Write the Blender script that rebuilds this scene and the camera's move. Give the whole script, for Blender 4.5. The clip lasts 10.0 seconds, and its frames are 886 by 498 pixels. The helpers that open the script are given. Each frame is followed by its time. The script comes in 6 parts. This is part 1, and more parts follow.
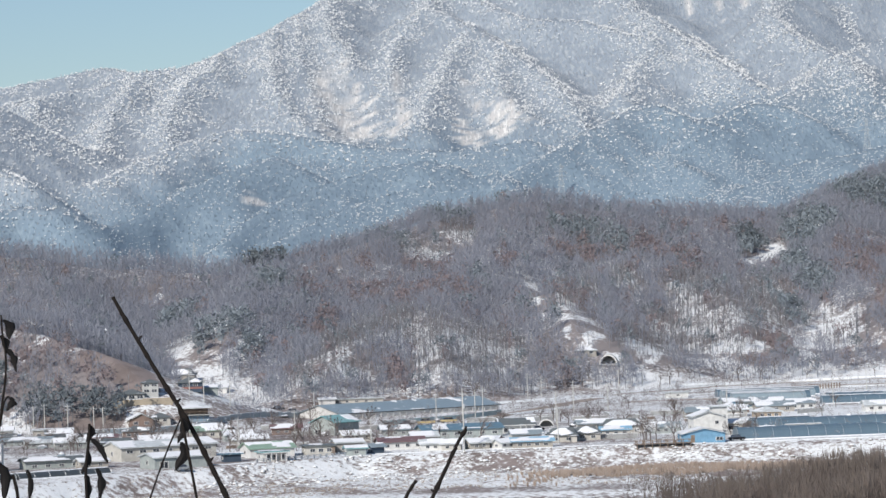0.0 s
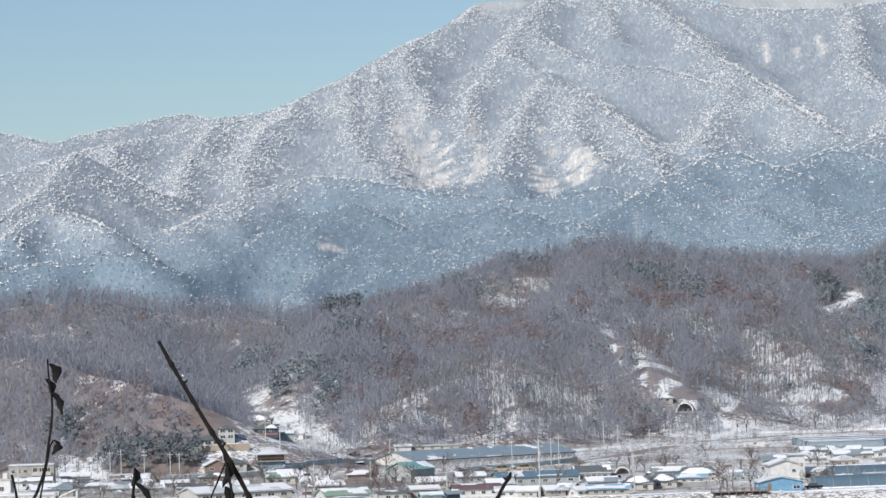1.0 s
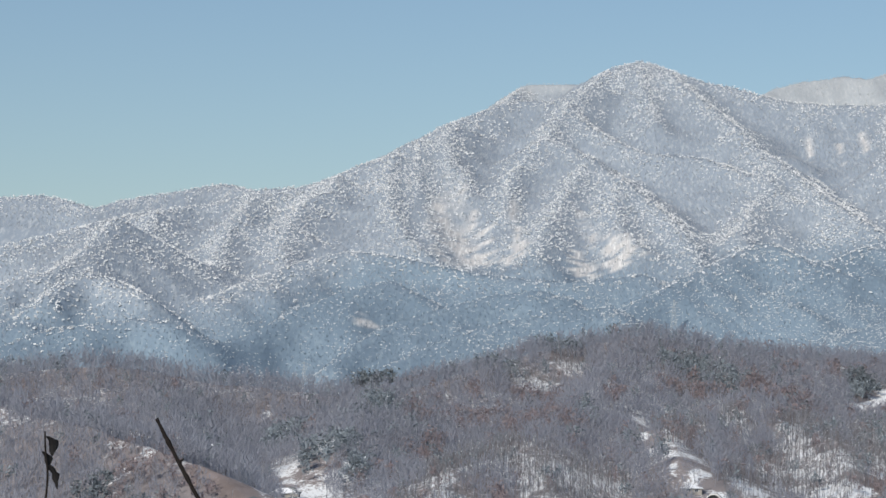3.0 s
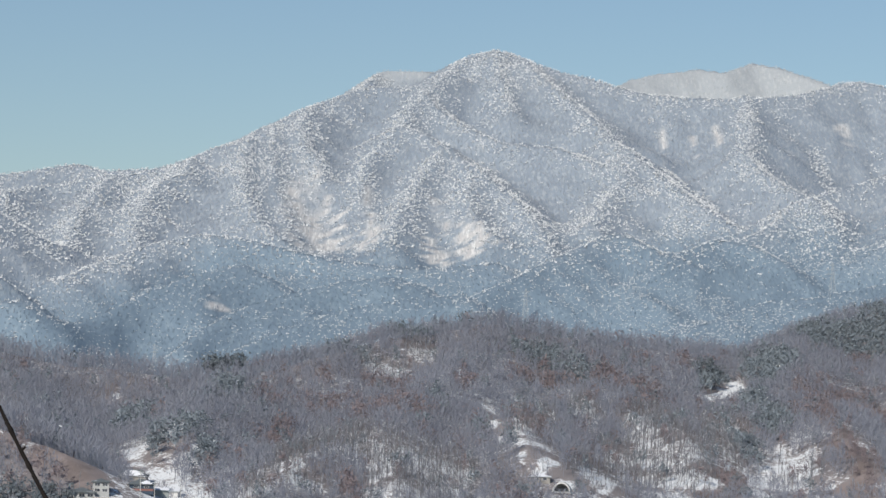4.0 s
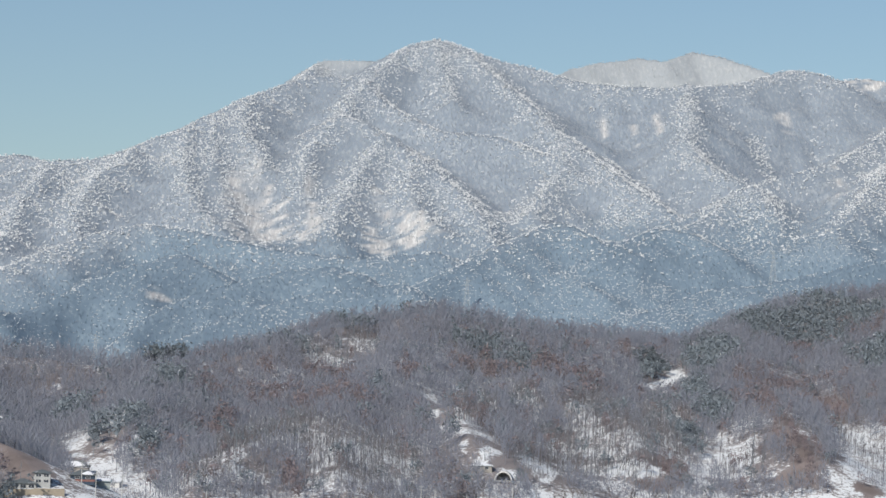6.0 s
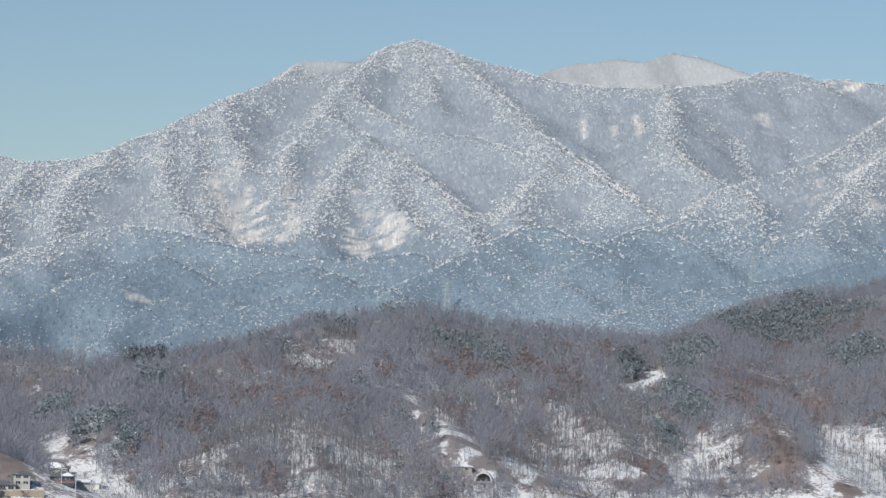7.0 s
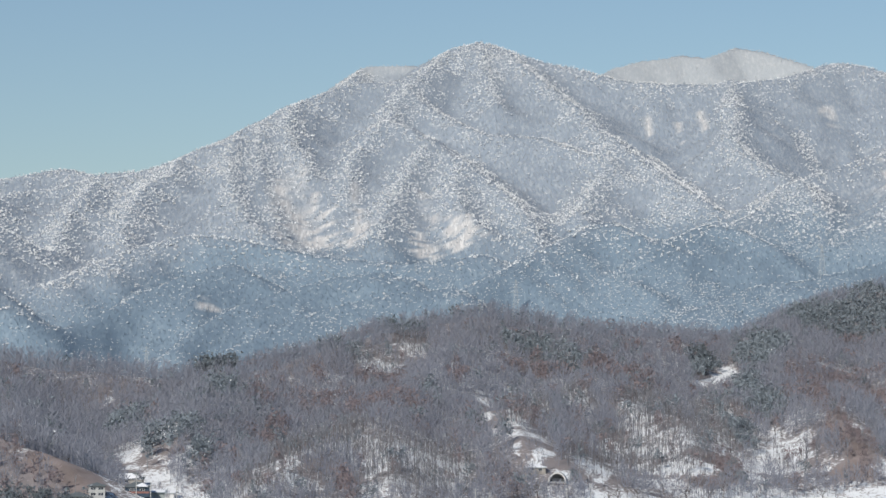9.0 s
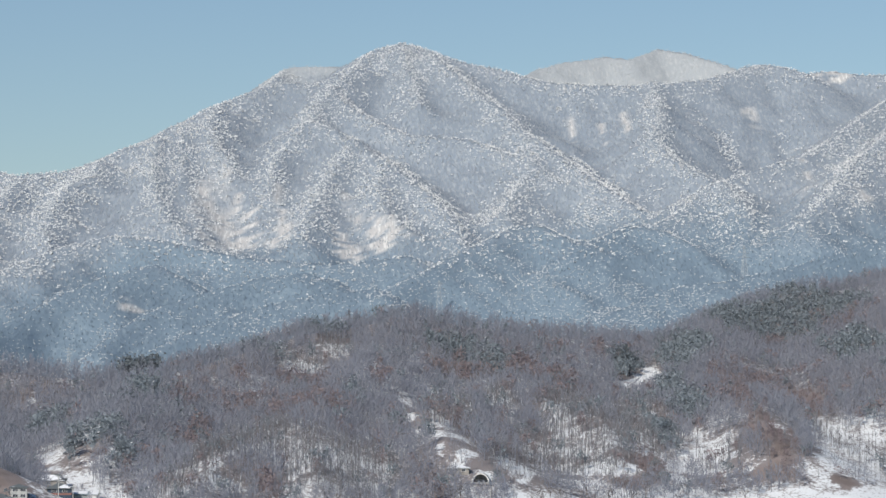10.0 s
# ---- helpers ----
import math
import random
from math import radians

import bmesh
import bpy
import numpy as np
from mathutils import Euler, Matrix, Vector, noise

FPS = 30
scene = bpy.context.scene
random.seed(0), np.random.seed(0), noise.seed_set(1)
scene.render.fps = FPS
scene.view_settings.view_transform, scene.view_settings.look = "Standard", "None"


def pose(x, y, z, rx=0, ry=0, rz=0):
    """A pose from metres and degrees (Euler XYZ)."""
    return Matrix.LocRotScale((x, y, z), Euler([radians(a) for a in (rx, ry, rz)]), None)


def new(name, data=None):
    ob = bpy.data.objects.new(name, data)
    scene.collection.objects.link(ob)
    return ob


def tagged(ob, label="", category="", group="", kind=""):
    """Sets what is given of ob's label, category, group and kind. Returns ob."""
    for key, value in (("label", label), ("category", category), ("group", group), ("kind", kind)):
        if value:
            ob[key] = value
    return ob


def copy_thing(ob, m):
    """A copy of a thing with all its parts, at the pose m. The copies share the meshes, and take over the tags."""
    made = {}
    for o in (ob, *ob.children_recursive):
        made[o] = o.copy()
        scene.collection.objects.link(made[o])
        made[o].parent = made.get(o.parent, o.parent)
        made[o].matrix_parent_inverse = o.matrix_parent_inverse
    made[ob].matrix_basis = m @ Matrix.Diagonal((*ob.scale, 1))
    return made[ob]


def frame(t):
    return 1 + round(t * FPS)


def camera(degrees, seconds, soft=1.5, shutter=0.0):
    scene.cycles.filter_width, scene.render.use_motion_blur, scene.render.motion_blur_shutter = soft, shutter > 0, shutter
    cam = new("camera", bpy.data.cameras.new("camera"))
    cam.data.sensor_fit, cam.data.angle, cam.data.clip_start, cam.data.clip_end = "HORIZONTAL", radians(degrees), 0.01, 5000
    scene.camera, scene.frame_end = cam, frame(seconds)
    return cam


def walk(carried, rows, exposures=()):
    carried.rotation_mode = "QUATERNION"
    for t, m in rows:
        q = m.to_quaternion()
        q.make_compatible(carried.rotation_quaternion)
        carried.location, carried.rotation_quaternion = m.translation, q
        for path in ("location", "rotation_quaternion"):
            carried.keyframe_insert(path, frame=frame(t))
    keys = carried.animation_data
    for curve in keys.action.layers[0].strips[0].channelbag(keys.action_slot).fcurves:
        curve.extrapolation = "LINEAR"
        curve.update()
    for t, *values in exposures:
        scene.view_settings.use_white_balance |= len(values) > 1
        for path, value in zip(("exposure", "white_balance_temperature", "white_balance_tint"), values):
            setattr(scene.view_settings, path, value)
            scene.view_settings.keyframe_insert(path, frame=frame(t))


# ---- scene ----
cam = camera(17.0, 10.0, soft=1.5)
PATH = [
    (0.0, pose(0.000, 0, 40.000, 90.931, 1.858, 0.940)),
    (0.2, pose(0.001, 0, 40.000, 91.547, 2.120, 0.850)),
    (0.5, pose(0.003, 0, 40.000, 91.962, 1.254, 0.637)),
    (0.7, pose(0.017, 0, 39.999, 91.936, 1.406, 1.004)),
    (1.0, pose(0.037, 0, 39.997, 91.881, 1.672, 2.415)),
    (1.2, pose(0.047, 0, 39.997, 91.772, 1.729, 2.945)),
    (1.5, pose(0.063, 0, 39.997, 91.472, 0.896, 3.197)),
    (1.7, pose(0.067, 0, 40.000, 91.450, 0.357, 3.330)),
    (2.0, pose(0.074, 0, 40.005, 91.929, -0.160, 3.085)),
    (2.2, pose(0.075, 0, 40.006, 92.447, -0.396, 3.001)),
    (3.3, pose(0.079, 0, 40.012, 93.535, -1.072, 2.797)),
    (3.5, pose(0.081, 0, 40.015, 93.593, -1.397, 1.323)),
    (3.7, pose(0.082, 0, 40.016, 93.553, -1.687, 0.703)),
    (4.0, pose(0.083, 0, 40.017, 93.220, -1.726, 0.118)),
    (4.5, pose(0.085, 0, 40.018, 93.163, -1.744, -0.247)),
    (5.0, pose(0.092, 0, 40.019, 93.010, -1.953, -0.614)),
    (5.5, pose(0.100, 0, 40.020, 93.027, -1.847, -0.872)),
    (5.7, pose(0.103, 0, 40.021, 93.052, -1.749, -0.914)),
    (6.8, pose(0.122, 0, 40.024, 93.016, -0.956, -1.244)),
    (7.0, pose(0.125, 0, 40.025, 93.073, -1.437, -1.390)),
    (7.2, pose(0.128, 0, 40.026, 93.307, -1.299, -1.216)),
    (7.5, pose(0.133, 0, 40.027, 93.295, -1.182, -0.983)),
    (8.0, pose(0.142, 0, 40.028, 93.306, -1.216, -0.981)),
    (8.2, pose(0.145, 0, 40.029, 93.230, -1.050, -0.630)),
    (8.5, pose(0.150, 0, 40.030, 93.064, -0.940, -0.218)),
    (9.0, pose(0.153, 0, 40.030, 93.097, 0.000, -0.000)),
    (9.5, pose(0.157, 0, 40.030, 93.336, 0.193, -0.322)),
    (9.7, pose(0.158, 0, 40.030, 93.349, 0.179, -0.667)),
    (10.0, pose(0.160, 0, 40.030, 93.112, 0.078, -1.480)),
]
walk(cam, PATH, exposures=[(0.0, 0.18, 6300, 9), (2.0, 0.14, 6280, 9), (3.6, 0.0, 6350, 8), (10.0, 0.0, 6350, 8)])

# ---- daylight: a winter sun behind the camera, clear pale sky ----
SUN_HEIGHT, SUN_TURN = radians(33), radians(209)
world = bpy.data.worlds.new("winter_sky")
scene.world = world
world.use_nodes = True
wn, wl = world.node_tree.nodes, world.node_tree.links
sky = wn.new("ShaderNodeTexSky")
sky.sky_type, sky.sun_disc = "NISHITA", False
sky.sun_elevation, sky.sun_rotation = SUN_HEIGHT, SUN_TURN
sky.air_density, sky.dust_density, sky.ozone_density = 1.0, 0.6, 2.5
sky.altitude = 100
wn["Background"].inputs["Strength"].default_value = 0.081
wl.new(sky.outputs["Color"], wn["Background"].inputs["Color"])

sun = new("sun", bpy.data.lights.new("sun", "SUN"))
sun.data.energy, sun.data.angle, sun.data.color = 3.8, radians(0.6), (1.0, 0.92, 0.82)
to_sun = Vector((math.sin(SUN_TURN) * math.cos(SUN_HEIGHT), math.cos(SUN_TURN) * math.cos(SUN_HEIGHT), math.sin(SUN_HEIGHT)))
sun.matrix_world = Matrix.Translation((0, 0, 300)) @ to_sun.to_track_quat("Z", "Y").to_matrix().to_4x4()
tagged(sun, "low winter sun", "sun", kind="structure")


# ---- materials ----
class Paint:
    """A small builder of node materials."""

    def __init__(self, name, rough=0.8, metal=0.0):
        self.m = bpy.data.materials.new(name)
        self.m.use_nodes = True
        self.n, self.l = self.m.node_tree.nodes, self.m.node_tree.links
        self.b = self.n["Principled BSDF"]
        self.b.inputs["Roughness"].default_value, self.b.inputs["Metallic"].default_value = rough, metal
        self.b.inputs["Specular IOR Level"].default_value = 0.25
        self.geo = self.n.new("ShaderNodeNewGeometry")

    def link(self, a, b):
        self.l.new(a, b)

    def noise(self, cell, detail=4.0, rough=0.6, stretch=None):
        """Noise with features of cell metres; stretch scales the axes."""
        t = self.n.new("ShaderNodeTexNoise")
        t.inputs["Scale"].default_value = 1.0 / cell
        t.inputs["Detail"].default_value, t.inputs["Roughness"].default_value = detail, rough
        src = self.geo.outputs["Position"]
        if stretch:
            v = self.n.new("ShaderNodeVectorMath")
            v.operation = "MULTIPLY"
            v.inputs[1].default_value = stretch
            self.link(src, v.inputs[0])
            src = v.outputs[0]
        self.link(src, t.inputs["Vector"])
        return t.outputs["Fac"]

    def step(self, value, low, high):
        r = self.n.new("ShaderNodeMapRange")
        r.interpolation_type = "SMOOTHSTEP"
        r.inputs["From Min"].default_value, r.inputs["From Max"].default_value = low, high
        self.link(value, r.inputs["Value"])
        return r.outputs["Result"]

    def sum(self, a, b, op="ADD"):
        m = self.n.new("ShaderNodeMath")
        m.operation = op
        for k, v in enumerate((a, b)):
            if isinstance(v, (int, float)):
                m.inputs[k].default_value = v
            else:
                self.link(v, m.inputs[k])
        return m.outputs[0]

    def mix(self, fac, a, b):
        m = self.n.new("ShaderNodeMix")
        m.data_type = "RGBA"
        if isinstance(fac, float):
            m.inputs[0].default_value = fac
        else:
            self.link(fac, m.inputs[0])
        for k, v in ((6, a), (7, b)):
            if isinstance(v, tuple):
                m.inputs[k].default_value = (*v, 1)
            else:
                self.link(v, m.inputs[k])
        return m.outputs[2]

    def up(self):
        s = self.n.new("ShaderNodeSeparateXYZ")
        self.link(self.geo.outputs["Normal"], s.inputs[0])
        return s.outputs["Z"]

    def attribute(self, name):
        a = self.n.new("ShaderNodeAttribute")
        a.attribute_name = name
        return a.outputs["Fac"]

    def island(self):
        return self.geo.outputs["Random Per Island"]

    def each(self):
        return self.n.new("ShaderNodeObjectInfo").outputs["Random"]

    def thin(self, colour, share=0.12):
        """For twigs and leaves: part of the light goes through."""
        self.done(colour)
        out = self.n["Material Output"]
        t, m = self.n.new("ShaderNodeBsdfTranslucent"), self.n.new("ShaderNodeMixShader")
        m.inputs[0].default_value = share
        if isinstance(colour, tuple):
            t.inputs["Color"].default_value = (*colour, 1)
        else:
            self.link(colour, t.inputs["Color"])
        self.link(self.b.outputs[0], m.inputs[1])
        self.link(t.outputs[0], m.inputs[2])
        self.link(m.outputs[0], out.inputs["Surface"])
        return self.m

    def done(self, colour, bump=None, depth=0.1):
        if isinstance(colour, tuple):
            self.b.inputs["Base Color"].default_value = (*colour, 1)
        else:
            self.link(colour, self.b.inputs["Base Color"])
        if bump is not None:
            k = self.n.new("ShaderNodeBump")
            k.inputs["Strength"].default_value, k.inputs["Distance"].default_value = 1.0, depth
            self.link(bump, k.inputs["Height"])
            self.link(k.outputs["Normal"], self.b.inputs["Normal"])
        return self.m


SNOW = (0.80, 0.82, 0.84)


def snowy(p, colour, low=0.35, high=0.75, cell=0.6, cover=SNOW):
    """Lays snow on what faces up, in broken patches."""
    f = p.step(p.sum(p.up(), p.sum(p.noise(cell), 0.5, "SUBTRACT")), low, high)
    return p.mix(f, colour, cover)


def land_material():
    p = Paint("snowy_valley_ground", 0.9)
    grass = p.mix(p.noise(1.8), (0.215, 0.18, 0.172), (0.295, 0.25, 0.24))
    grass = p.mix(p.step(p.noise(14), 0.45, 0.65), grass, (0.19, 0.157, 0.147))
    litter = p.mix(p.noise(0.8), (0.20, 0.18, 0.185), (0.29, 0.265, 0.265))
    base = p.mix(p.attribute("litter"), grass, litter)
    patches = p.sum(p.noise(1.6, 5.0, 0.65), p.sum(p.noise(11), 0.5, "MULTIPLY"))
    f = p.step(p.sum(patches, p.attribute("snow")), 1.0, 1.22)
    return p.done(p.mix(f, base, SNOW), p.noise(0.9), 0.25)


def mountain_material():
    p = Paint("hazy_snowy_mountain_ground", 0.9)
    # Ground colours are paled and blued to stand for distance haze.
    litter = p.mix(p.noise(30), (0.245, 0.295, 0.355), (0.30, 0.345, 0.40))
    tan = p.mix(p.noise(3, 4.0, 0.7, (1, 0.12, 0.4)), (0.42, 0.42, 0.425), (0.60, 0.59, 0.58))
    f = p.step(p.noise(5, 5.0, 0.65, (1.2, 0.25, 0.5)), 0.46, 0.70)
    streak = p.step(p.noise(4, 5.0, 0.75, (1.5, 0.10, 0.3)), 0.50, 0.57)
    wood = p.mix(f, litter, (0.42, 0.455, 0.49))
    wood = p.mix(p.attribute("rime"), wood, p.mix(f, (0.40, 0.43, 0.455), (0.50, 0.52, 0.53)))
    # Low slopes get a bluer tint, as haze lying over the foothills.
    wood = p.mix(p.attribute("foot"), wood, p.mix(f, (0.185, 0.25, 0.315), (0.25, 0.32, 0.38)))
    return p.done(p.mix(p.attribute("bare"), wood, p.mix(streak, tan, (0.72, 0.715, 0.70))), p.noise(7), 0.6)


def far_tree_material(name, dark, light, reach, cover):
    """Distant trees with snow on what faces up; reach says how far down it comes, tree by tree and stand by stand."""
    p = Paint(name, 0.9)
    c = p.mix(p.noise(25.0), dark, light)
    stand = p.sum(p.sum(p.noise(60.0, 3.0), 0.5, "SUBTRACT"), 0.8, "MULTIPLY")
    each = p.sum(p.sum(p.island(), 0.5, "SUBTRACT"), 0.9, "MULTIPLY")
    f = p.step(p.sum(p.up(), p.sum(p.sum(stand, each), p.sum(p.noise(1.6, 2.0), 0.6, "MULTIPLY"))), 0.75 - reach, 1.0 - reach)
    return p.thin(p.mix(f, c, cover), 0.1)


def bare_tree_material(name, a, b, frost):
    p = Paint(name, 0.9)
    c = p.mix(p.step(p.noise(22), 0.3, 0.7), a, b)
    c = p.mix(p.sum(p.island(), 0.22, "MULTIPLY"), c, tuple(v * 0.6 for v in a))
    f = p.step(p.sum(p.noise(2.2, 3.0), p.sum(p.island(), 0.25, "MULTIPLY")), 0.84 - frost, 0.9 - frost)
    return p.thin(p.mix(f, c, SNOW), 0.35)


MAT_LAND, MAT_MOUNTAIN = land_material(), mountain_material()
# Far pines and woods have distance haze mixed into their base colours.
MAT_FAR_PINE = far_tree_material("hazy_snow_laden_pine", (0.335, 0.39, 0.445), (0.395, 0.45, 0.50), 0.56, (0.87, 0.88, 0.885))
MAT_LOW_PINE = far_tree_material("hazy_snow_dusted_foothill_pine", (0.215, 0.29, 0.355), (0.27, 0.345, 0.41), 0.3, (0.74, 0.765, 0.785))
MAT_FAR_WOOD = far_tree_material("hazy_frosted_far_wood", (0.35, 0.385, 0.435), (0.41, 0.44, 0.485), -0.2, (0.58, 0.61, 0.635))
MAT_FOOT_WOOD = far_tree_material("haze_blue_foothill_wood", (0.19, 0.25, 0.315), (0.245, 0.305, 0.37), -0.25, (0.54, 0.58, 0.61))
# Bare hill woods are lighter than real bark: haze is in their colour.
MAT_GREY_WOOD = bare_tree_material("haze_grey_bare_wood", (0.345, 0.36, 0.413), (0.29, 0.305, 0.357), -0.12)
MAT_RUST_WOOD = bare_tree_material("russet_oak_wood", (0.335, 0.277, 0.282), (0.295, 0.252, 0.262), -0.12)
MAT_PALE_WOOD = bare_tree_material("pale_trunk_wood", (0.32, 0.325, 0.35), (0.25, 0.255, 0.28), 0.06)
MAT_SLIM_WOOD = bare_tree_material("slim_brown_wood", (0.25, 0.235, 0.245), (0.20, 0.19, 0.20), 0.0)
MAT_RIME_WOOD = far_tree_material("rime_white_wood", (0.47, 0.495, 0.515), (0.53, 0.55, 0.56), 0.1, (0.70, 0.705, 0.705))


def pine_material(name, dust, deep=1.0):
    p = Paint(name, 0.85)
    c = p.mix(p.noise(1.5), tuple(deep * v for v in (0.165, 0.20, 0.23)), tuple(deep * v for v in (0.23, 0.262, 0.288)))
    f = p.step(p.sum(p.noise(1.6, 3.0), p.sum(p.island(), 0.35, "MULTIPLY")), dust, dust + 0.08)
    return p.done(p.mix(f, c, SNOW))


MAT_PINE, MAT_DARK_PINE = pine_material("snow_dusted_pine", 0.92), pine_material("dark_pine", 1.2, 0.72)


# ---- plan in metres: crest lines and oval patches (x, y, half width, half depth, turn if any) ----
MOUNTAIN, HILLS = [], []


def crest(land, slope, *points):
    """A crest line from which the land falls away on both sides."""
    land.append((slope, points))


crest(MOUNTAIN, 0.52, (53, 4341, 576), (32, 4331, 572), (15, 4315, 567), (2, 4276, 552), (-14, 4224, 533), (-26, 4183, 519), (-49, 4142, 504), (-72, 4117, 495), (-100, 4120, 496), (-120, 4124, 497), (-135, 4104, 490), (-157, 4067, 477), (-186, 4030, 463), (-203, 3998, 452), (-215, 3944, 432), (-239, 3907, 419), (-271, 3842, 395), (-303, 3790, 376), (-334, 3737, 357), (-364, 3690, 340), (-396, 3657, 328), (-427, 3634, 320))  # skyline running down to the west
crest(MOUNTAIN, 0.52, (-427, 3634, 320), (-460, 3616, 313), (-497, 3593, 305), (-536, 3534, 295), (-571, 3462, 281), (-596, 3384, 265))  # west shoulder
crest(MOUNTAIN, 0.52, (53, 4341, 576), (76, 4333, 573), (96, 4308, 564), (120, 4269, 550), (144, 4235, 538), (184, 4210, 528), (222, 4162, 511), (260, 4125, 498), (306, 4115, 494), (354, 4110, 492), (418, 4121, 496), (476, 4146, 505), (526, 4196, 523), (550, 4225, 534), (575, 4234, 537), (605, 4211, 529), (624, 4178, 517))  # saddle and east shoulder
crest(MOUNTAIN, 0.52, (633, 4238, 524), (677, 4256, 530), (707, 4236, 523), (731, 4233, 522), (788, 4232, 522))  # far east shoulder
crest(MOUNTAIN, 0.66, (239, 4489, 547), (263, 4534, 564), (286, 4552, 572), (304, 4571, 579), (341, 4588, 585), (373, 4608, 593), (412, 4592, 587), (436, 4619, 597), (462, 4656, 611), (483, 4644, 606), (504, 4629, 601), (551, 4570, 578), (573, 4533, 564))  # far eastern top
crest(MOUNTAIN, 0.66, (-138, 4316, 519), (-120, 4393, 548), (-108, 4410, 554), (-70, 4411, 555), (-27, 4403, 551))  # small back top
crest(MOUNTAIN, 0.52, (-808, 3943, 340), (-761, 3952, 344), (-733, 3945, 341), (-673, 3899, 323), (-642, 3933, 337), (-606, 3959, 346), (-553, 3988, 358), (-525, 4006, 365), (-502, 4005, 365), (-477, 3985, 357), (-439, 3991, 359), (-419, 3998, 362))  # back ridge west
crest(MOUNTAIN, 0.6, (52, 4283, 565), (56, 4215, 540), (60, 4133, 511), (67, 4055, 482), (74, 3970, 452))  # summit rib
crest(MOUNTAIN, 0.62, (-14, 4179, 528), (-33, 4095, 498), (-51, 4037, 477), (-62, 3975, 455), (-73, 3871, 418), (-90, 3785, 387), (-107, 3730, 367), (-114, 3639, 334), (-114, 3529, 295))  # upper spur
crest(MOUNTAIN, 0.66, (-51, 4052, 479), (-23, 3970, 449), (15, 3892, 421), (52, 3829, 398), (88, 3816, 394), (132, 3801, 389), (166, 3754, 371), (199, 3692, 349), (230, 3607, 319))  # rib
crest(MOUNTAIN, 0.58, (-72, 3846, 415), (-44, 3821, 406), (-17, 3754, 382), (2, 3708, 366), (22, 3658, 348), (46, 3599, 327), (71, 3528, 302), (90, 3460, 277), (103, 3380, 249), (110, 3312, 225))  # middle spur
crest(MOUNTAIN, 0.62, (-17, 3749, 382), (-32, 3655, 348), (-49, 3565, 316), (-61, 3480, 286), (-68, 3399, 257), (-72, 3333, 234))  # middle spur, west branch
crest(MOUNTAIN, 0.62, (22, 3653, 348), (16, 3547, 310), (22, 3453, 276), (45, 3376, 249))  # middle spur, low branch
crest(MOUNTAIN, 0.58, (95, 4234, 552), (124, 4117, 510), (160, 3996, 466), (180, 3926, 441), (198, 3828, 406), (220, 3761, 382), (243, 3692, 358), (266, 3621, 332), (294, 3540, 303), (321, 3468, 277))  # east spur
crest(MOUNTAIN, 0.62, (221, 3771, 383), (204, 3640, 336), (178, 3539, 300), (158, 3456, 270))  # east spur, west branch
crest(MOUNTAIN, 0.66, (402, 4119, 495), (393, 3979, 456), (389, 3899, 428), (370, 3805, 394), (382, 3713, 361), (401, 3659, 341), (419, 3621, 328))  # shoulder spur
crest(MOUNTAIN, 0.56, (732, 3934, 476), (657, 3799, 429), (604, 3697, 393), (564, 3625, 368), (527, 3559, 345), (496, 3532, 336), (457, 3496, 323), (419, 3453, 308), (386, 3392, 287), (358, 3329, 265), (323, 3276, 247))  # front east ridge
crest(MOUNTAIN, 0.56, (680, 3652, 410), (603, 3486, 353), (573, 3428, 334), (527, 3301, 291), (493, 3209, 260), (468, 3151, 240))  # front east spur
crest(MOUNTAIN, 0.56, (414, 3413, 305), (422, 3314, 271), (423, 3224, 240), (403, 3158, 218))  # front east foot
crest(MOUNTAIN, 0.58, (-201, 3953, 447), (-205, 3857, 413), (-192, 3761, 378), (-172, 3705, 358), (-165, 3634, 332))  # west spur
crest(MOUNTAIN, 0.6, (-237, 3872, 415), (-235, 3740, 368), (-222, 3613, 322), (-204, 3495, 280), (-189, 3384, 240))  # scar spur
crest(MOUNTAIN, 0.58, (-266, 3772, 389), (-266, 3670, 352), (-256, 3575, 318), (-244, 3491, 289), (-226, 3408, 259), (-194, 3338, 234))  # broad west spur
crest(MOUNTAIN, 0.56, (-328, 3667, 351), (-333, 3597, 326), (-354, 3553, 311), (-366, 3456, 276), (-365, 3366, 244), (-355, 3302, 221))  # far west spur
crest(MOUNTAIN, 0.56, (-417, 3544, 313), (-427, 3466, 285), (-434, 3373, 252), (-425, 3265, 214))  # farther west spur
crest(MOUNTAIN, 0.56, (-525, 3464, 290), (-522, 3367, 256), (-490, 3282, 226), (-441, 3202, 198))  # western edge spur
crest(MOUNTAIN, 0.54, (-589, 3344, 262), (-626, 3306, 249), (-662, 3269, 236))  # western edge
crest(MOUNTAIN, 0.54, (-534, 3242, 266), (-546, 3105, 220), (-570, 3018, 191), (-605, 2994, 183))  # western foot
crest(MOUNTAIN, 0.5, (-403, 3105, 176), (-364, 3173, 200), (-323, 3231, 220), (-280, 3265, 232), (-232, 3256, 229), (-180, 3218, 216), (-130, 3190, 205), (-87, 3173, 200), (-38, 3161, 196), (10, 3177, 201), (47, 3193, 207))  # foothill shelf
crest(MOUNTAIN, 0.54, (21, 2963, 161), (70, 3040, 187), (98, 3096, 205), (130, 3145, 222), (162, 3198, 240), (184, 3212, 244), (206, 3170, 230), (224, 3112, 211))  # foothill dome
crest(MOUNTAIN, 0.54, (209, 3069, 196), (236, 3117, 212), (264, 3171, 231), (285, 3199, 240), (320, 3181, 234), (345, 3127, 216))  # foothill east
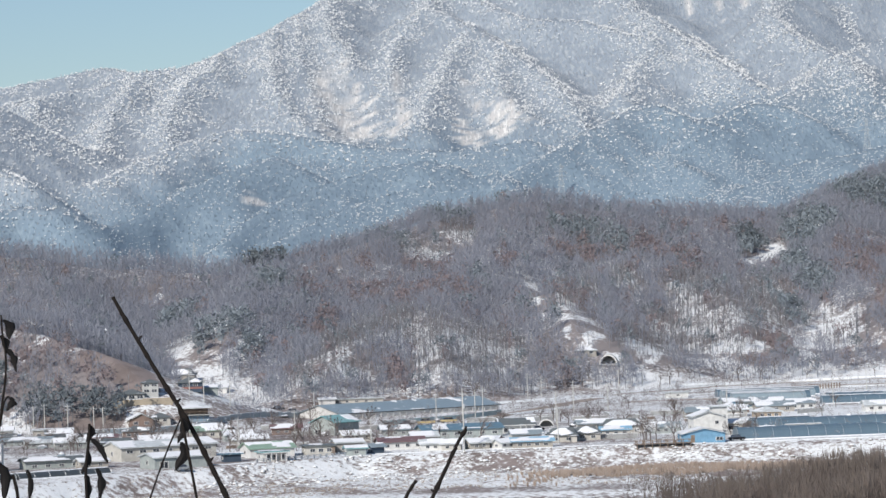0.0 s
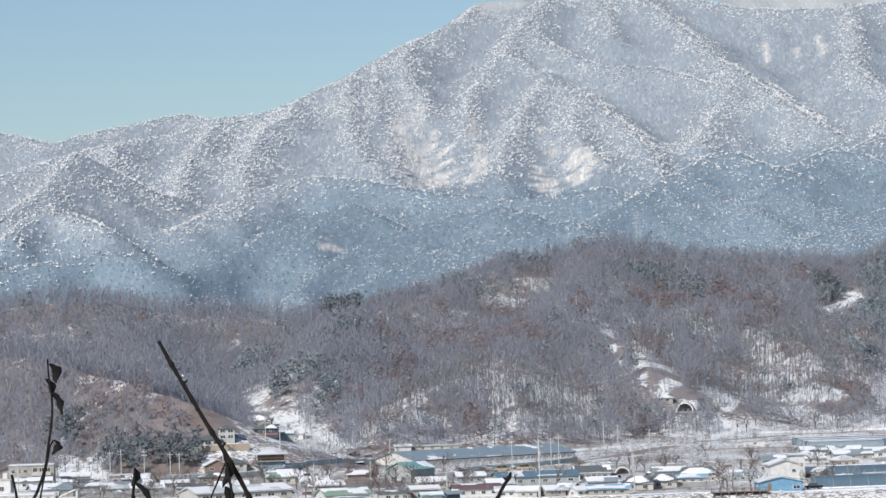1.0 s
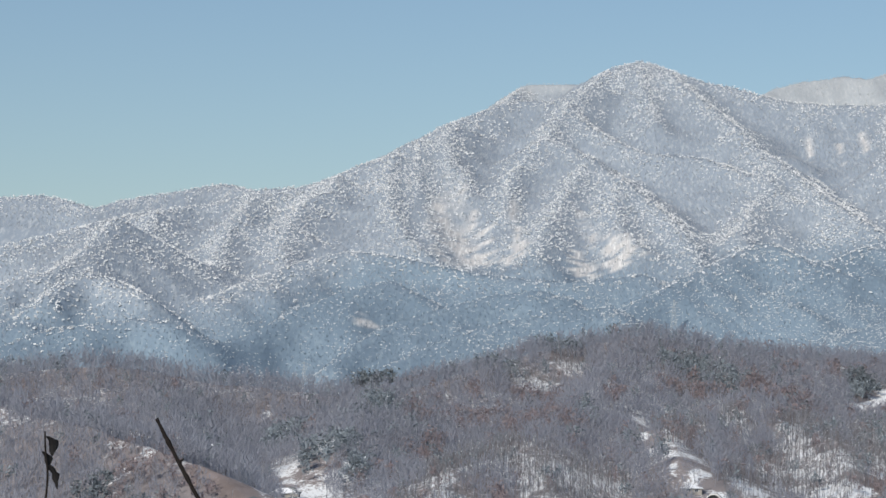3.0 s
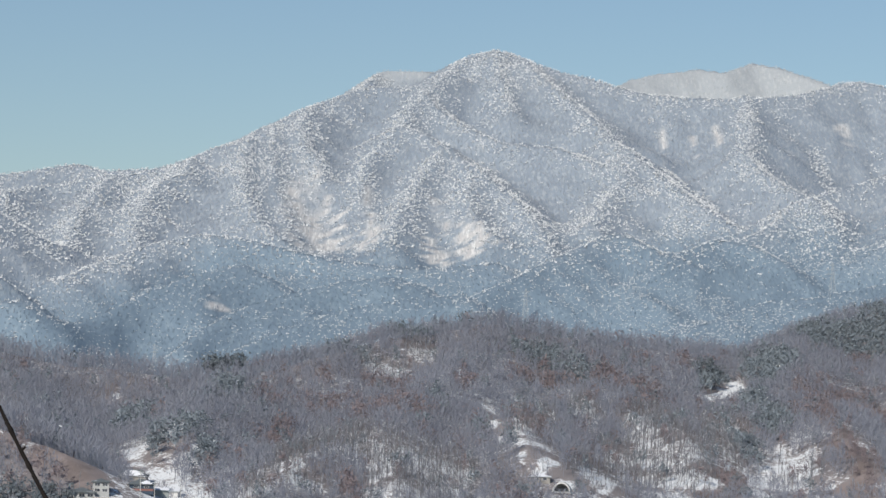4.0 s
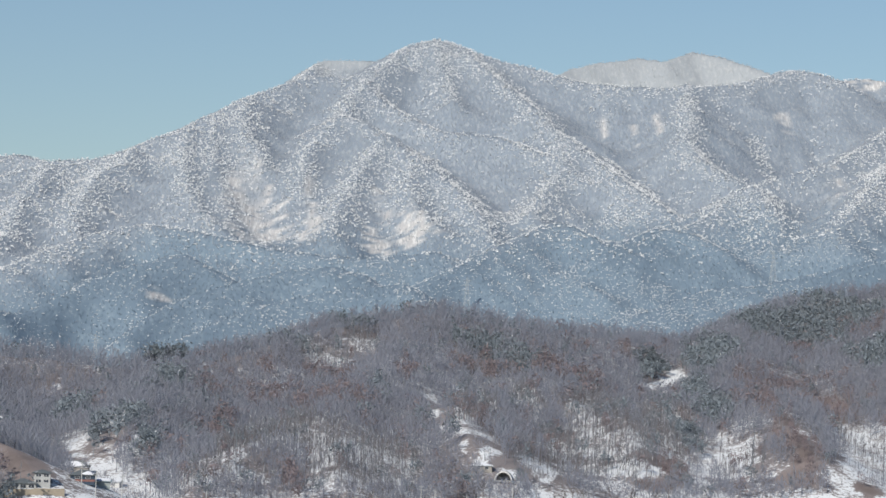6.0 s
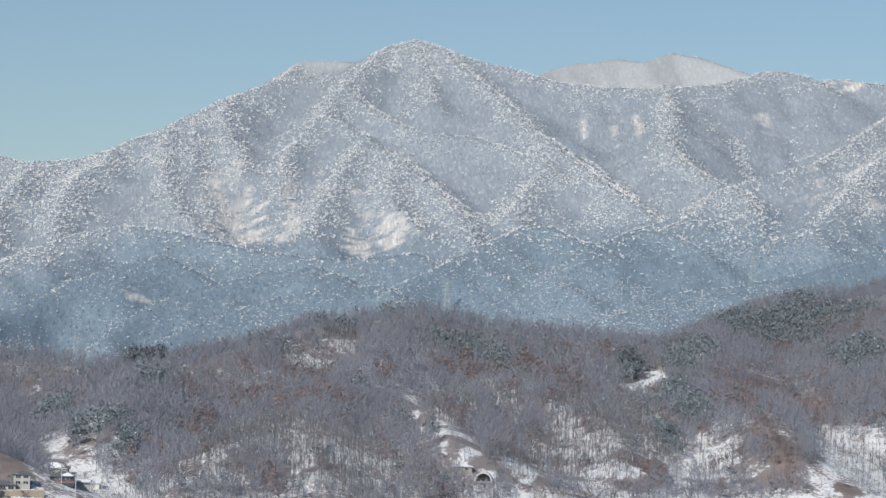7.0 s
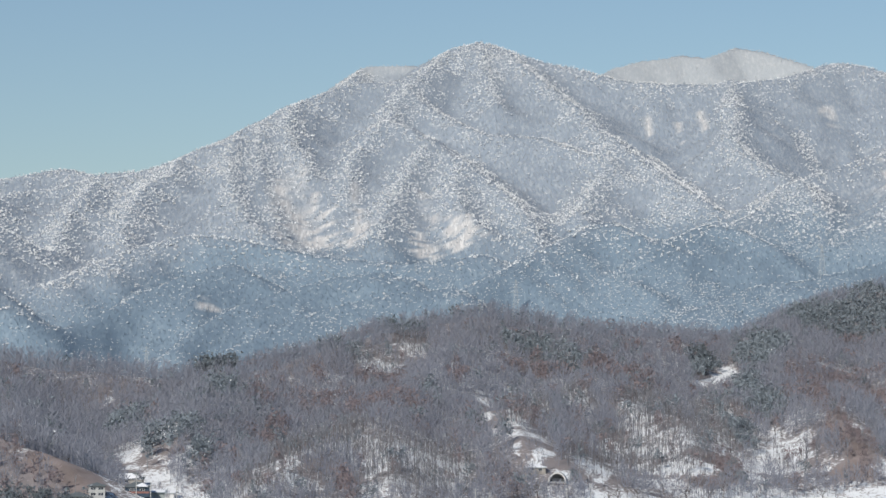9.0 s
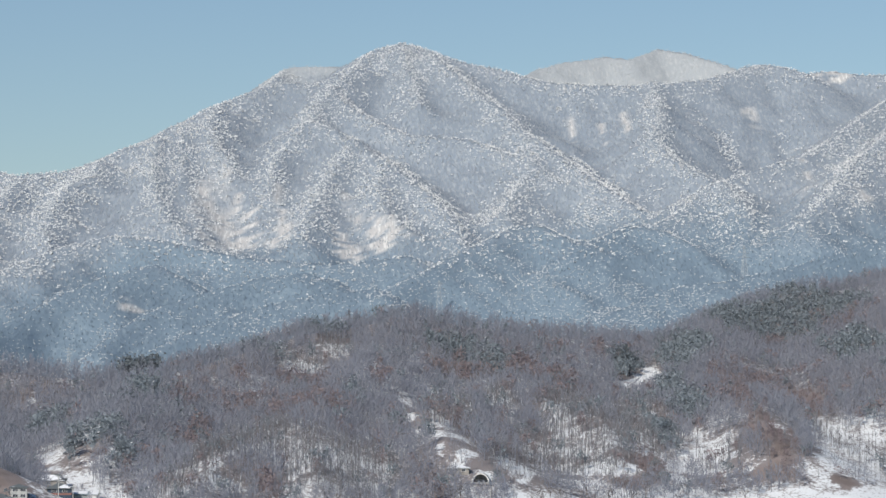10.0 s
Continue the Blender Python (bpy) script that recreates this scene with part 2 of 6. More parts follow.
crest(MOUNTAIN, 0.52, (217, 2709, 127), (251, 2749, 139), (278, 2781, 150), (308, 2815, 160), (344, 2822, 163), (386, 2853, 173), (429, 2885, 183), (468, 2921, 195), (516, 2972, 211), (568, 3009, 223))  # foothill far east
crest(MOUNTAIN, 0.52, (-370, 2705, 96), (-330, 2797, 126), (-296, 2874, 151), (-259, 2936, 172), (-212, 2985, 188))  # foothill ramp
crest(MOUNTAIN, 0.52, (-238, 2609, 92), (-219, 2680, 115), (-189, 2746, 136), (-150, 2797, 152), (-104, 2844, 167), (-56, 2865, 174))  # foothill middle ramp
crest(MOUNTAIN, 0.52, (-188, 2603, 93), (-143, 2677, 117), (-100, 2735, 135), (-43, 2774, 148), (10, 2802, 156))  # foothill near ramp
crest(MOUNTAIN, 0.52, (-531, 2819, 159), (-522, 2880, 179), (-498, 2899, 185), (-466, 2873, 176), (-437, 2828, 162))  # foothill round top
crest(MOUNTAIN, 0.52, (-541, 2641, 105), (-507, 2698, 123), (-470, 2719, 130), (-433, 2742, 137), (-394, 2726, 132))  # foothill low west
crest(HILLS, 0.33, (-420, 1500, 62), (-319, 1500, 65), (-290, 1500, 67), (-264, 1500, 68), (-235, 1500, 67), (-188, 1500, 59), (-171, 1500, 59), (-154, 1500, 58), (-131, 1500, 58), (-108, 1502, 60), (-89, 1522, 62), (-70, 1547, 67), (-54, 1589, 71), (-43, 1615, 76), (-31, 1639, 82), (-22, 1654, 85), (-7, 1671, 86), (9, 1688, 89), (26, 1702, 92), (42, 1708, 90), (65, 1718, 86), (79, 1725, 84), (99, 1737, 82), (128, 1766, 83), (150, 1787, 81))  # west crest
crest(HILLS, 0.33, (150, 1787, 81), (169, 1801, 81), (188, 1819, 82), (204, 1840, 88), (229, 1876, 98), (255, 1909, 109), (272, 1924, 114), (292, 1934, 118), (311, 1940, 118), (338, 1948, 124), (367, 1959, 133), (419, 1980, 140))  # east crest
crest(HILLS, 0.36, (21, 1700, 89), (2, 1560, 65), (-12, 1440, 49), (-21, 1330, 33), (-22, 1240, 23), (-21, 1160, 11))  # central spur
crest(HILLS, 0.36, (-21, 1330, 33), (-44, 1270, 27), (-60, 1200, 20), (-72, 1130, 8))  # central west nose
crest(HILLS, 0.36, (71, 1720, 82), (82, 1560, 53), (93, 1460, 41), (111, 1400, 38), (109, 1310, 22))  # east shoulder spur
crest(HILLS, 0.36, (82, 1560, 53), (54, 1440, 41), (30, 1370, 42), (35, 1270, 26))  # terrace spur
crest(HILLS, 0.36, (219, 1860, 95), (185, 1600, 57), (187, 1520, 53), (188, 1420, 40), (184, 1330, 26))  # far east spur
crest(HILLS, 0.36, (344, 1950, 125), (310, 1700, 85), (279, 1500, 56))  # far east wall
crest(HILLS, 0.4, (-252, 1150, 49), (-224, 1120, 44), (-197, 1090, 38), (-173, 1055, 34), (-159, 1040, 32), (-149, 1028, 29), (-138, 1015, 25.5), (-129, 1003, 22.5), (-121, 992, 18), (-117, 984, 13))  # west knoll
crest(HILLS, 0.36, (-224, 1500, 58), (-196, 1350, 40), (-169, 1230, 27), (-147, 1150, 17))  # west valley ridge
crest(HILLS, 0.3, (-110, 1500, 57), (-112, 1350, 40), (-106, 1230, 23))  # valley head
SNOW_HEAD = [(-131, 1247, 5, 17), (-125, 1222, 5, 10), (-119, 1126, 6, 70), (-90, 1074, 4, 70), (-164, 1456, 2, 20), (49, 1237, 4, 8), (38, 1242, 4, 8), (66, 1258, 5, 10), (96, 1270, 7, 8)]
SNOW_EAST = [(145, 1658, 5, 10), (157, 1685, 7, 13), (163, 1703, 5, 11), (136, 1302, 5, 24), (146, 1339, 6, 19), (156, 1372, 5, 20), (165, 1379, 6, 15), (171, 1388, 4, 10), (158, 1413, 4, 21), (226, 1429, 8, 23), (233, 1406, 8, 20), (228, 1336, 9, 32), (204, 1318, 4, 26), (223, 1491, 3, 27), (216, 1339, 10, 35), (197, 1296, 5, 10), (243, 1422, 7, 16), (206, 1288, 12, 8), (193, 1397, 5, 8), (194, 1385, 5, 8), (224, 1690, 8, 10), (170, 1298, 5, 8)]
SNOW_TERRACES = [(24, 1486, 10, 8), (41, 1518, 12, 8), (20, 1406, 3, 60), (36, 1301, 10, 8), (24, 1320, 4, 10), (32, 1267, 3, 9), (42, 1260, 5, 8)]
GRASS_EAST = [(195, 1571, 14, 70), (223, 1673, 14, 23), (229, 1559, 14, 70), (185, 1349, 11, 53), (177, 1293, 12, 9), (125, 1313, 8, 33), (113, 1274, 7, 8), (43, 1361, 8, 25), (187, 1450, 5, 54), (208, 1289, 7, 8)]
THIN_WEST = [(-72, 1150, 9, 26), (-64, 1228, 8, 68), (-54, 1284, 9, 70), (-42, 1301, 10, 70), (-27, 1236, 12, 54), (-10, 1237, 12, 53), (2, 1230, 12, 38), (-16, 1167, 18, 17), (9, 1209, 7, 13), (-56, 1163, 11, 15)]
THIN_EAST = [(46, 1447, 5, 70), (67, 1493, 8, 55), (93, 1430, 9, 70), (106, 1475, 10, 70), (129, 1489, 11, 70), (140, 1500, 10, 70), (109, 1355, 15, 29), (92, 1361, 10, 29), (99, 1340, 13, 26), (78, 1348, 10, 30), (64, 1270, 10, 28), (35, 1345, 8, 39), (154, 1353, 15, 43), (226, 1390, 16, 70), (-34, 1571, 15, 15), (-15, 1615, 11, 15), (105, 1300, 15, 18), (128, 1397, 8, 70), (86, 1302, 12, 26), (126, 1443, 11, 70)]
PINES_WEST = [(-118, 1242, 11, 32), (-144, 1345, 5, 57), (-99, 1210, 6, 22), (-7, 1435, 3, 25), (-105, 1424, 8, 32), (-138, 1360, 5, 48), (-111, 1260, 7, 24), (-22, 1640, 11, 10), (-54, 1575, 9, 8)]
PINES_EAST = [(148, 1683, 8, 31), (179, 1706, 10, 70), (162, 1560, 7, 70), (163, 1470, 8, 36), (282, 1867, 36, 47), (279, 1690, 16, 70), (233, 1847, 19, 39), (50, 1636, 17, 24), (140, 1420, 5, 70), (68, 1607, 12, 19), (192, 1743, 10, 61), (259, 1819, 21, 33)]
RUST_WEST = [(9, 1511, 6, 23), (-63, 1509, 7, 9), (-40, 1515, 10, 11), (-25, 1512, 7, 20), (-12, 1364, 7, 10), (-74, 1318, 5, 40), (-38, 1153, 4, 21), (-57, 1447, 17, 23), (-31, 1416, 16, 50), (-118, 967, 2, 8), (-88, 1419, 8, 23), (37, 1587, 6, 15)]
RUST_EAST = [(85, 1600, 7, 42), (105, 1589, 12, 41), (52, 1589, 6, 17), (247, 1799, 7, 27), (216, 1582, 15, 70), (182, 1484, 11, 32), (186, 1325, 10, 31), (121, 1282, 7, 16), (111, 1273, 4, 9), (25, 1209, 6, 19), (138, 1716, 7, 14)]
GROVE = [(-144, 962, 7, 11), (-134, 960, 7, 12), (-126, 955, 5, 9), (-149, 967, 4, 8)]
KNOLL_WOOD = [(-168, 1035, 8, 8), (-155, 1018, 8, 10), (-146, 1003, 7, 11), (-156, 1006, 10, 18), (-142, 986, 9, 10), (-159, 986, 8, 12), (-131, 974, 5, 8)]
SCARS = [(-195, 3596, 11, 72), (-177, 3629, 8, 57), (-182, 3515, 15, 69), (-163, 3527, 15, 63), (-170, 3419, 17, 57), (-147, 3446, 14, 54), (-126, 3398, 9, 30), (-104, 3551, 4, 45), (-99, 3473, 4, 39), (-94, 3410, 10, 36), (-106, 3383, 8, 27), (-23, 3530, 5, 42), (-11, 3464, 9, 25), (10, 3422, 14, 25), (30, 3395, 9, 33), (17, 3356, 23, 25), (-15, 3353, 19, 25), (-29, 3389, 5, 39)]
SLIDES = [(532, 4037, 7, 27), (526, 4049, 6, 25), (524, 3452, 5, 78), (504, 3419, 5, 45), (277, 4001, 3, 45), (320, 4001, 3, 57), (349, 3968, 2, 42), (435, 3962, 3, 60), (558, 3308, 8, 25), (676, 4250, 24, 25)]
HOLLOWS_WEST = [(-98, 4037, 19, 75), (-115, 3989, 17, 57), (-149, 3887, 18, 75), (-152, 3740, 13, 66), (-56, 3731, 19, 57), (-86, 3662, 13, 66), (-36, 3848, 12, 72), (-286, 3563, 20, 51), (-307, 3488, 19, 48), (-221, 3551, 9, 93), (15, 4088, 20, 54), (-9, 4094, 9, 30)]
HOLLOWS_EAST = [(100, 4019, 20, 99), (136, 3947, 18, 51), (68, 3938, 15, 25), (163, 3860, 16, 25), (239, 3977, 23, 99), (282, 3929, 30, 99), (336, 3944, 30, 144), (423, 3941, 20, 111), (533, 4025, 31, 117), (605, 4040, 39, 96), (583, 3809, 21, 160), (685, 4166, 32, 78), (137, 3713, 28, 39), (110, 3773, 17, 27), (502, 3458, 9, 84)]
PINES_HIGH = [(-374, 3494, 53, 150), (-411, 3612, 33, 160), (-244, 3515, 23, 135), (-195, 3845, 18, 99), (-260, 3695, 28, 45), (-358, 3611, 41, 69), (-13, 3671, 18, 45), (16, 3539, 40, 93), (69, 3485, 33, 81), (36, 3674, 28, 108), (-39, 3992, 20, 48), (66, 4148, 11, 126), (14, 4232, 19, 60), (206, 3779, 29, 63), (287, 3623, 34, 117), (383, 3914, 16, 126), (400, 4049, 19, 63), (378, 3722, 21, 42)]
PINES_FRONT = [(395, 3353, 45, 63), (409, 3251, 31, 51), (265, 3500, 33, 48), (262, 3254, 36, 160), (311, 3149, 36, 33), (364, 3173, 30, 75), (179, 3167, 24, 33), (220, 3068, 35, 25), (479, 3884, 15, 96), (536, 3275, 31, 63), (276, 3713, 17, 117), (154, 3296, 13, 138)]
WEST_WOOD = [(-198, 1062, 24, 26), (-190, 1030, 19, 24), (-178, 1006, 12, 14)]
KNOLL_WOOD = KNOLL_WOOD + [(-135, 990, 9, 8), (-127, 980, 8, 7), (-140, 978, 10, 10), (-131, 969, 8, 7)]
DARK_PINES = GROVE + [(-170, 985, 8, 10), (150, 1708, 9, 20), (-114, 1500, 9, 14)]
SNOW_PATCHES = SNOW_HEAD + SNOW_EAST + SNOW_TERRACES + [(-116, 1122, 7, 141), (-97, 1076, 5, 104), (-108, 1150, 8, 30), (-110, 1105, 10, 45), (-97, 1050, 13, 50), (-103, 1130, 13, 40), (-203, 1322, 3, 12), (-158, 1037, 3.5, 6)]
BARE_SLOPES = [(-137, 1011, 6, 8), (-130, 1002, 8, 9), (-123, 993, 8, 9), (-118, 985, 8, 9)]
GRASS_PATCHES = GRASS_EAST + BARE_SLOPES
THIN_WOODS = THIN_WEST + THIN_EAST + [(-159, 968, 5, 15)]
PINE_PATCHES = PINES_WEST + PINES_EAST + DARK_PINES
RUST_PATCHES = RUST_WEST + RUST_EAST
MOUNTAIN_SCARS = SCARS + SLIDES + [(-229, 2886, 7, 10)]
MOUNTAIN_PINES = PINES_HIGH + PINES_FRONT
HOLLOWS = HOLLOWS_WEST + HOLLOWS_EAST
VILLAGE_GROUND = [(-101, 985, 22, 75), (-110, 945, 24, 20), (-85, 1045, 22, 50)]
CLEARINGS = [(144, 1657, 5, 8), (152, 1673, 5, 9), (158, 1686, 6, 10), (164, 1702, 5, 8), (-97, 1050, 10, 45)]
OPEN_WOODS = [(149, 1355, 16, 65), (223, 1380, 16, 70)]
VALLEY_FIELDS = [(-126, 1215, 6, 24), (-119, 1180, 6, 26), (-114, 1140, 7, 36)]
SCRUB_PATCHES = [(30, 1045, 34, 16, 40), (62, 1135, 34, 10, 25), (-55, 860, 10, 22, 0), (48, 880, 16, 22, 0), (-115, 845, 30, 14, 0), (20, 1165, 40, 12, 30), (90, 1225, 50, 10, 15)]


# ---- shape of the land ----
def value_noise(x, y, cell, seed):
    """Smooth noise between -1 and 1 with the given cell size in metres."""
    x, y = np.asarray(x, float) / cell, np.asarray(y, float) / cell
    i, j = np.floor(x).astype(np.int64), np.floor(y).astype(np.int64)
    a, b = x - i, y - j
    a, b = a * a * (3 - 2 * a), b * b * (3 - 2 * b)

    def corner(p, q):
        h = (p * 374761393 + q * 668265263 + seed * 1442695041) & 0x7FFFFFFF
        h = ((h ^ (h >> 13)) * 1274126177) & 0x7FFFFFFF
        return ((h ^ (h >> 16)) % 65536) / 32768.0 - 1.0

    low = corner(i, j) * (1 - a) + corner(i + 1, j) * a
    high = corner(i, j + 1) * (1 - a) + corner(i + 1, j + 1) * a
    return low * (1 - b) + high * b


def rolling(x, y, cell, seed, octaves=4):
    total, size = 0.0, 1.0
    for k in range(octaves):
        total = total + size * value_noise(x, y, cell / 2 ** k, seed + 7 * k)
        size *= 0.5
    return total


def ridges(x, y, lines, soft):
    """Height of a land that falls away from crest lines on both sides, rounded over soft metres."""
    x, y = np.asarray(x, float), np.asarray(y, float)
    best = np.full(x.shape, -900.0)
    near = np.full(x.shape, 1e9)
    for slope, line in lines:
        own = np.full(x.shape, -900.0)
        for (x0, y0, z0), (x1, y1, z1) in zip(line, line[1:]):
            dx, dy = x1 - x0, y1 - y0
            k = np.clip(((x - x0) * dx + (y - y0) * dy) / (dx * dx + dy * dy), 0, 1)
            d = np.hypot(x - x0 - k * dx, y - y0 - k * dy)
            own = np.maximum(own, z0 + k * (z1 - z0) - slope * d)
            near = np.minimum(near, d)
        gap = np.clip(1 - np.abs(best - own) / soft, 0, 1)
        best = np.maximum(best, own) + gap * gap * soft * 0.25
    return best, near


def ramp(v, low, high):
    k = np.clip((v - low) / (high - low), 0, 1)
    return k * k * (3 - 2 * k)


def bank_line(x):
    """Distance at which the village terrace ends in the river bank."""
    return np.interp(x, [-300, -110, -85, -67, -35, 3, 100, 300], [560, 673, 711, 732, 763, 768, 770, 780])


def hill_height(x, y):
    h, near = ridges(x, y, HILLS, 9.0)
    return h + 2.2 * rolling(x, y, 60, 11) * ramp(h, 2, 20), near


def land_height(x, y):
    """The valley, its river bank, the hills behind it and the slope that the camera stands on."""
    x, y = np.asarray(x, float), np.asarray(y, float)
    h, _ = hill_height(x, y)
    floor = 0.25 * rolling(x, y, 40, 3) + 7.0 * ramp(y, 1150, 1900)
    d = bank_line(x) - y
    floor = floor - 4.6 * ramp(d, 0, 16 + 3 * value_noise(x, y, 20, 5)) + 0.45 * rolling(x, y, 7, 9) * ramp(d, 0, 8) * (1 - ramp(d, 60, 110))
    floor = floor - 1.6 * ramp(d, 95 + 10 * value_noise(x, y, 30, 6), 112)
    gap = np.clip(1 - np.abs(floor - h) / 5.0, 0, 1)
    z = np.maximum(floor, h) + gap * gap * 1.2
    home = 38.35 - 0.24 * np.maximum(y, 0) + 0.6 * rolling(x, y, 25, 21) * ramp(y, 10, 60)
    home = home + np.maximum(x - 20, 0) * 0.09 * ramp(y, 200, 420) * (1 - ramp(x, 300, 500))
    return np.maximum(z, home)


def mountain_height(x, y):
    h, near = ridges(x, y, MOUNTAIN, 20.0)
    apron = 62 + 0.07 * (np.asarray(y, float) - 2500) + 10 * rolling(x, y, 260, 31)
    h = np.maximum(h, apron)
    away = ramp(near, 5, 70)
    cut = np.abs(rolling(np.asarray(x, float), np.asarray(y, float) * 0.35, 60, 17, 3))
    low = 1 - ramp(h, 190, 250)
    h = h + 11.0 * low * rolling(np.asarray(x, float) + 0.45 * y, np.asarray(y, float) * 0.45, 105, 37, 3) * ramp(near, 5, 40)
    return h + 4.5 * rolling(x, y, 90, 23) * away - 9.0 * (0.5 - np.minimum(cut, 0.5)) * away, near


# ---- meshes from arrays ----
def raw_mesh(name, verts, tris, materials, index=None, smooth=False, attributes=None):
    """A mesh of triangles or quads from arrays."""
    me = bpy.data.meshes.new(name)
    n, k = len(tris), tris.shape[1]
    me.vertices.add(len(verts))
    me.vertices.foreach_set("co", np.ascontiguousarray(verts, dtype=np.float32).ravel())
    me.loops.add(n * k)
    me.loops.foreach_set("vertex_index", np.ascontiguousarray(tris, dtype=np.int32).ravel())
    me.polygons.add(n)
    me.polygons.foreach_set("loop_start", np.arange(0, n * k, k, dtype=np.int32))
    if index is not None:
        me.polygons.foreach_set("material_index", np.ascontiguousarray(index, dtype=np.int32))
    if smooth:
        me.polygons.foreach_set("use_smooth", np.ones(n, dtype=bool))
    for m in materials:
        me.materials.append(m)
    for key, values in (attributes or {}).items():
        a = me.attributes.new(key, "FLOAT", "POINT")
        a.data.foreach_set("value", np.ascontiguousarray(values, dtype=np.float32))
    me.update(calc_edges=True)
    me.validate()
    return me


def grid_faces(rows, cols):
    i = (np.arange(rows - 1)[:, None] * cols + np.arange(cols - 1)[None, :]).ravel()
    return np.stack([i, i + 1, i + cols + 1, i + cols], 1)


def in_patch(x, y, patches, ragged=0.3):
    """How far inside any of the oval patches (x, y, half width, half depth and maybe a turn in degrees) a place lies, 0 to 1."""
    best = np.zeros(np.shape(x))
    for px, py, a, b, *turn in patches:
        c, s = (math.cos(radians(turn[0])), math.sin(radians(turn[0]))) if turn else (1.0, 0.0)
        dx, dy = x - px, y - py
        r = np.hypot((dx * c + dy * s) / a, (-dx * s + dy * c) / b) + ragged * rolling(x, y, max(4.0, 0.5 * min(a, b)), 77, 3)
        best = np.maximum(best, 1 - ramp(r, 0.8, 1.1))
    return best


def scarred(x, y):
    """Bare ground of the mountain's slides, cut by gullies that run down the slope."""
    gully = ramp(value_noise(x + 0.12 * y, y * 0.16, 13, 91) + 0.5 * value_noise(x - 0.1 * y, y * 0.25, 7, 93), -0.45, 0.05)
    return in_patch(x, y, MOUNTAIN_SCARS, 0.9) * (0.4 + 0.6 * gully)


def land():
    depth = np.concatenate([np.arange(-300, 0, 50), np.arange(0, 60, 4), np.arange(60, 560, 12), np.arange(560, 1150, 3.5),
                            np.arange(1150, 1960, 6), np.arange(1960, 2700, 40)])
    side = np.concatenate([-np.geomspace(4, 0.26, 16)[:-1], np.linspace(-0.25, 0.25, 310), np.geomspace(0.26, 4, 16)[1:]])
    yy, cc = np.meshgrid(depth, side, indexing="ij")
    xx = cc * (np.maximum(yy, 0) + 30)
    zz = land_height(xx, yy)
    h, _ = hill_height(xx, yy)
    wooded = ramp(h, 2, 10)
    bank = bank_line(xx) - yy
    snow = 0.40 + 0.06 * ramp(xx, 0, 40) + 0.15 * value_noise(xx, yy * 0.6, 30, 41)
    snow = np.where(bank > 0, 0.38 + 0.12 * value_noise(xx * 0.5, yy * 3, 30, 43) + 0.05 * (1 - ramp(bank, 0, 25)), snow)
    snow = snow * (1 - wooded) + (0.26 + 0.14 * rolling(xx, yy, 50, 45)) * wooded
    hamlet = (1 - ramp(np.abs(yy - 855), 60, 95)) * (1 - ramp(xx, 20, 70)) * (bank < -8)
    snow = snow - 0.05 * hamlet
    open_snow = in_patch(xx, yy, SNOW_PATCHES)
    dry = in_patch(xx, yy, GRASS_PATCHES)
    snow = snow * (1 - open_snow) + 0.435 * open_snow
    snow = snow * (1 - dry) + 0.05 * dry
    thin = in_patch(xx, yy, THIN_WOODS) * wooded
    snow = np.maximum(snow, (0.42 + 0.09 * value_noise(xx, yy, 14, 47)) * thin)
    snow = np.maximum(snow, 0.40 * in_patch(xx, yy, OPEN_WOODS) * (1 - dry))
    snow = snow - 0.14 * in_patch(xx, yy, PINE_PATCHES)
    snow = snow - 0.2 * in_patch(xx, yy, GROVE + [(-136, 955, 17, 15, 0), (-180, 972, 12, 18, 0)])
    snow = snow - 0.25 * in_patch(xx, yy, KNOLL_WOOD + WEST_WOOD) - 0.14 * in_patch(xx, yy, [(-215, 1482, 75, 34)])
    snow = np.maximum(snow, 0.56 * in_patch(xx, yy, CLEARINGS, 0.2))
    litter = wooded * (1 - np.maximum(dry, 0.6 * open_snow))
    me = raw_mesh("ground", np.stack([xx, yy, zz], -1).reshape(-1, 3), grid_faces(len(depth), len(side)), [MAT_LAND],
                  smooth=True, attributes={"snow": snow.ravel(), "litter": litter.ravel()})
    return tagged(new("ground", me), "valley floor and wooded hills with broken snow and dry grass", "ground", kind="structure")


def mountain():
    xs, ys = np.arange(-1250, 1290, 8.0), np.arange(2350, 4960, 8.0)
    yy, xx = np.meshgrid(ys, xs, indexing="ij")
    zz, near = mountain_height(xx, yy)
    zz = zz - 60 * (1 - ramp(yy, 2350, 2480))
    bare = scarred(xx, yy)
    # foot marks the low slopes that take the haze tint.
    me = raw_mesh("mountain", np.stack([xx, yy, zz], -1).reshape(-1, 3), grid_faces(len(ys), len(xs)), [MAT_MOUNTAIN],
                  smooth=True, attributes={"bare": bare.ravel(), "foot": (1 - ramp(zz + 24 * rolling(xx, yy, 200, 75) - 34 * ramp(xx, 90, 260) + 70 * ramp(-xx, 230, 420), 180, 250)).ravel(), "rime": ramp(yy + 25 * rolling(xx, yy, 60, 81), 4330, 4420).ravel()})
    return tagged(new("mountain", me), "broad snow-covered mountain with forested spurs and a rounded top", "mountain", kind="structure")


# ---- trees as small triangle sets, one unit high ----
def sliver(points, faces, a, b, width, rng):
    """A thin blade from a to b."""
    a, b = np.array(a, float), np.array(b, float)
    d = b - a
    side = np.cross(d, rng.normal(size=3))
    side *= width / (np.linalg.norm(side) + 1e-9)
    k = len(points)
    points += [a - side, a + side, b]
    faces.append((k, k + 1, k + 2))


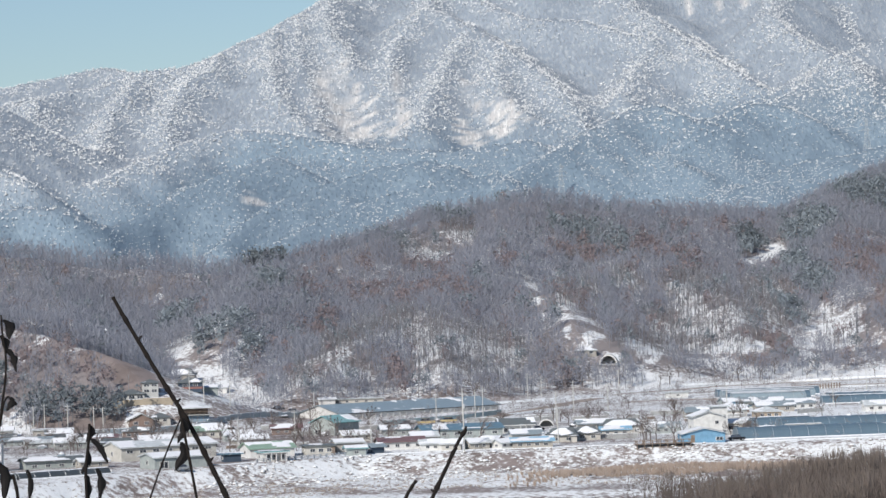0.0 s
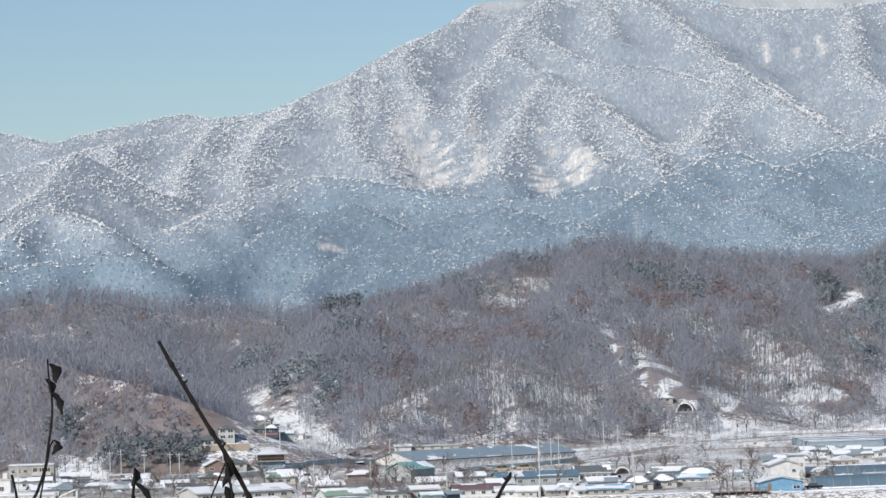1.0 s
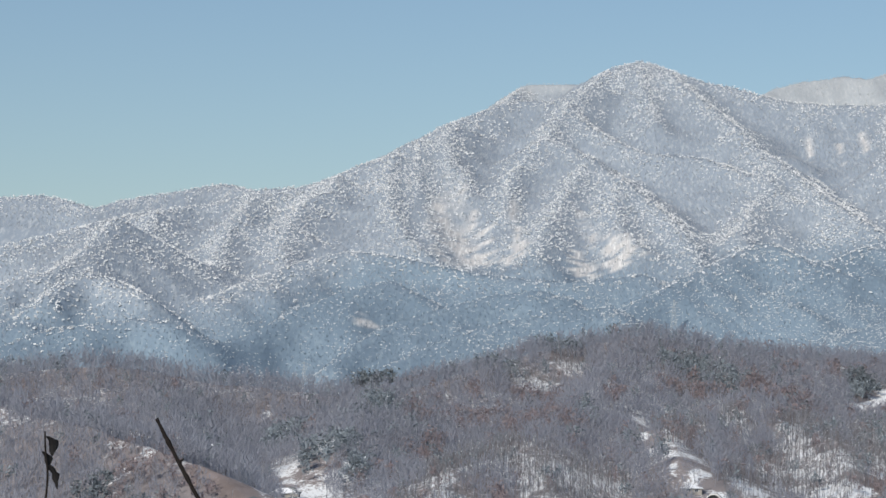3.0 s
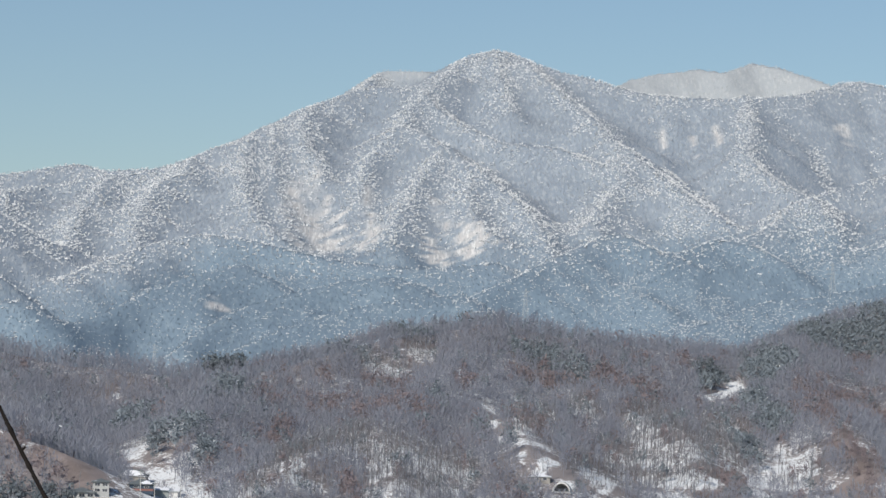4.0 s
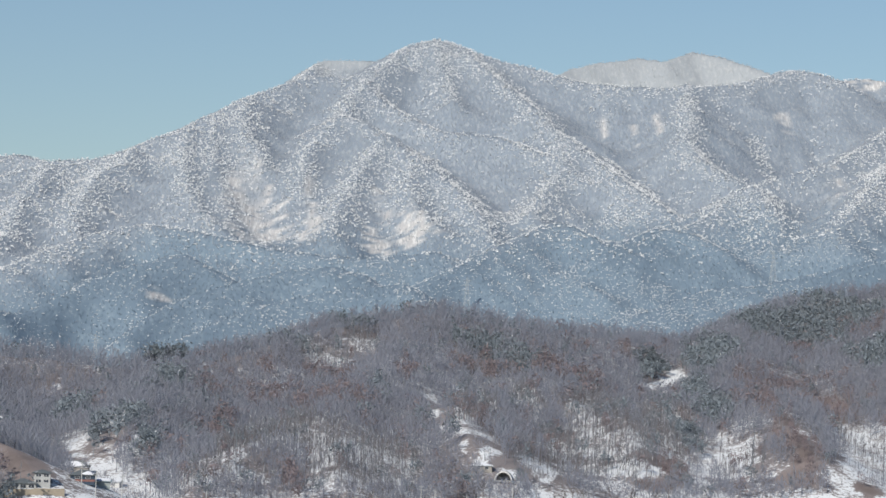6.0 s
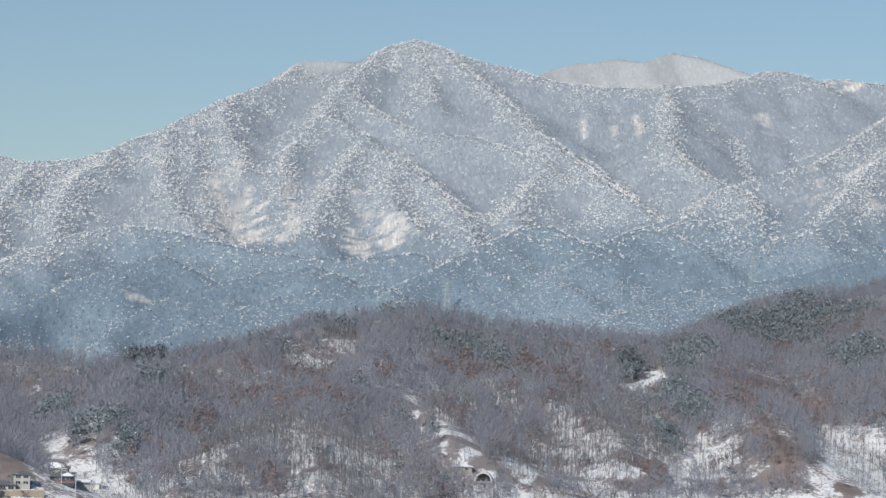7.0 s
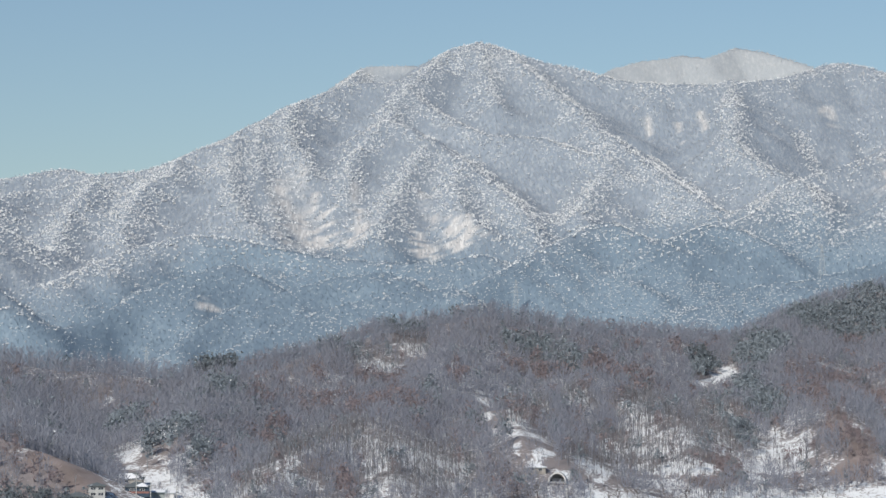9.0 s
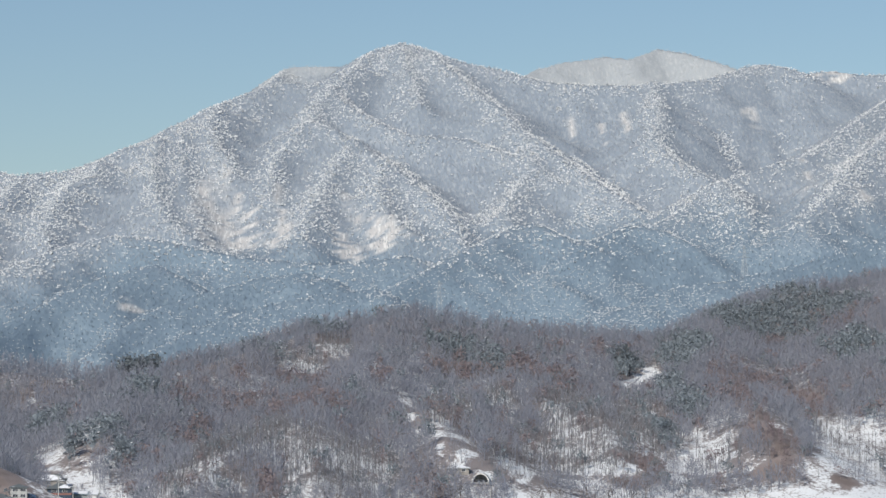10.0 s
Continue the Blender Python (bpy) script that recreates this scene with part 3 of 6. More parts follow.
def bare_tree(seed, twigs=60, spread=0.26, low=0.3, blade=0.0095, foot=0.014):
    rng = np.random.default_rng(seed)
    p, f = [], []
    lean = rng.normal(0, 0.03, 2)
    for k in range(3):
        a = 2.094 * k
        p.append((foot * math.cos(a), foot * math.sin(a), 0))
    p.append((lean[0], lean[1], 0.8))
    f += [(0, 1, 3), (1, 2, 3), (2, 0, 3)]
    for k in range(7):
        z = rng.uniform(low, 0.65)
        a = rng.uniform(0, 6.28)
        r = spread * rng.uniform(0.4, 0.8)
        root = (lean[0] * z, lean[1] * z, z)
        sliver(p, f, root, (r * math.cos(a), r * math.sin(a), z + rng.uniform(0.15, 0.3)), 0.008, rng)
    for k in range(twigs):
        a, z = rng.uniform(0, 6.28), rng.uniform(low, 0.95)
        r = spread * math.sqrt(rng.uniform(0, 1)) * math.sin(min(1.0, (1.03 - z) / 0.5) * 1.57)
        q = np.array((r * math.cos(a), r * math.sin(a), z))
        d = np.array((q[0] * 0.4, q[1] * 0.4, 0.14)) + rng.normal(0, 0.016, 3)
        sliver(p, f, q - 0.5 * d, q + 0.8 * d, blade * rng.uniform(0.6, 1.4), rng)
    return np.array(p), np.array(f)


def leafy_tree(seed, leaves=60, size=0.035):
    """A tree that keeps its dry leaves: trunk and many small leaf tufts."""
    rng = np.random.default_rng(seed)
    p, f = [(0.015, 0, 0), (-0.008, 0.013, 0), (-0.008, -0.013, 0), (0, 0, 0.8)], [(0, 1, 3), (1, 2, 3), (2, 0, 3)]
    lumps = [(rng.normal(0, 0.13), rng.normal(0, 0.13), rng.uniform(0.4, 0.85), rng.uniform(0.1, 0.17)) for _ in range(7)]
    for k in range(leaves):
        x, y, z, r = lumps[k % 7]
        q = np.array((x, y, z)) + rng.normal(0, r * 0.55, 3)
        t = rng.normal(0, size, (3, 3))
        i = len(p)
        p += [q + t[0], q + t[1], q + t[2]]
        f.append((i, i + 1, i + 2))
    return np.array(p), np.array(f)


def far_clump(seed, heads=4, sides=4, reach=0.62):
    """A few distant snow-laden pine crowns close together: uneven peaked heads of boughs."""
    rng = np.random.default_rng(seed)
    p, f = [], []
    for k in range(heads):
        a, off = rng.uniform(0, 6.283), reach * math.sqrt(rng.uniform(0, 1)) * (heads > 1)
        cx, cy, top = off * math.cos(a), off * math.sin(a), rng.uniform(0.5, 1.0)
        i, start, big = len(p), rng.uniform(0, 6.283), rng.uniform(0.7, 1.25)
        p.append((cx + rng.uniform(-0.08, 0.08), cy + rng.uniform(-0.08, 0.08), top))
        for j in range(sides):
            c, r = start + 6.283 / sides * j + rng.uniform(-0.5, 0.5), rng.uniform(0.18, 0.36) * big
            p.append((cx + r * math.cos(c), cy + r * math.sin(c), top - rng.uniform(0.2, 0.5) * big))
        f += [(i, i + 1 + j, i + 1 + (j + 1) % sides) for j in range(sides)]
    return np.array(p), np.array(f)


def far_brush(seed):
    """A distant leafless tree: a few upright blades."""
    rng = np.random.default_rng(seed)
    p, f = [], []
    for k in range(4):
        a, r = rng.uniform(0, 6.28), rng.uniform(0.02, 0.5)
        z = rng.uniform(0.0, 0.45)
        sliver(p, f, (r * 0.5 * math.cos(a), r * 0.5 * math.sin(a), z), (r * math.cos(a), r * math.sin(a), z + rng.uniform(0.5, 1.1)), 0.08, rng)
    return np.array(p), np.array(f)


def planted(kinds, x, y, z, tall, wide, seed):
    """Joined copies of the given shapes, standing at x, y, z."""
    rng = np.random.default_rng(seed)
    pick = rng.integers(0, len(kinds), len(x))
    turn = rng.uniform(0, 6.283, len(x))
    verts, faces, base = [], [], 0
    for k, (p, f) in enumerate(kinds):
        m = np.where(pick == k)[0]
        if not len(m):
            continue
        c, s = np.cos(turn[m])[:, None], np.sin(turn[m])[:, None]
        w, t = (tall[m] * wide[m])[:, None], tall[m][:, None]
        v = np.stack([(p[:, 0] * c - p[:, 1] * s) * w + x[m][:, None], (p[:, 0] * s + p[:, 1] * c) * w + y[m][:, None],
                      p[:, 2] * t + z[m][:, None]], -1)
        verts.append(v.reshape(-1, 3))
        faces.append((f[None] + (np.arange(len(m)) * len(p))[:, None, None]).reshape(-1, 3) + base)
        base += len(m) * len(p)
    return np.concatenate(verts), np.concatenate(faces)


def sown(x0, x1, y0, y1, gap, seed):
    """Jittered places, gap metres apart."""
    rng = np.random.default_rng(seed)
    xx, yy = np.meshgrid(np.arange(x0, x1, gap), np.arange(y0, y1, gap))
    x, y = xx.ravel(), yy.ravel()
    return x + rng.uniform(-0.5, 0.5, x.shape) * gap, y + rng.uniform(-0.5, 0.5, y.shape) * gap, rng


def stuff(name, data, material, label, category):
    me = raw_mesh(name, data[0], data[1], [material])
    return tagged(new(name, me), label, category, kind="stuff")


def hill_back(x):
    """How far back the crest of the low hills runs."""
    line = HILLS[0][1] + HILLS[1][1][1:]
    return np.interp(x, [p[0] for p in line], [p[1] for p in line])


def hill_woods():
    x, y, rng = sown(-330, 420, 940, 1990, 4.3, 101)
    keep = np.abs(x) < 0.19 * y + 25
    x, y = x[keep], y[keep]
    h, near = hill_height(x, y)
    z = land_height(x, y)
    rnd = np.random.default_rng(5).uniform(0, 1, x.shape)
    dense = ((h > z - 2.2) & (h > -1.0)).astype(float)
    ahead = (0, 9, 18)
    gaps = np.max([in_patch(x, y + k, SNOW_PATCHES) for k in ahead], 0)
    heath = in_patch(x, y, GRASS_PATCHES)
    gaps = np.maximum(gaps, np.max([in_patch(x, y + k, SNOW_TERRACES) for k in (27, 36)], 0))
    thin = np.max([in_patch(x, y, THIN_WOODS), in_patch(x, y + 10, THIN_WOODS)] + [in_patch(x, y + k, THIN_EAST) for k in (20, 30)], 0)
    dense = dense * (1 - 0.9 * gaps) * (1 - 0.45 * heath) * (1 - 0.12 * thin)
    dense = dense * ((x < 60) | (y > 1220 + 0.42 * (x - 60)))
    dense = dense * (1 - in_patch(x, y, VILLAGE_GROUND)) * (1 - np.max([in_patch(x, y + k, BARE_SLOPES + CLEARINGS) for k in (0, 9, 18, 27, 36)], 0))
    dense = dense * (1 - 0.9 * np.max([in_patch(x, y + k, VALLEY_FIELDS) for k in (0, 9, 18, 27)], 0))
    dense = dense * (1 - 0.3 * in_patch(x, y, OPEN_WOODS)) * (y < hill_back(x) + 45)
    dense = np.maximum(dense, np.maximum(in_patch(x, y, GROVE), 0.9 * in_patch(x, y, KNOLL_WOOD + WEST_WOOD)))
    ok = rnd < dense
    x, y, z, thin, heath = x[ok], y[ok], z[ok], thin[ok], heath[ok]
    pines = in_patch(x, y, PINE_PATCHES)
    pick = np.random.default_rng(6).uniform(0, 1, x.shape)
    in_dark = in_patch(x, y, DARK_PINES) > 0.3
    rust_bias = 0.01 + 0.08 * ramp(rolling(x, y, 55, 61), 0.35, 0.8)
    rust_bias = np.maximum(rust_bias, np.maximum(0.65 * in_patch(x, y, RUST_PATCHES, 0.5), 0.85 * heath))
    rust_bias = np.maximum(rust_bias, 0.35 * in_patch(x, y, KNOLL_WOOD))
    is_pine = pick < np.maximum(0.03, 0.92 * pines)
    is_rust = ~is_pine & (pick > 1 - rust_bias)
    is_pale = ~is_pine & ~is_rust & (np.random.default_rng(7).uniform(0, 1, x.shape) < 0.06 + 0.94 * thin)
    tall = np.random.default_rng(8).uniform(7.5, 12.5, x.shape) * (1 - 0.2 * in_patch(x, y, KNOLL_WOOD)) * (1 - 0.4 * heath)
    tall = tall * (1 + 0.2 * in_patch(x, y, DARK_PINES[-1:]))
    wide = np.random.default_rng(9).uniform(0.8, 1.25, x.shape)
    rest = ~is_pine & ~is_rust & ~is_pale
    for name, mask, kinds, mat, label in (
            ("bare_woods", rest, [bare_tree(200 + k, 45, blade=0.0098) for k in range(7)], MAT_GREY_WOOD, "dense leafless woods covering the low hills, blue-greyed for haze"),
            ("pale_woods", is_pale, [bare_tree(230 + k, 9, 0.11, 0.6, 0.007, 0.017) for k in range(5)], MAT_PALE_WOOD, "slim pale-trunked bare trees on snowy slopes"),
            ("oak_woods", is_rust, [leafy_tree(260 + k, 80, 0.04) for k in range(5)], MAT_RUST_WOOD, "russet oaks that keep their dry leaves"),
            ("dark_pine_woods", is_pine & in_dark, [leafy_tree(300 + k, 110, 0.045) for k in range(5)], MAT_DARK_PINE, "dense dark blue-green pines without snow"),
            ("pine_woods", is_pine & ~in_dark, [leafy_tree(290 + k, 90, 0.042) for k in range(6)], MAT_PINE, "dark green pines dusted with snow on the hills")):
        if mask.any():
            stuff(name, planted(kinds, x[mask], y[mask], z[mask] - 0.2, tall[mask], wide[mask], 55), mat, label, "woods")


def slope_trunks():
    """Young slim trees between the pale ones on the snowy slopes."""
    x, y, rng = sown(-100, 270, 1120, 1720, 3.3, 131)
    h, _ = hill_height(x, y)
    z = land_height(x, y)
    thick = in_patch(x, y, THIN_WOODS) * (1 - 0.85 * in_patch(x, y, SNOW_PATCHES)) * (h > z - 2.2)
    k = rng.uniform(0, 1, len(x)) < 0.8 * thick
    kinds = [bare_tree(250 + j, 7, 0.09, 0.55, 0.008, 0.016) for j in range(5)]
    data = planted(kinds, x[k], y[k], z[k] - 0.2, rng.uniform(5.0, 9.5, k.sum()), rng.uniform(0.8, 1.25, k.sum()), 57)
    stuff("slim_woods", data, MAT_SLIM_WOOD, "young slim bare trees standing on snowy slopes", "woods")


def mountain_woods():
    x, y, rng = sown(-960, 900, 2420, 4800, 4.3, 102)
    line = MOUNTAIN[1][1][::-1][:-1] + MOUNTAIN[0][1][::-1] + MOUNTAIN[2][1][1:] + MOUNTAIN[3][1][1:]
    back = np.interp(x, [p[0] for p in line], [p[1] for p in line]) + 40
    far = (np.abs(x - 430) < 260) & (y > 4480) & (y < 4790)
    far |= (np.abs(x + 80) < 90) & (y > 4280) & (y < 4480)
    far |= (x < -250) & (y > 3850) & (y < 4330)
    keep = (x > -0.225 * y - 5) & (x < 0.19 * y + 10) & ((y < back) | far)
    x, y = x[keep], y[keep]
    z, near = mountain_height(x, y)
    fall = mountain_height(x, y + 6)[0] - z
    ok = (fall > -3.2) & (rng.uniform(0, 1, len(x)) > 0.85 * scarred(x, y))
    x, y, z, near = x[ok], y[ok], z[ok], near[ok]
    # Height below which the trees take the bluer, haze-tinted colours.
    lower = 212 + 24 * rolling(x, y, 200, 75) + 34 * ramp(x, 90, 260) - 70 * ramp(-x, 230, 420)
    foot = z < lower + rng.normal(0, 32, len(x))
    crest_line = (1 - ramp(near + 14 * rolling(x, y, 50, 79), 6, 28)) * 0.5 + (1 - ramp(near + 20 * rolling(x, y, 40, 83), 20, 70)) * 0.25 + 0.3 * ramp(rolling(x, y * 0.6, 70, 71), 0.2, 0.7)
    crest_line = np.maximum(crest_line, (0.75 + 0.25 * rolling(x, y, 30, 87)) * in_patch(x, y, MOUNTAIN_PINES, 0.35))
    crest_line = crest_line * (1 - 0.94 * in_patch(x, y, HOLLOWS, 0.35))
    pick = np.random.default_rng(12).uniform(0, 1, len(x))
    rime = y > 4380
    pine = pick < np.where(foot, np.maximum(0.22 + 0.6 * ramp(rolling(x + 0.5 * y, 0.4 * y, 80, 73), -0.3, 0.5), 0.45 * crest_line), crest_line)
    high_pine, low_pine = pine & ~rime & ~foot, pine & foot & ~rime
    bare_foot, upper = ~pine & foot & ~rime, ~pine & ~foot & ~rime
    tall = np.random.default_rng(14).uniform(2.4, 4.3, len(x))
    wide = np.random.default_rng(15).uniform(0.85, 1.4, len(x))
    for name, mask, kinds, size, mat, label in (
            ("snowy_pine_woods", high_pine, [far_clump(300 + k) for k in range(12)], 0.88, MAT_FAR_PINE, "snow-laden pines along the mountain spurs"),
            ("foothill_pine_woods", low_pine, [far_clump(330 + k, 3) for k in range(12)], 0.58, MAT_LOW_PINE, "snow-dusted foothill pines tinted blue for haze"),
            ("frosted_woods", upper, [far_brush(320 + k) for k in range(7)], 0.9, MAT_FAR_WOOD, "frosted leafless woods in the mountain hollows, paled for haze"),
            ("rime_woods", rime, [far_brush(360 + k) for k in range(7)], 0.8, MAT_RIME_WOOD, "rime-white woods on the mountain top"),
            ("foothill_woods", bare_foot, [far_brush(340 + k) for k in range(7)], 0.8, MAT_FOOT_WOOD, "leafless foothill woods tinted blue-grey for haze")):
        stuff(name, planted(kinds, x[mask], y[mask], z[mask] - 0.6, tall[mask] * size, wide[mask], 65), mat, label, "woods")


land()
mountain()
hill_woods()
slope_trunks()
mountain_woods()


# ---- materials of the village ----
def wall_paint(name, a, rough=0.8):
    p = Paint(name, rough)
    c = p.mix(p.step(p.noise(1.2), 0.35, 0.75), a, tuple(0.78 * v for v in a))
    c = p.mix(p.step(p.noise(0.5, 5.0, 0.7, (1, 1, 0.12)), 0.58, 0.8), c, tuple(0.62 * v for v in a))
    return p.done(c, p.noise(0.15), 0.01)


def sheet_roof(name, a, rough=0.45):
    p = Paint(name, rough, 0.0)
    c = p.mix(p.step(p.noise(1.5), 0.35, 0.7), a, tuple(0.7 * v + 0.04 for v in a))
    w = p.n.new("ShaderNodeTexWave")
    w.inputs["Scale"].default_value = 1.6
    c = p.mix(p.step(p.noise(3, 5.0, 0.7), 0.6, 0.72), c, SNOW)
    return p.done(c, w.outputs["Fac"], 0.03)


def snow_material():
    p = Paint("lying_snow", 0.75)
    return p.done(p.mix(p.noise(0.7), (0.76, 0.78, 0.82), (0.84, 0.85, 0.88)), p.noise(0.35), 0.06)


def film_material(name, a):
    p = Paint(name, 0.35)
    p.b.inputs["Specular IOR Level"].default_value = 0.5
    c = p.mix(p.noise(2.5, 4, 0.6, (1, 0.3, 1)), a, tuple(1.35 * v for v in a))
    return p.done(p.mix(p.step(p.noise(4, 5.0), 0.62, 0.72), c, SNOW), p.noise(0.8), 0.08)


def glass_material():
    p = Paint("dark_window_glass", 0.08)
    p.b.inputs["Specular IOR Level"].default_value = 0.6
    return p.done(p.mix(p.each(), (0.025, 0.03, 0.04), (0.07, 0.08, 0.10)))


def plain(name, a, b, cell=0.5, rough=0.8, metal=0.0, depth=0.01):
    p = Paint(name, rough, metal)
    return p.done(p.mix(p.step(p.noise(cell), 0.3, 0.7), a, b), p.noise(cell * 0.4), depth)


WHITE = wall_paint("white_render", (0.64, 0.64, 0.63))
GREYWHITE = wall_paint("weathered_white_render", (0.50, 0.51, 0.505))
CREAM = wall_paint("cream_render", (0.50, 0.485, 0.45))
BEIGE = wall_paint("beige_render", (0.37, 0.35, 0.32))
TANWALL = wall_paint("tan_concrete", (0.40, 0.345, 0.27))
BRICK = wall_paint("brown_brick", (0.23, 0.17, 0.145))
BLUEWALL = wall_paint("sky_blue_sheet", (0.17, 0.33, 0.48), 0.55)
FADEDBLUE = wall_paint("faded_blue_sheet", (0.22, 0.30, 0.38), 0.6)
DARKBLUE = wall_paint("navy_sheet", (0.055, 0.08, 0.115), 0.55)
GREYWALL = wall_paint("grey_green_sheet", (0.35, 0.385, 0.38), 0.6)
ORANGE = wall_paint("ochre_render", (0.46, 0.37, 0.28))
REDWALL = wall_paint("red_sheet", (0.29, 0.15, 0.13))
CONCRETE = wall_paint("grey_concrete", (0.36, 0.37, 0.37))
TILE_DARK = sheet_roof("dark_grey_roof_tiles", (0.13, 0.15, 0.16), 0.6)
ROOF_WHITE = sheet_roof("pale_sheet_roof", (0.62, 0.66, 0.68))
ROOF_GREEN = sheet_roof("green_sheet_roof", (0.28, 0.40, 0.32))
ROOF_TEAL = sheet_roof("teal_sheet_roof", (0.22, 0.42, 0.44))
ROOF_BLUE = sheet_roof("blue_sheet_roof", (0.12, 0.215, 0.29))
ROOF_SKY = sheet_roof("sky_blue_sheet_roof", (0.28, 0.50, 0.68))
ROOF_MAROON = sheet_roof("maroon_sheet_roof", (0.19, 0.115, 0.12))
ROOF_GREY = sheet_roof("blue_grey_sheet_roof", (0.27, 0.33, 0.37))
FENCE_TEAL = sheet_roof("faded_teal_sheet", (0.26, 0.36, 0.39))
SNOWMAT = snow_material()


def road_material():
    p = Paint("trodden_snow_road", 0.85)
    c = p.mix(p.step(p.noise(3.0, 5.0, 0.65), 0.30, 0.50), (0.34, 0.33, 0.325), SNOW)
    return p.done(c, p.noise(0.5), 0.05)


ROADMAT = road_material()
FILM_GREY = film_material("blue_grey_greenhouse_film", (0.21, 0.265, 0.30))
FILM_BLUE = film_material("deep_blue_greenhouse_film", (0.09, 0.135, 0.175))
FILM_DARK = film_material("dark_greenhouse_film", (0.05, 0.06, 0.07))
GLASS = glass_material()
DARK = plain("dark_interior", (0.03, 0.03, 0.035), (0.05, 0.05, 0.05))
WOOD = plain("weathered_wood", (0.16, 0.12, 0.09), (0.26, 0.21, 0.17), 0.4)
POLE = plain("pole_concrete", (0.42, 0.42, 0.41), (0.52, 0.52, 0.50), 0.6)
STEEL = plain("galvanised_steel", (0.42, 0.44, 0.46), (0.55, 0.57, 0.60), 0.5, 0.5, 0.6)
RUBBER = plain("tyre_rubber", (0.02, 0.02, 0.02), (0.035, 0.035, 0.035))
CAR_BLACK = plain("black_car_paint", (0.012, 0.012, 0.015), (0.02, 0.02, 0.024), 1.0, 0.25)
CAR_WHITE = plain("white_car_paint", (0.70, 0.71, 0.72), (0.76, 0.76, 0.77), 1.0, 0.3)
CAR_GREY = plain("silver_car_paint", (0.32, 0.34, 0.36), (0.38, 0.40, 0.42), 1.0, 0.3, 0.4)
CAR_YELLOW = plain("yellow_machine_paint", (0.48, 0.37, 0.18), (0.55, 0.45, 0.25), 1.0, 0.4)


# ---- mesh helpers ----
def box(bm, x, y, z, sx, sy, sz, turn=0.0):
    """A box standing at height z, centred on x, y."""
    m = Matrix.Translation((x, y, z + sz / 2)) @ Matrix.Rotation(radians(turn), 4, "Z") @ Matrix.Diagonal((sx, sy, sz, 1))
    return bmesh.ops.create_cube(bm, size=1.0, matrix=m)["verts"]


def boxed(*args, bevel=0.0):
    bm = bmesh.new()
    box(bm, *args)
    if bevel:
        bmesh.ops.bevel(bm, geom=bm.edges[:], offset=bevel, segments=1, affect="EDGES")
    return bm


def rod(bm, a, b, r0, r1=None, sides=6):
    """A tapered rod from a to b."""
    a, b = Vector(a), Vector(b)
    r1 = r0 if r1 is None else r1
    q = (b - a).to_track_quat("Z", "Y").to_matrix().to_4x4()
    bmesh.ops.create_cone(bm, cap_ends=True, segments=sides, radius1=r0, radius2=r1, depth=(b - a).length,
                          matrix=Matrix.Translation((a + b) / 2) @ q)


def part(name, bm, material, parent, label=""):
    """Links a bmesh as one mesh object under a thing or a part."""
    me = bpy.data.meshes.new(name)
    bm.to_mesh(me)
    bm.free()
    me.materials.append(material)
    ob = new(name, me)
    ob.parent = parent
    return tagged(ob, label) if label else ob


def shared(name, me, parent, m, label=""):
    ob = new(name, me)
    ob.parent = parent
    ob.matrix_basis = m
    return tagged(ob, label) if label else ob


def thing(name, x, y, turn, label, category, group="", z=None, kind=""):
    ob = new(name)
    ob.empty_display_size = 0.5
    ob.matrix_basis = pose(x, y, float(land_height(x, y)) if z is None else z, 0, 0, turn)
    return tagged(ob, label, category, group, kind)


def finished(name, bm, material):
    me = bpy.data.meshes.new(name)
    bm.to_mesh(me)
    bm.free()
    me.materials.append(material)
    return me


def window_frame_mesh():
    bm = bmesh.new()
    for sx, sz, w, h in ((0, 0, 1.0, 0.08), (0, 0.92, 1.0, 0.08), (-0.46, 0.08, 0.08, 0.84), (0.46, 0.08, 0.08, 0.84), (0, 0.08, 0.05, 0.84)):
        box(bm, sx, 0, sz, w, 0.12, h)
    return finished("window_frame", bm, WHITE)


def pane_mesh():
    bm = bmesh.new()
    box(bm, 0, 0.02, 0.08, 0.92, 0.04, 0.84)
    return finished("pane", bm, GLASS)


FRAME_MESH, PANE_MESH = window_frame_mesh(), pane_mesh()


def add_window(parent, x, y, z, w, h, turn=0):
    """A window in a wall: its frame with the glass in it."""
    m = pose(x, y, z, 0, 0, turn) @ Matrix.Diagonal((w, 1, h, 1))
    f = shared("window", FRAME_MESH, parent, m)
    shared("pane", PANE_MESH, f, Matrix.Identity(4), "dark glass pane")
    return f


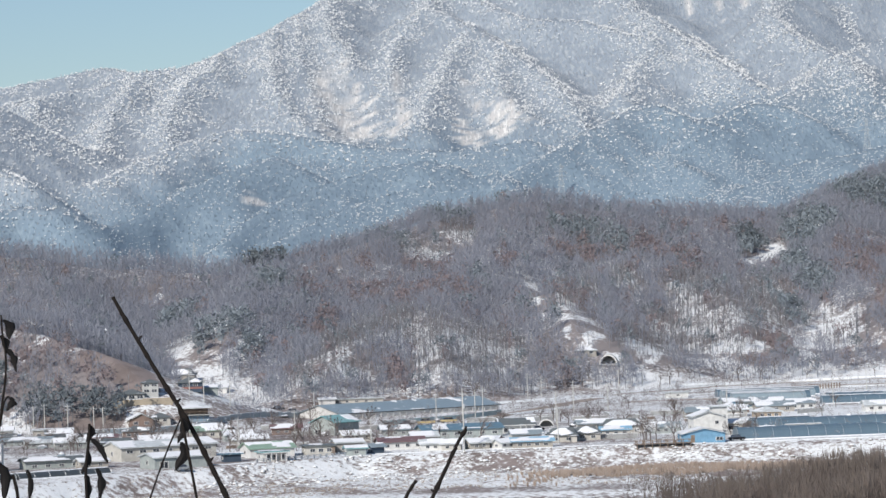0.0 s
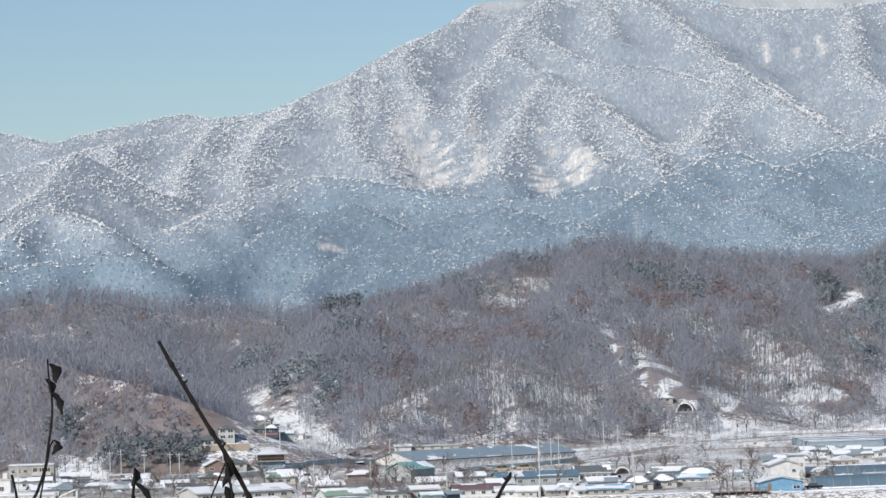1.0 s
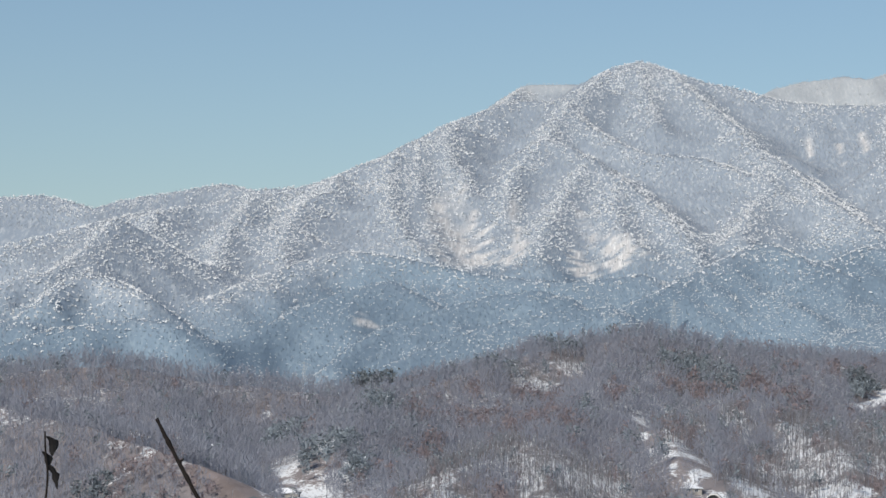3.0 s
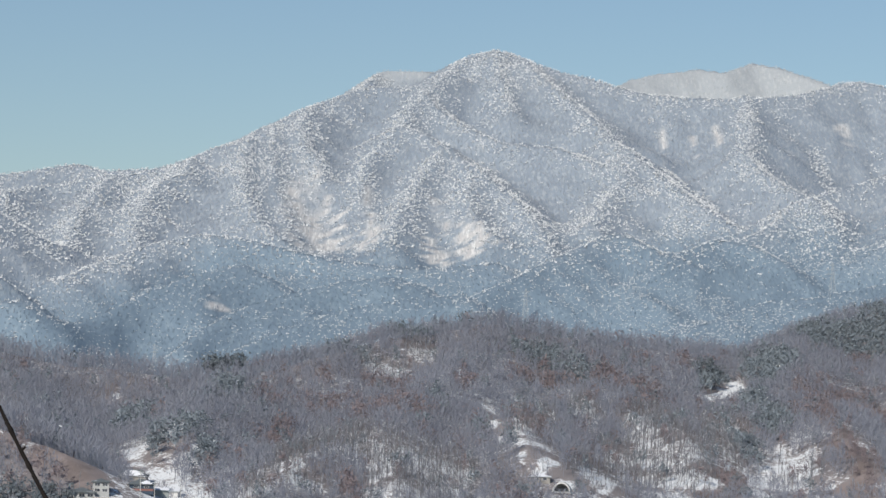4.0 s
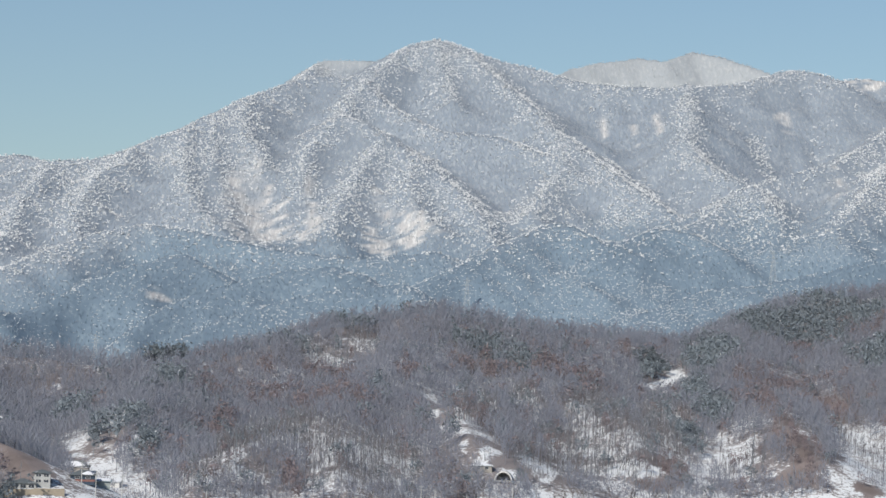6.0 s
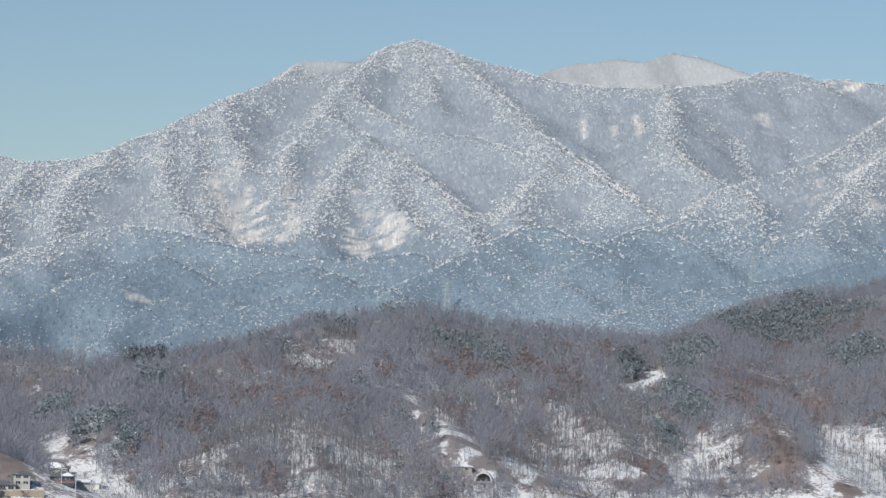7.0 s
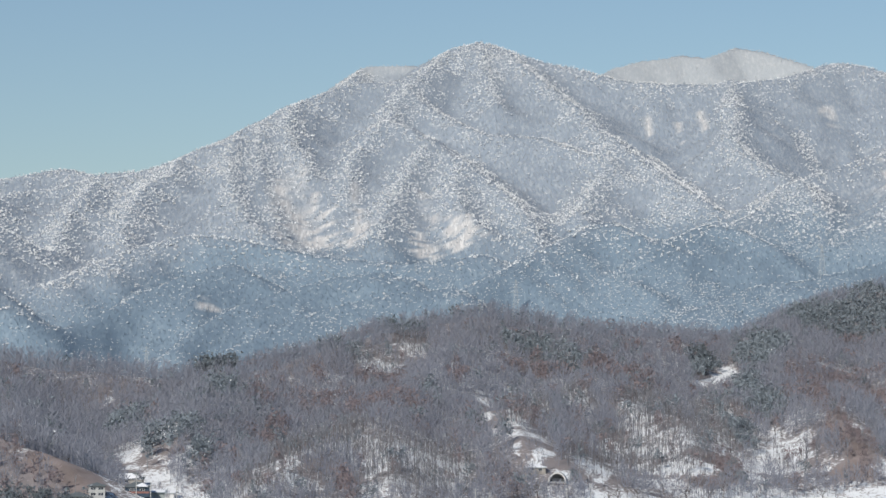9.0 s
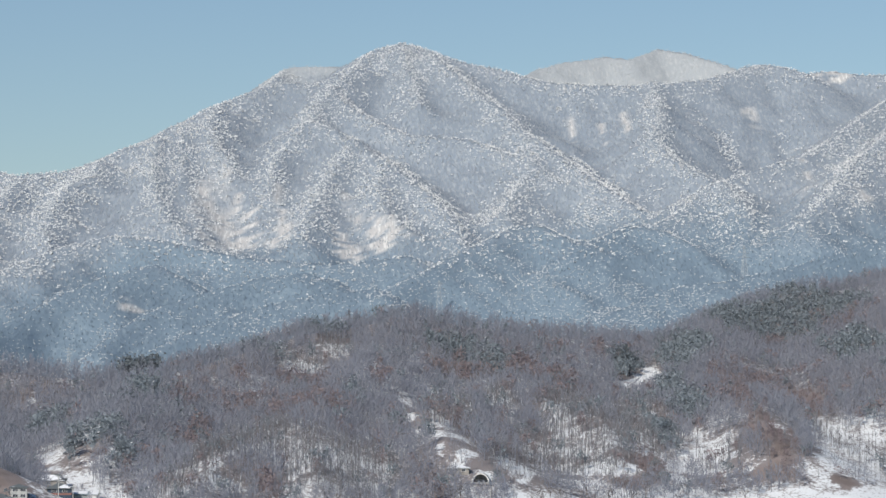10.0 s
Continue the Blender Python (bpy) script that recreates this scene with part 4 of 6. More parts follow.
def roof_solid(kind, w, d, h, over, thick=0.18):
    """Roof over a w by d plan, rising h, with eaves. Kinds: ridge along the width, along the depth, hip, curved hip, flat."""
    bm = bmesh.new()
    a, b = w / 2 + over, d / 2 + over
    if kind == "flat":
        box(bm, 0, 0, 0, 2 * a, 2 * b, max(thick, 0.25))
        return bm
    if kind == "along":
        rings = [((-a, -b, 0), (a, -b, 0)), ((-a, 0, h), (a, 0, h)), ((-a, b, 0), (a, b, 0))]
    elif kind == "deep":
        rings = [((-a, -b, 0), (-a, b, 0)), ((0, -b, h), (0, b, h)), ((a, -b, 0), (a, b, 0))]
    else:
        n = 7 if kind == "curved" else 2
        r = max(0.0, a - b) if kind == "hip" else a * 0.62
        rows = []
        for k in range(n):
            t = k / (n - 1)
            up = h * (t ** 1.7 if kind == "curved" else t)
            x, y = a + (r - a) * t, b + (0.02 - b) * t
            lift = 0.35 * h * (1 - t) ** 3 if kind == "curved" else 0.0
            rows.append([bm.verts.new(p) for p in ((-x, -y, up + lift), (0, -y, up), (x, -y, up + lift), (x, 0, up), (x, y, up + lift), (0, y, up), (-x, y, up + lift), (-x, 0, up))])
        for lo, hi in zip(rows, rows[1:]):
            for k in range(8):
                bm.faces.new((lo[k], lo[(k + 1) % 8], hi[(k + 1) % 8], hi[k]))
        bm.faces.new(rows[-1])
        low = [bm.verts.new(v.co - Vector((0, 0, thick))) for v in rows[0]]
        for k in range(8):
            bm.faces.new((rows[0][(k + 1) % 8], rows[0][k], low[k], low[(k + 1) % 8]))
        bm.faces.new(low[::-1])
        bmesh.ops.recalc_face_normals(bm, faces=bm.faces[:])
        return bm
    top = [[bm.verts.new(p) for p in r] for r in rings]
    bot = [[bm.verts.new((p[0], p[1], p[2] - thick)) for p in r] for r in rings]
    for s in (top, bot):
        for lo, hi in zip(s, s[1:]):
            bm.faces.new((lo[0], lo[1], hi[1], hi[0]))
    for e in (0, 2):
        bm.faces.new((top[e][0], top[e][1], bot[e][1], bot[e][0]))
    for e in (0, 1):
        for k in (0, 1):
            bm.faces.new((top[k][e], top[k + 1][e], bot[k + 1][e], bot[k][e]))
    bmesh.ops.recalc_face_normals(bm, faces=bm.faces[:])
    return bm


def snow_sheet(kind, w, d, h, over, share, rng):
    """A broken layer of snow lying on a roof."""
    bm = bmesh.new()
    a, b = w / 2 + over, d / 2 + over
    nx, ny = max(4, int(2 * a / 0.9)), max(6, int(2 * b / 0.9))
    ox, oy = rng.uniform(0, 500), rng.uniform(0, 500)
    grid = {}

    def height(x, y):
        if kind == "along":
            return h * (1 - abs(y) / b)
        if kind == "deep":
            return h * (1 - abs(x) / a)
        if kind == "flat":
            return 0.25
        return h * min(1.0, (1 - abs(y) / b), (1 - abs(x) / a) * (a / max(0.4, a - max(0.0, a - b))))

    for i in range(nx + 1):
        for j in range(ny + 1):
            x, y = -a + 2 * a * i / nx, -b + 2 * b * j / ny
            there = 0.5 + 0.75 * float(value_noise(x + ox, y + oy, 4.2, 93)) < share
            t = 0.09 + 0.06 * float(value_noise(x + ox, y + oy, 1.3, 91)) if there else -0.12
            grid[i, j] = bm.verts.new((x * 0.985, y * 0.985, height(x, y) + t))
    for i in range(nx):
        for j in range(ny):
            bm.faces.new((grid[i, j], grid[i + 1, j], grid[i + 1, j + 1], grid[i, j + 1]))
    return bm


def gable_body(w, d, wall, kind, rise):
    """Walls up to the roof, with gables where the roof has them."""
    bm = bmesh.new()
    box(bm, 0, 0, -1.2, w, d, wall + 1.2)
    if kind in ("along", "deep"):
        g = bmesh.new()
        ends = [(-w / 2 + 0.003, 0), (w / 2 - 0.003, 0)] if kind == "along" else [(0, -d / 2 + 0.003), (0, d / 2 - 0.003)]
        half = d / 2 if kind == "along" else w / 2
        k = half / (half + 0.4)
        lines = []
        for ex, ey in ends:
            if kind == "along":
                pts = ((ex, -half, wall), (ex, half, wall), (ex, 0, wall + rise * k - 0.1))
            else:
                pts = ((-half, ey, wall), (half, ey, wall), (0, ey, wall + rise * k - 0.1))
            lines.append([bm.verts.new(p) for p in pts])
        bm.faces.new(lines[0])
        bm.faces.new(lines[1][::-1])
        for q in range(3):
            bm.faces.new((lines[0][q], lines[0][(q + 1) % 3], lines[1][(q + 1) % 3], lines[1][q]))
        bmesh.ops.recalc_face_normals(bm, faces=bm.faces[:])
        g.free()
    return bm


def building(name, x, y, w, d, wall, roof, rise, turn, walls, tiles, label, category="house", windows=(), door=None, snow=0.55,
             over=0.62, base=None, group="", z=None, chimney=False, columns=0):
    """A building: walls, roof with lying snow, windows on the front (across, height, width, tall), a door and what else it has."""
    rng = np.random.default_rng(int(abs(x * 13 + y * 7)) + 1)
    wall, rise, snow = wall * 0.76, rise * 0.72, min(1.0, snow * 1.15 + 0.05)
    windows = [(wx, wz * 0.76, ww, wh * 0.76) for wx, wz, ww, wh in windows]
    t = thing(name, x, y, turn, label, category, group, z)
    body = part("wall", gable_body(w, d, wall, roof, rise), walls, t)
    cover = part("roof", roof_solid(roof, w, d, rise, over), tiles, t)
    cover.location.z = wall + (0.05 if roof in ("flat",) else 0.0)
    if snow > 0:
        s = part("roof_snow", snow_sheet(roof, w, d, rise, over, snow, rng), SNOWMAT, cover, "broken layer of snow")
        s.location.z = 0.03
    if base:
        bm = boxed(0, 0, 0, w + 0.06, d + 0.06, wall * 0.3)
        part("plinth", bm, base, t)
    for wx, wz, ww, wh in windows:
        add_window(body, wx, -d / 2 - 0.05, wz, ww, wh)
    add_window(body, -w / 2 - 0.05, 0, wall * 0.35, min(1.2, d * 0.3), min(1.1, wall * 0.4), 90)
    if door is not None:
        part("door", boxed(door, -d / 2 - 0.03, 0, 1.0, 0.12, 2.05), WOOD, t, "plain door")
    if chimney:
        bm = boxed(w * 0.25, d * 0.15, wall, 0.5, 0.5, rise + 0.9)
        part("chimney", bm, BRICK, t)
    for k in range(columns):
        bm = bmesh.new()
        rod(bm, (-w / 2 + w * (k + 0.5) / columns, -d / 2 - 1.2, -1), (-w / 2 + w * (k + 0.5) / columns, -d / 2 - 1.2, wall - 0.1), 0.16)
        part("column", bm, WHITE, t)
    if columns:
        part("porch_roof", boxed(0, -d / 2 - 0.8, wall - 0.15, w + 0.4, 1.5, 0.2), walls, t)
    return t


def strip_windows(n, w, z, ww, wh):
    return [(-w / 2 + w * (k + 0.5) / n, z, ww, wh) for k in range(n)]


# ---- houses on the slope under the knoll ----
building("house", -119.2, 972, 8.2, 7, 2.7, "hip", 1.9, 8, GREYWHITE, TILE_DARK, "white single-storey house with a dark grey hip roof", windows=strip_windows(3, 8, 0.6, 2.1, 1.6), snow=0.05)
building("house", -113.6, 977, 5.2, 5.4, 5.0, "hip", 1.5, 8, GREYWHITE, TILE_DARK, "white two-storey house block under a dark hip roof", windows=strip_windows(2, 5, 0.7, 1.9, 1.4) + strip_windows(2, 5, 3.2, 1.9, 1.3), snow=0.05)
building("house", -125.0, 1180, 12, 8, 2.6, "curved", 3.6, 0, BEIGE, TILE_DARK, "low house with a dark upswept tiled roof", snow=0.15, windows=strip_windows(3, 11, 0.6, 1.4, 1.3))
building("shop", -102.3, 997, 8, 6, 2.9, "hip", 2.2, 4, DARKBLUE, TILE_DARK, "navy sheet-metal building with a red base", "shop", base=REDWALL, windows=strip_windows(2, 7, 1.2, 1.6, 1.0), snow=0.02)
building("shed", -96.8, 1004, 6, 5, 2.4, "along", 1.2, 4, GREYWALL, ROOF_GREY, "grey sheet-metal shed beside the navy building", "shed", snow=0.3)
building("shed", -108.2, 1165, 7, 5, 2.2, "along", 1.2, -6, WHITE, ROOF_WHITE, "small white shed with a snowy roof and dark opening", "shed", windows=[(-1, 0.1, 2.2, 1.7)], snow=0.8)
building("house", -114.0, 950, 7.5, 8, 2.9, "deep", 2.8, 12, BRICK, ROOF_WHITE, "brown brick gabled house with a snowy roof", windows=strip_windows(2, 7, 0.8, 1.5, 1.3), snow=0.7, chimney=True)
building("house", -108.0, 954, 6, 6, 2.7, "hip", 2.0, 12, CREAM, TILE_DARK, "small house with a dark tiled roof", windows=strip_windows(2, 5, 0.8, 1.3, 1.2), snow=0.1)


def pavilion(x, y, turn):
    t = thing("pavilion", x, y, turn, "two-storey pavilion with open gallery and blue doors below", "pavilion")
    part("lower_floor", boxed(0, 1.2, -1.5, 9.4, 5, 4.0), CONCRETE, t)
    for k in range(5):
        part("door", boxed(-3.7 + 1.85 * k, -1.35, 0.15, 1.6, 0.1, 2.1), FADEDBLUE, t, "faded blue double door")
    part("gallery_floor", boxed(0, 0.6, 2.5, 10.4, 7.0, 0.25), CONCRETE, t)
    part("inner_wall", boxed(0, 2.0, 2.75, 8.6, 3.2, 2.2), BRICK, t)
    for k in range(7):
        part("post", boxed(-4.9 + 1.63 * k, -2.6, 2.75, 0.18, 0.18, 2.2), WOOD, t)
    part("rail", boxed(0, -2.6, 3.6, 10.0, 0.1, 0.12), WOOD, t)
    r = part("roof", roof_solid("hip", 10.6, 7.6, 0.9, 0.5), ROOF_WHITE, t)
    r.location = (0, 0.4, 4.95)
    s = part("roof_snow", snow_sheet("hip", 10.6, 7.6, 0.9, 0.5, 0.85, np.random.default_rng(3)), SNOWMAT, r)
    s.location.z = 0.03


pavilion(-97.2, 958, 6)


def low_wall(name, points, height, thick, material, label, category="wall", snowcap=True):
    """A wall along a line, following the ground, with snow on top."""
    x0, y0 = points[0]
    t = thing(name, x0, y0, 0, label, category)
    bz = t.location.z
    for (xa, ya), (xb, yb) in zip(points, points[1:]):
        n = max(1, int(math.hypot(xb - xa, yb - ya) / 6))
        for k in range(n):
            pa, pb = k / n, (k + 1) / n
            ax, ay, bx, by = xa + (xb - xa) * pa, ya + (yb - ya) * pa, xa + (xb - xa) * pb, ya + (yb - ya) * pb
            cx, cy = (ax + bx) / 2, (ay + by) / 2
            zz = float(land_height(cx, cy)) - bz
            turn = math.degrees(math.atan2(by - ay, bx - ax))
            ln = math.hypot(bx - ax, by - ay) + 0.02
            part("panel", boxed(cx - x0, cy - y0, zz - 1.0, ln, thick, height + 1.0, turn), material, t)
            if snowcap:
                part("snow_cap", boxed(cx - x0, cy - y0, zz + height, ln * 0.96, thick * 1.05, 0.14, turn), SNOWMAT, t, "line of snow")
    return t


low_wall("retaining_wall", [(-124.5, 965.5), (-115, 968), (-105.5, 971)], 2.1, 0.4, TANWALL, "tan concrete retaining wall with snow along its top")
low_wall("embankment_wall", [(-128, 934), (-110, 938), (-96, 950), (-84, 975), (-70, 1010), (-60, 1040)], 1.6, 0.6, FILM_GREY, "long blue-grey embankment wall beside the village road")
low_wall("teal_fence", [(-36, 940), (-22, 957), (-8, 978), (2, 1000)], 1.5, 0.08, FENCE_TEAL, "faded teal sheet-metal fence below the long shed", "fence", False)


def long_shed(x, y, length, depth, wall, rise, turn, label, walls, tiles, posts):
    t = thing("long_shed", x, y, turn, label, "shed")
    part("wall", gable_body(length, depth, wall, "along", rise), walls, t)
    r = part("roof", roof_solid("along", length, depth, rise, 0.6), tiles, t)
    r.location.z = wall
    s = part("roof_snow", snow_sheet("along", length, depth, rise, 0.6, 0.02, np.random.default_rng(int(length))), SNOWMAT, r)
    s.location.z = 0.02
    part("gutter", boxed(0, -depth / 2 - 0.68, wall - 0.25, length + 1.2, 0.16, 0.22), DARK, t, "dark eaves gutter")
    for k in range(posts):
        px = -length / 2 + length * (k + 0.5) / posts
        part("post", boxed(px, -depth / 2 - 0.45, -0.8, 0.25, 0.2, wall + 0.6), WHITE, t)
    return t


long_shed(-33.0, 1028, 68, 24, 1.7, 2.9, 38, "very long shed with a low blue-grey sheet roof", WHITE, FILM_GREY, 26)
building("barn", -48.2, 888, 9.5, 11, 5.2, "deep", 2.9, -38, GREYWALL, ROOF_TEAL, "barn with a bright teal gable roof partly under snow", "barn", windows=[(-2, 0.4, 2.2, 2.2), (1.8, 0.4, 1.6, 2.0)], snow=0.42)
building("shed", -52.5, 1118, 20, 6, 2.2, "flat", 0.3, 8, CREAM, ROOF_WHITE, "long low flat-roofed shed at the foot of the hill", "shed", windows=strip_windows(5, 18, 0.7, 1.2, 1.0), snow=0.9)
building("shed", -63.0, 1110, 6, 5, 2.6, "along", 1.0, 8, WHITE, ROOF_WHITE, "small white shed at the foot of the hill", "shed", snow=0.8)
building("house", -87.4, 897, 11, 8, 3.0, "along", 2.2, 10, CREAM, ROOF_GREEN, "house with a wide pale green roof under snow", windows=strip_windows(4, 10, 0.8, 1.3, 1.3), snow=0.62)
building("house", -110.3, 907, 8, 7, 2.8, "hip", 2.0, 10, BRICK, TILE_DARK, "low brown house with a dark hip roof", windows=strip_windows(3, 7, 0.7, 1.4, 1.2), snow=0.4)
building("house", -138.4, 925, 12, 7, 3.2, "flat", 0.3, 6, BEIGE, ROOF_WHITE, "flat-roofed beige house below the dark pines", windows=strip_windows(4, 11, 0.9, 1.3, 1.2), snow=0.9)
for sx, sy, sw, st, roof in ((-141, 880, 18, 16, ROOF_GREY), (-127, 893, 13, 14, TILE_DARK), (-118, 884, 9, 12, ROOF_MAROON), (-131, 862, 12, 10, ROOF_WHITE), (-152, 905, 10, 10, TILE_DARK)):
    building("shed", sx, sy, sw, 6, 2.1, "along", 1.2, st, GREYWALL, roof, "long low shed with snow along the roof", "shed", windows=strip_windows(3, sw - 1, 0.6, 1.2, 0.9), snow=0.45, group="low sheds")

for hx, hy, hw, turn, wallm, roofm, sn in ((-122, 848, 9, 12, GREYWALL, ROOF_WHITE, 0.8), (-108, 838, 8, 16, BEIGE, TILE_DARK, 0.5), (-98, 852, 9, 10, CREAM, ROOF_GREY, 0.6), (-76, 870, 8, 14, GREYWALL, ROOF_WHITE, 0.8), (-64, 905, 9, 6, BRICK, ROOF_MAROON, 0.5),
                                           (-70, 838, 10, 12, BEIGE, ROOF_WHITE, 0.8), (-30, 872, 8, 10, GREYWALL, ROOF_GREY, 0.5), (-40, 842, 8, 14, CREAM, ROOF_WHITE, 0.7), (-20, 815, 7, 10, BEIGE, ROOF_WHITE, 0.8), (8, 812, 8, 8, CREAM, ROOF_GREY, 0.6), (-134, 908, 8, 8, BRICK, TILE_DARK, 0.5), (-90, 925, 8, 10, BEIGE, ROOF_WHITE, 0.8),
                                           (47, 830, 8, 6, GREYWALL, ROOF_GREY, 0.5), (28, 862, 9, 6, BEIGE, ROOF_GREY, 0.6)):
    building("shed", hx, hy, hw, 6, 2.5, "along", 1.7, turn, wallm, roofm, "low outbuilding with a snow-streaked roof among the houses", "shed", windows=strip_windows(3, hw - 1, 0.7, 1.2, 1.0), snow=sn, group="village outbuildings")

# ---- the works and houses along the river bank ----
building("factory", -88.5, 779, 27, 12, 4.6, "along", 2.0, 30, CREAM, ROOF_WHITE, "long cream factory hall with a pale sheet roof", "factory", windows=strip_windows(7, 26, 2.6, 2.0, 1.0), snow=0.6)
building("annex", -79.8, 731, 14, 9, 3.8, "along", 1.5, 30, GREYWALL, ROOF_WHITE, "grey-green sheet-metal annex in front of the factory", "annex", windows=[(-4.5, 0.1, 2.4, 2.4)], snow=0.7)
building("hall", -59.8, 773, 12, 9, 3.2, "along", 2.2, 22, WHITE, ROOF_GREEN, "white hall with a green roof half under snow", "hall", windows=strip_windows(3, 10, 0.9, 1.4, 1.3), snow=0.45)
building("house", -56.8, 749, 6.5, 5, 3.0, "flat", 0.3, 22, WHITE, ROOF_TEAL, "white house with a columned porch", windows=strip_windows(3, 5.6, 0.5, 1.1, 1.8), snow=0.6, columns=5)
building("shed", -67.4, 752, 4.4, 3.5, 2.5, "flat", 0.3, 18, DARKBLUE, ROOF_BLUE, "dark blue tarpaulin-covered box shed", "shed", snow=0.5)
building("house", -46.5, 774, 7.6, 7, 3.0, "flat", 0.3, 14, CREAM, TILE_DARK, "cream house with a dark flat roof and white windows", windows=strip_windows(3, 6.6, 1.0, 1.4, 1.3), snow=0.35, door=3.2)
building("house", -39.3, 781, 7.0, 7, 3.6, "along", 1.2, 14, BEIGE, ROOF_WHITE, "beige house with a snow-covered roof", windows=strip_windows(2, 6, 0.9, 1.6, 1.4), snow=0.85)
building("shed", -36.4, 765, 5, 4, 2.5, "along", 0.9, 10, GREYWALL, ROOF_TEAL, "small grey-green shed by the bank road", "shed", snow=0.4, windows=[(0, 0.6, 1.2, 1.0)])
building("shed", -31.5, 770, 3.5, 3.5, 2.4, "along", 1.2, 30, DARKBLUE, ROOF_GREY, "small dark shed by the bank road", "shed", snow=0.4)
building("shed", -25.5, 786, 12, 7, 2.8, "along", 1.6, 12, WHITE, ROOF_MAROON, "long shed with a maroon roof edged with snow", "shed", windows=strip_windows(4, 11, 0.8, 1.2, 1.2), snow=0.25)
building("warehouse", -10.5, 842, 23, 10, 3.4, "along", 1.9, 14, GREYWALL, ROOF_BLUE, "long warehouse with a blue sheet roof", "warehouse", windows=strip_windows(6, 22, 1.2, 1.6, 1.1), snow=0.12)
building("house", 5.6, 859, 10, 8, 3.4, "along", 2.6, 8, WHITE, TILE_DARK, "white house with a dark roof striped by snow", windows=strip_windows(4, 9, 0.7, 1.2, 1.6), snow=0.4, columns=6)
for hx, hy, hw, hw2, wallm, roofm, turn in ((-17.2, 776, 5.5, 2.4, WHITE, ROOF_WHITE, 6), (-11.6, 772, 5.0, 2.4, CREAM, ROOF_WHITE, -4), (-5.0, 774, 5.2, 2.3, BEIGE, ROOF_WHITE, 20), (-1.5, 781, 5.0, 2.5, BRICK, ROOF_MAROON, -20), (1.6, 773, 3.8, 2.0, WHITE, ROOF_WHITE, 35)):
    building("hut", hx, hy, hw, 4.6, hw2, "along", 1.5, turn, wallm, roofm, "small low hut with a snow-covered roof by the bank road", "hut", windows=[(-1, 0.8, 1.0, 0.9), (1, 0.8, 1.0, 0.9)], snow=0.85, group="huts on the bank")
building("house", 9.2, 774, 10.5, 6, 2.4, "along", 1.4, 5, BEIGE, ROOF_SKY, "low house with a sky-blue sheet roof", windows=strip_windows(4, 9, 0.8, 1.2, 0.9), snow=0.3)
building("house", 18.0, 800, 8, 7, 2.4, "curved", 2.8, -6, CREAM, TILE_DARK, "old house with a dark upswept tile roof", windows=strip_windows(2, 7, 0.6, 1.3, 1.2), snow=0.35)
building("house", 24.6, 808, 7, 6, 2.4, "curved", 2.4, 4, CREAM, TILE_DARK, "small old house with a dark upswept tile roof", windows=strip_windows(2, 6, 0.6, 1.3, 1.2), snow=0.55)
building("house", 35.2, 836, 12, 8, 2.6, "curved", 3.0, 2, BEIGE, TILE_DARK, "wide old house with a dark upswept tile roof", windows=strip_windows(4, 11, 0.6, 1.3, 1.2), snow=0.2)
building("house", 33.0, 822, 8, 5, 2.4, "along", 1.2, 2, CREAM, ROOF_SKY, "low annex with a pale blue roof", windows=strip_windows(3, 7, 0.7, 1.1, 1.0), snow=0.7)
building("barn", 53.6, 777, 11, 9, 3.2, "deep", 1.9, 6, BLUEWALL, ROOF_WHITE, "sky-blue sheet-metal barn with a snowy low gable roof", "barn", windows=[(4.0, 0.6, 2.0, 1.2)], snow=0.8, door=-3)
building("house", 57.2, 812, 8, 8, 7.0, "deep", 2.0, 8, WHITE, ROOF_WHITE, "tall white house with a pale gable roof", windows=[(2.4, 4.2, 1.1, 1.3)], snow=0.8)
building("tower_house", 62.0, 826, 4.2, 4.2, 9.2, "flat", 0.3, 8, WHITE, ROOF_WHITE, "narrow white stair tower beside the white house", "tower", windows=[(1.2, 5.2, 0.7, 1.2)], snow=0.8)
building("shed", 67.5, 160 + 670, 6, 5, 3.0, "along", 1.4, -30, BEIGE, ROOF_WHITE, "open-fronted shed with a snowy lean roof", "shed", windows=[(0, 0.2, 3.6, 2.0)], snow=0.8)
for hx, hy, hw, turn, wallm, roofm in ((63.6, 922, 10, 6, BEIGE, ROOF_GREY), (73.5, 930, 9, 10, CREAM, ROOF_WHITE), (80.5, 988, 11, 12, GREYWALL, ROOF_GREY), (90.0, 985, 10, 4, CREAM, ROOF_GREY), (88.8, 948, 12, 6, BEIGE, ROOF_GREY), (82.6, 906, 7.5, 8, ORANGE, ROOF_WHITE), (98.5, 962, 9, 10, WHITE, ROOF_GREY), (76.0, 951, 8, 20, BRICK, ROOF_BLUE), (119.6, 930, 9, 4, WHITE, ROOF_WHITE), (128, 938, 8, 6, CREAM, ROOF_WHITE)):
    building("house", hx, hy, hw, 7, 2.7, "along" if hw > 8.5 else "hip", 1.9, turn, wallm, roofm, "low village house with a pale blue-grey snowy roof", windows=strip_windows(3, hw - 1, 0.7, 1.3, 1.2), snow=0.6, group="east village houses")
building("shed", 67.3, 1100, 8.2, 5, 2.5, "flat", 0.3, 2, WHITE, ROOF_WHITE, "plain white box building on open ground", "shed", windows=[(0.2, 0.9, 1.3, 0.9)], snow=0.9)
building("shed", 102.0, 1130, 5.0, 4, 2.2, "flat", 0.3, 2, WHITE, ROOF_WHITE, "small white hut by the field road", "shed", snow=0.9)


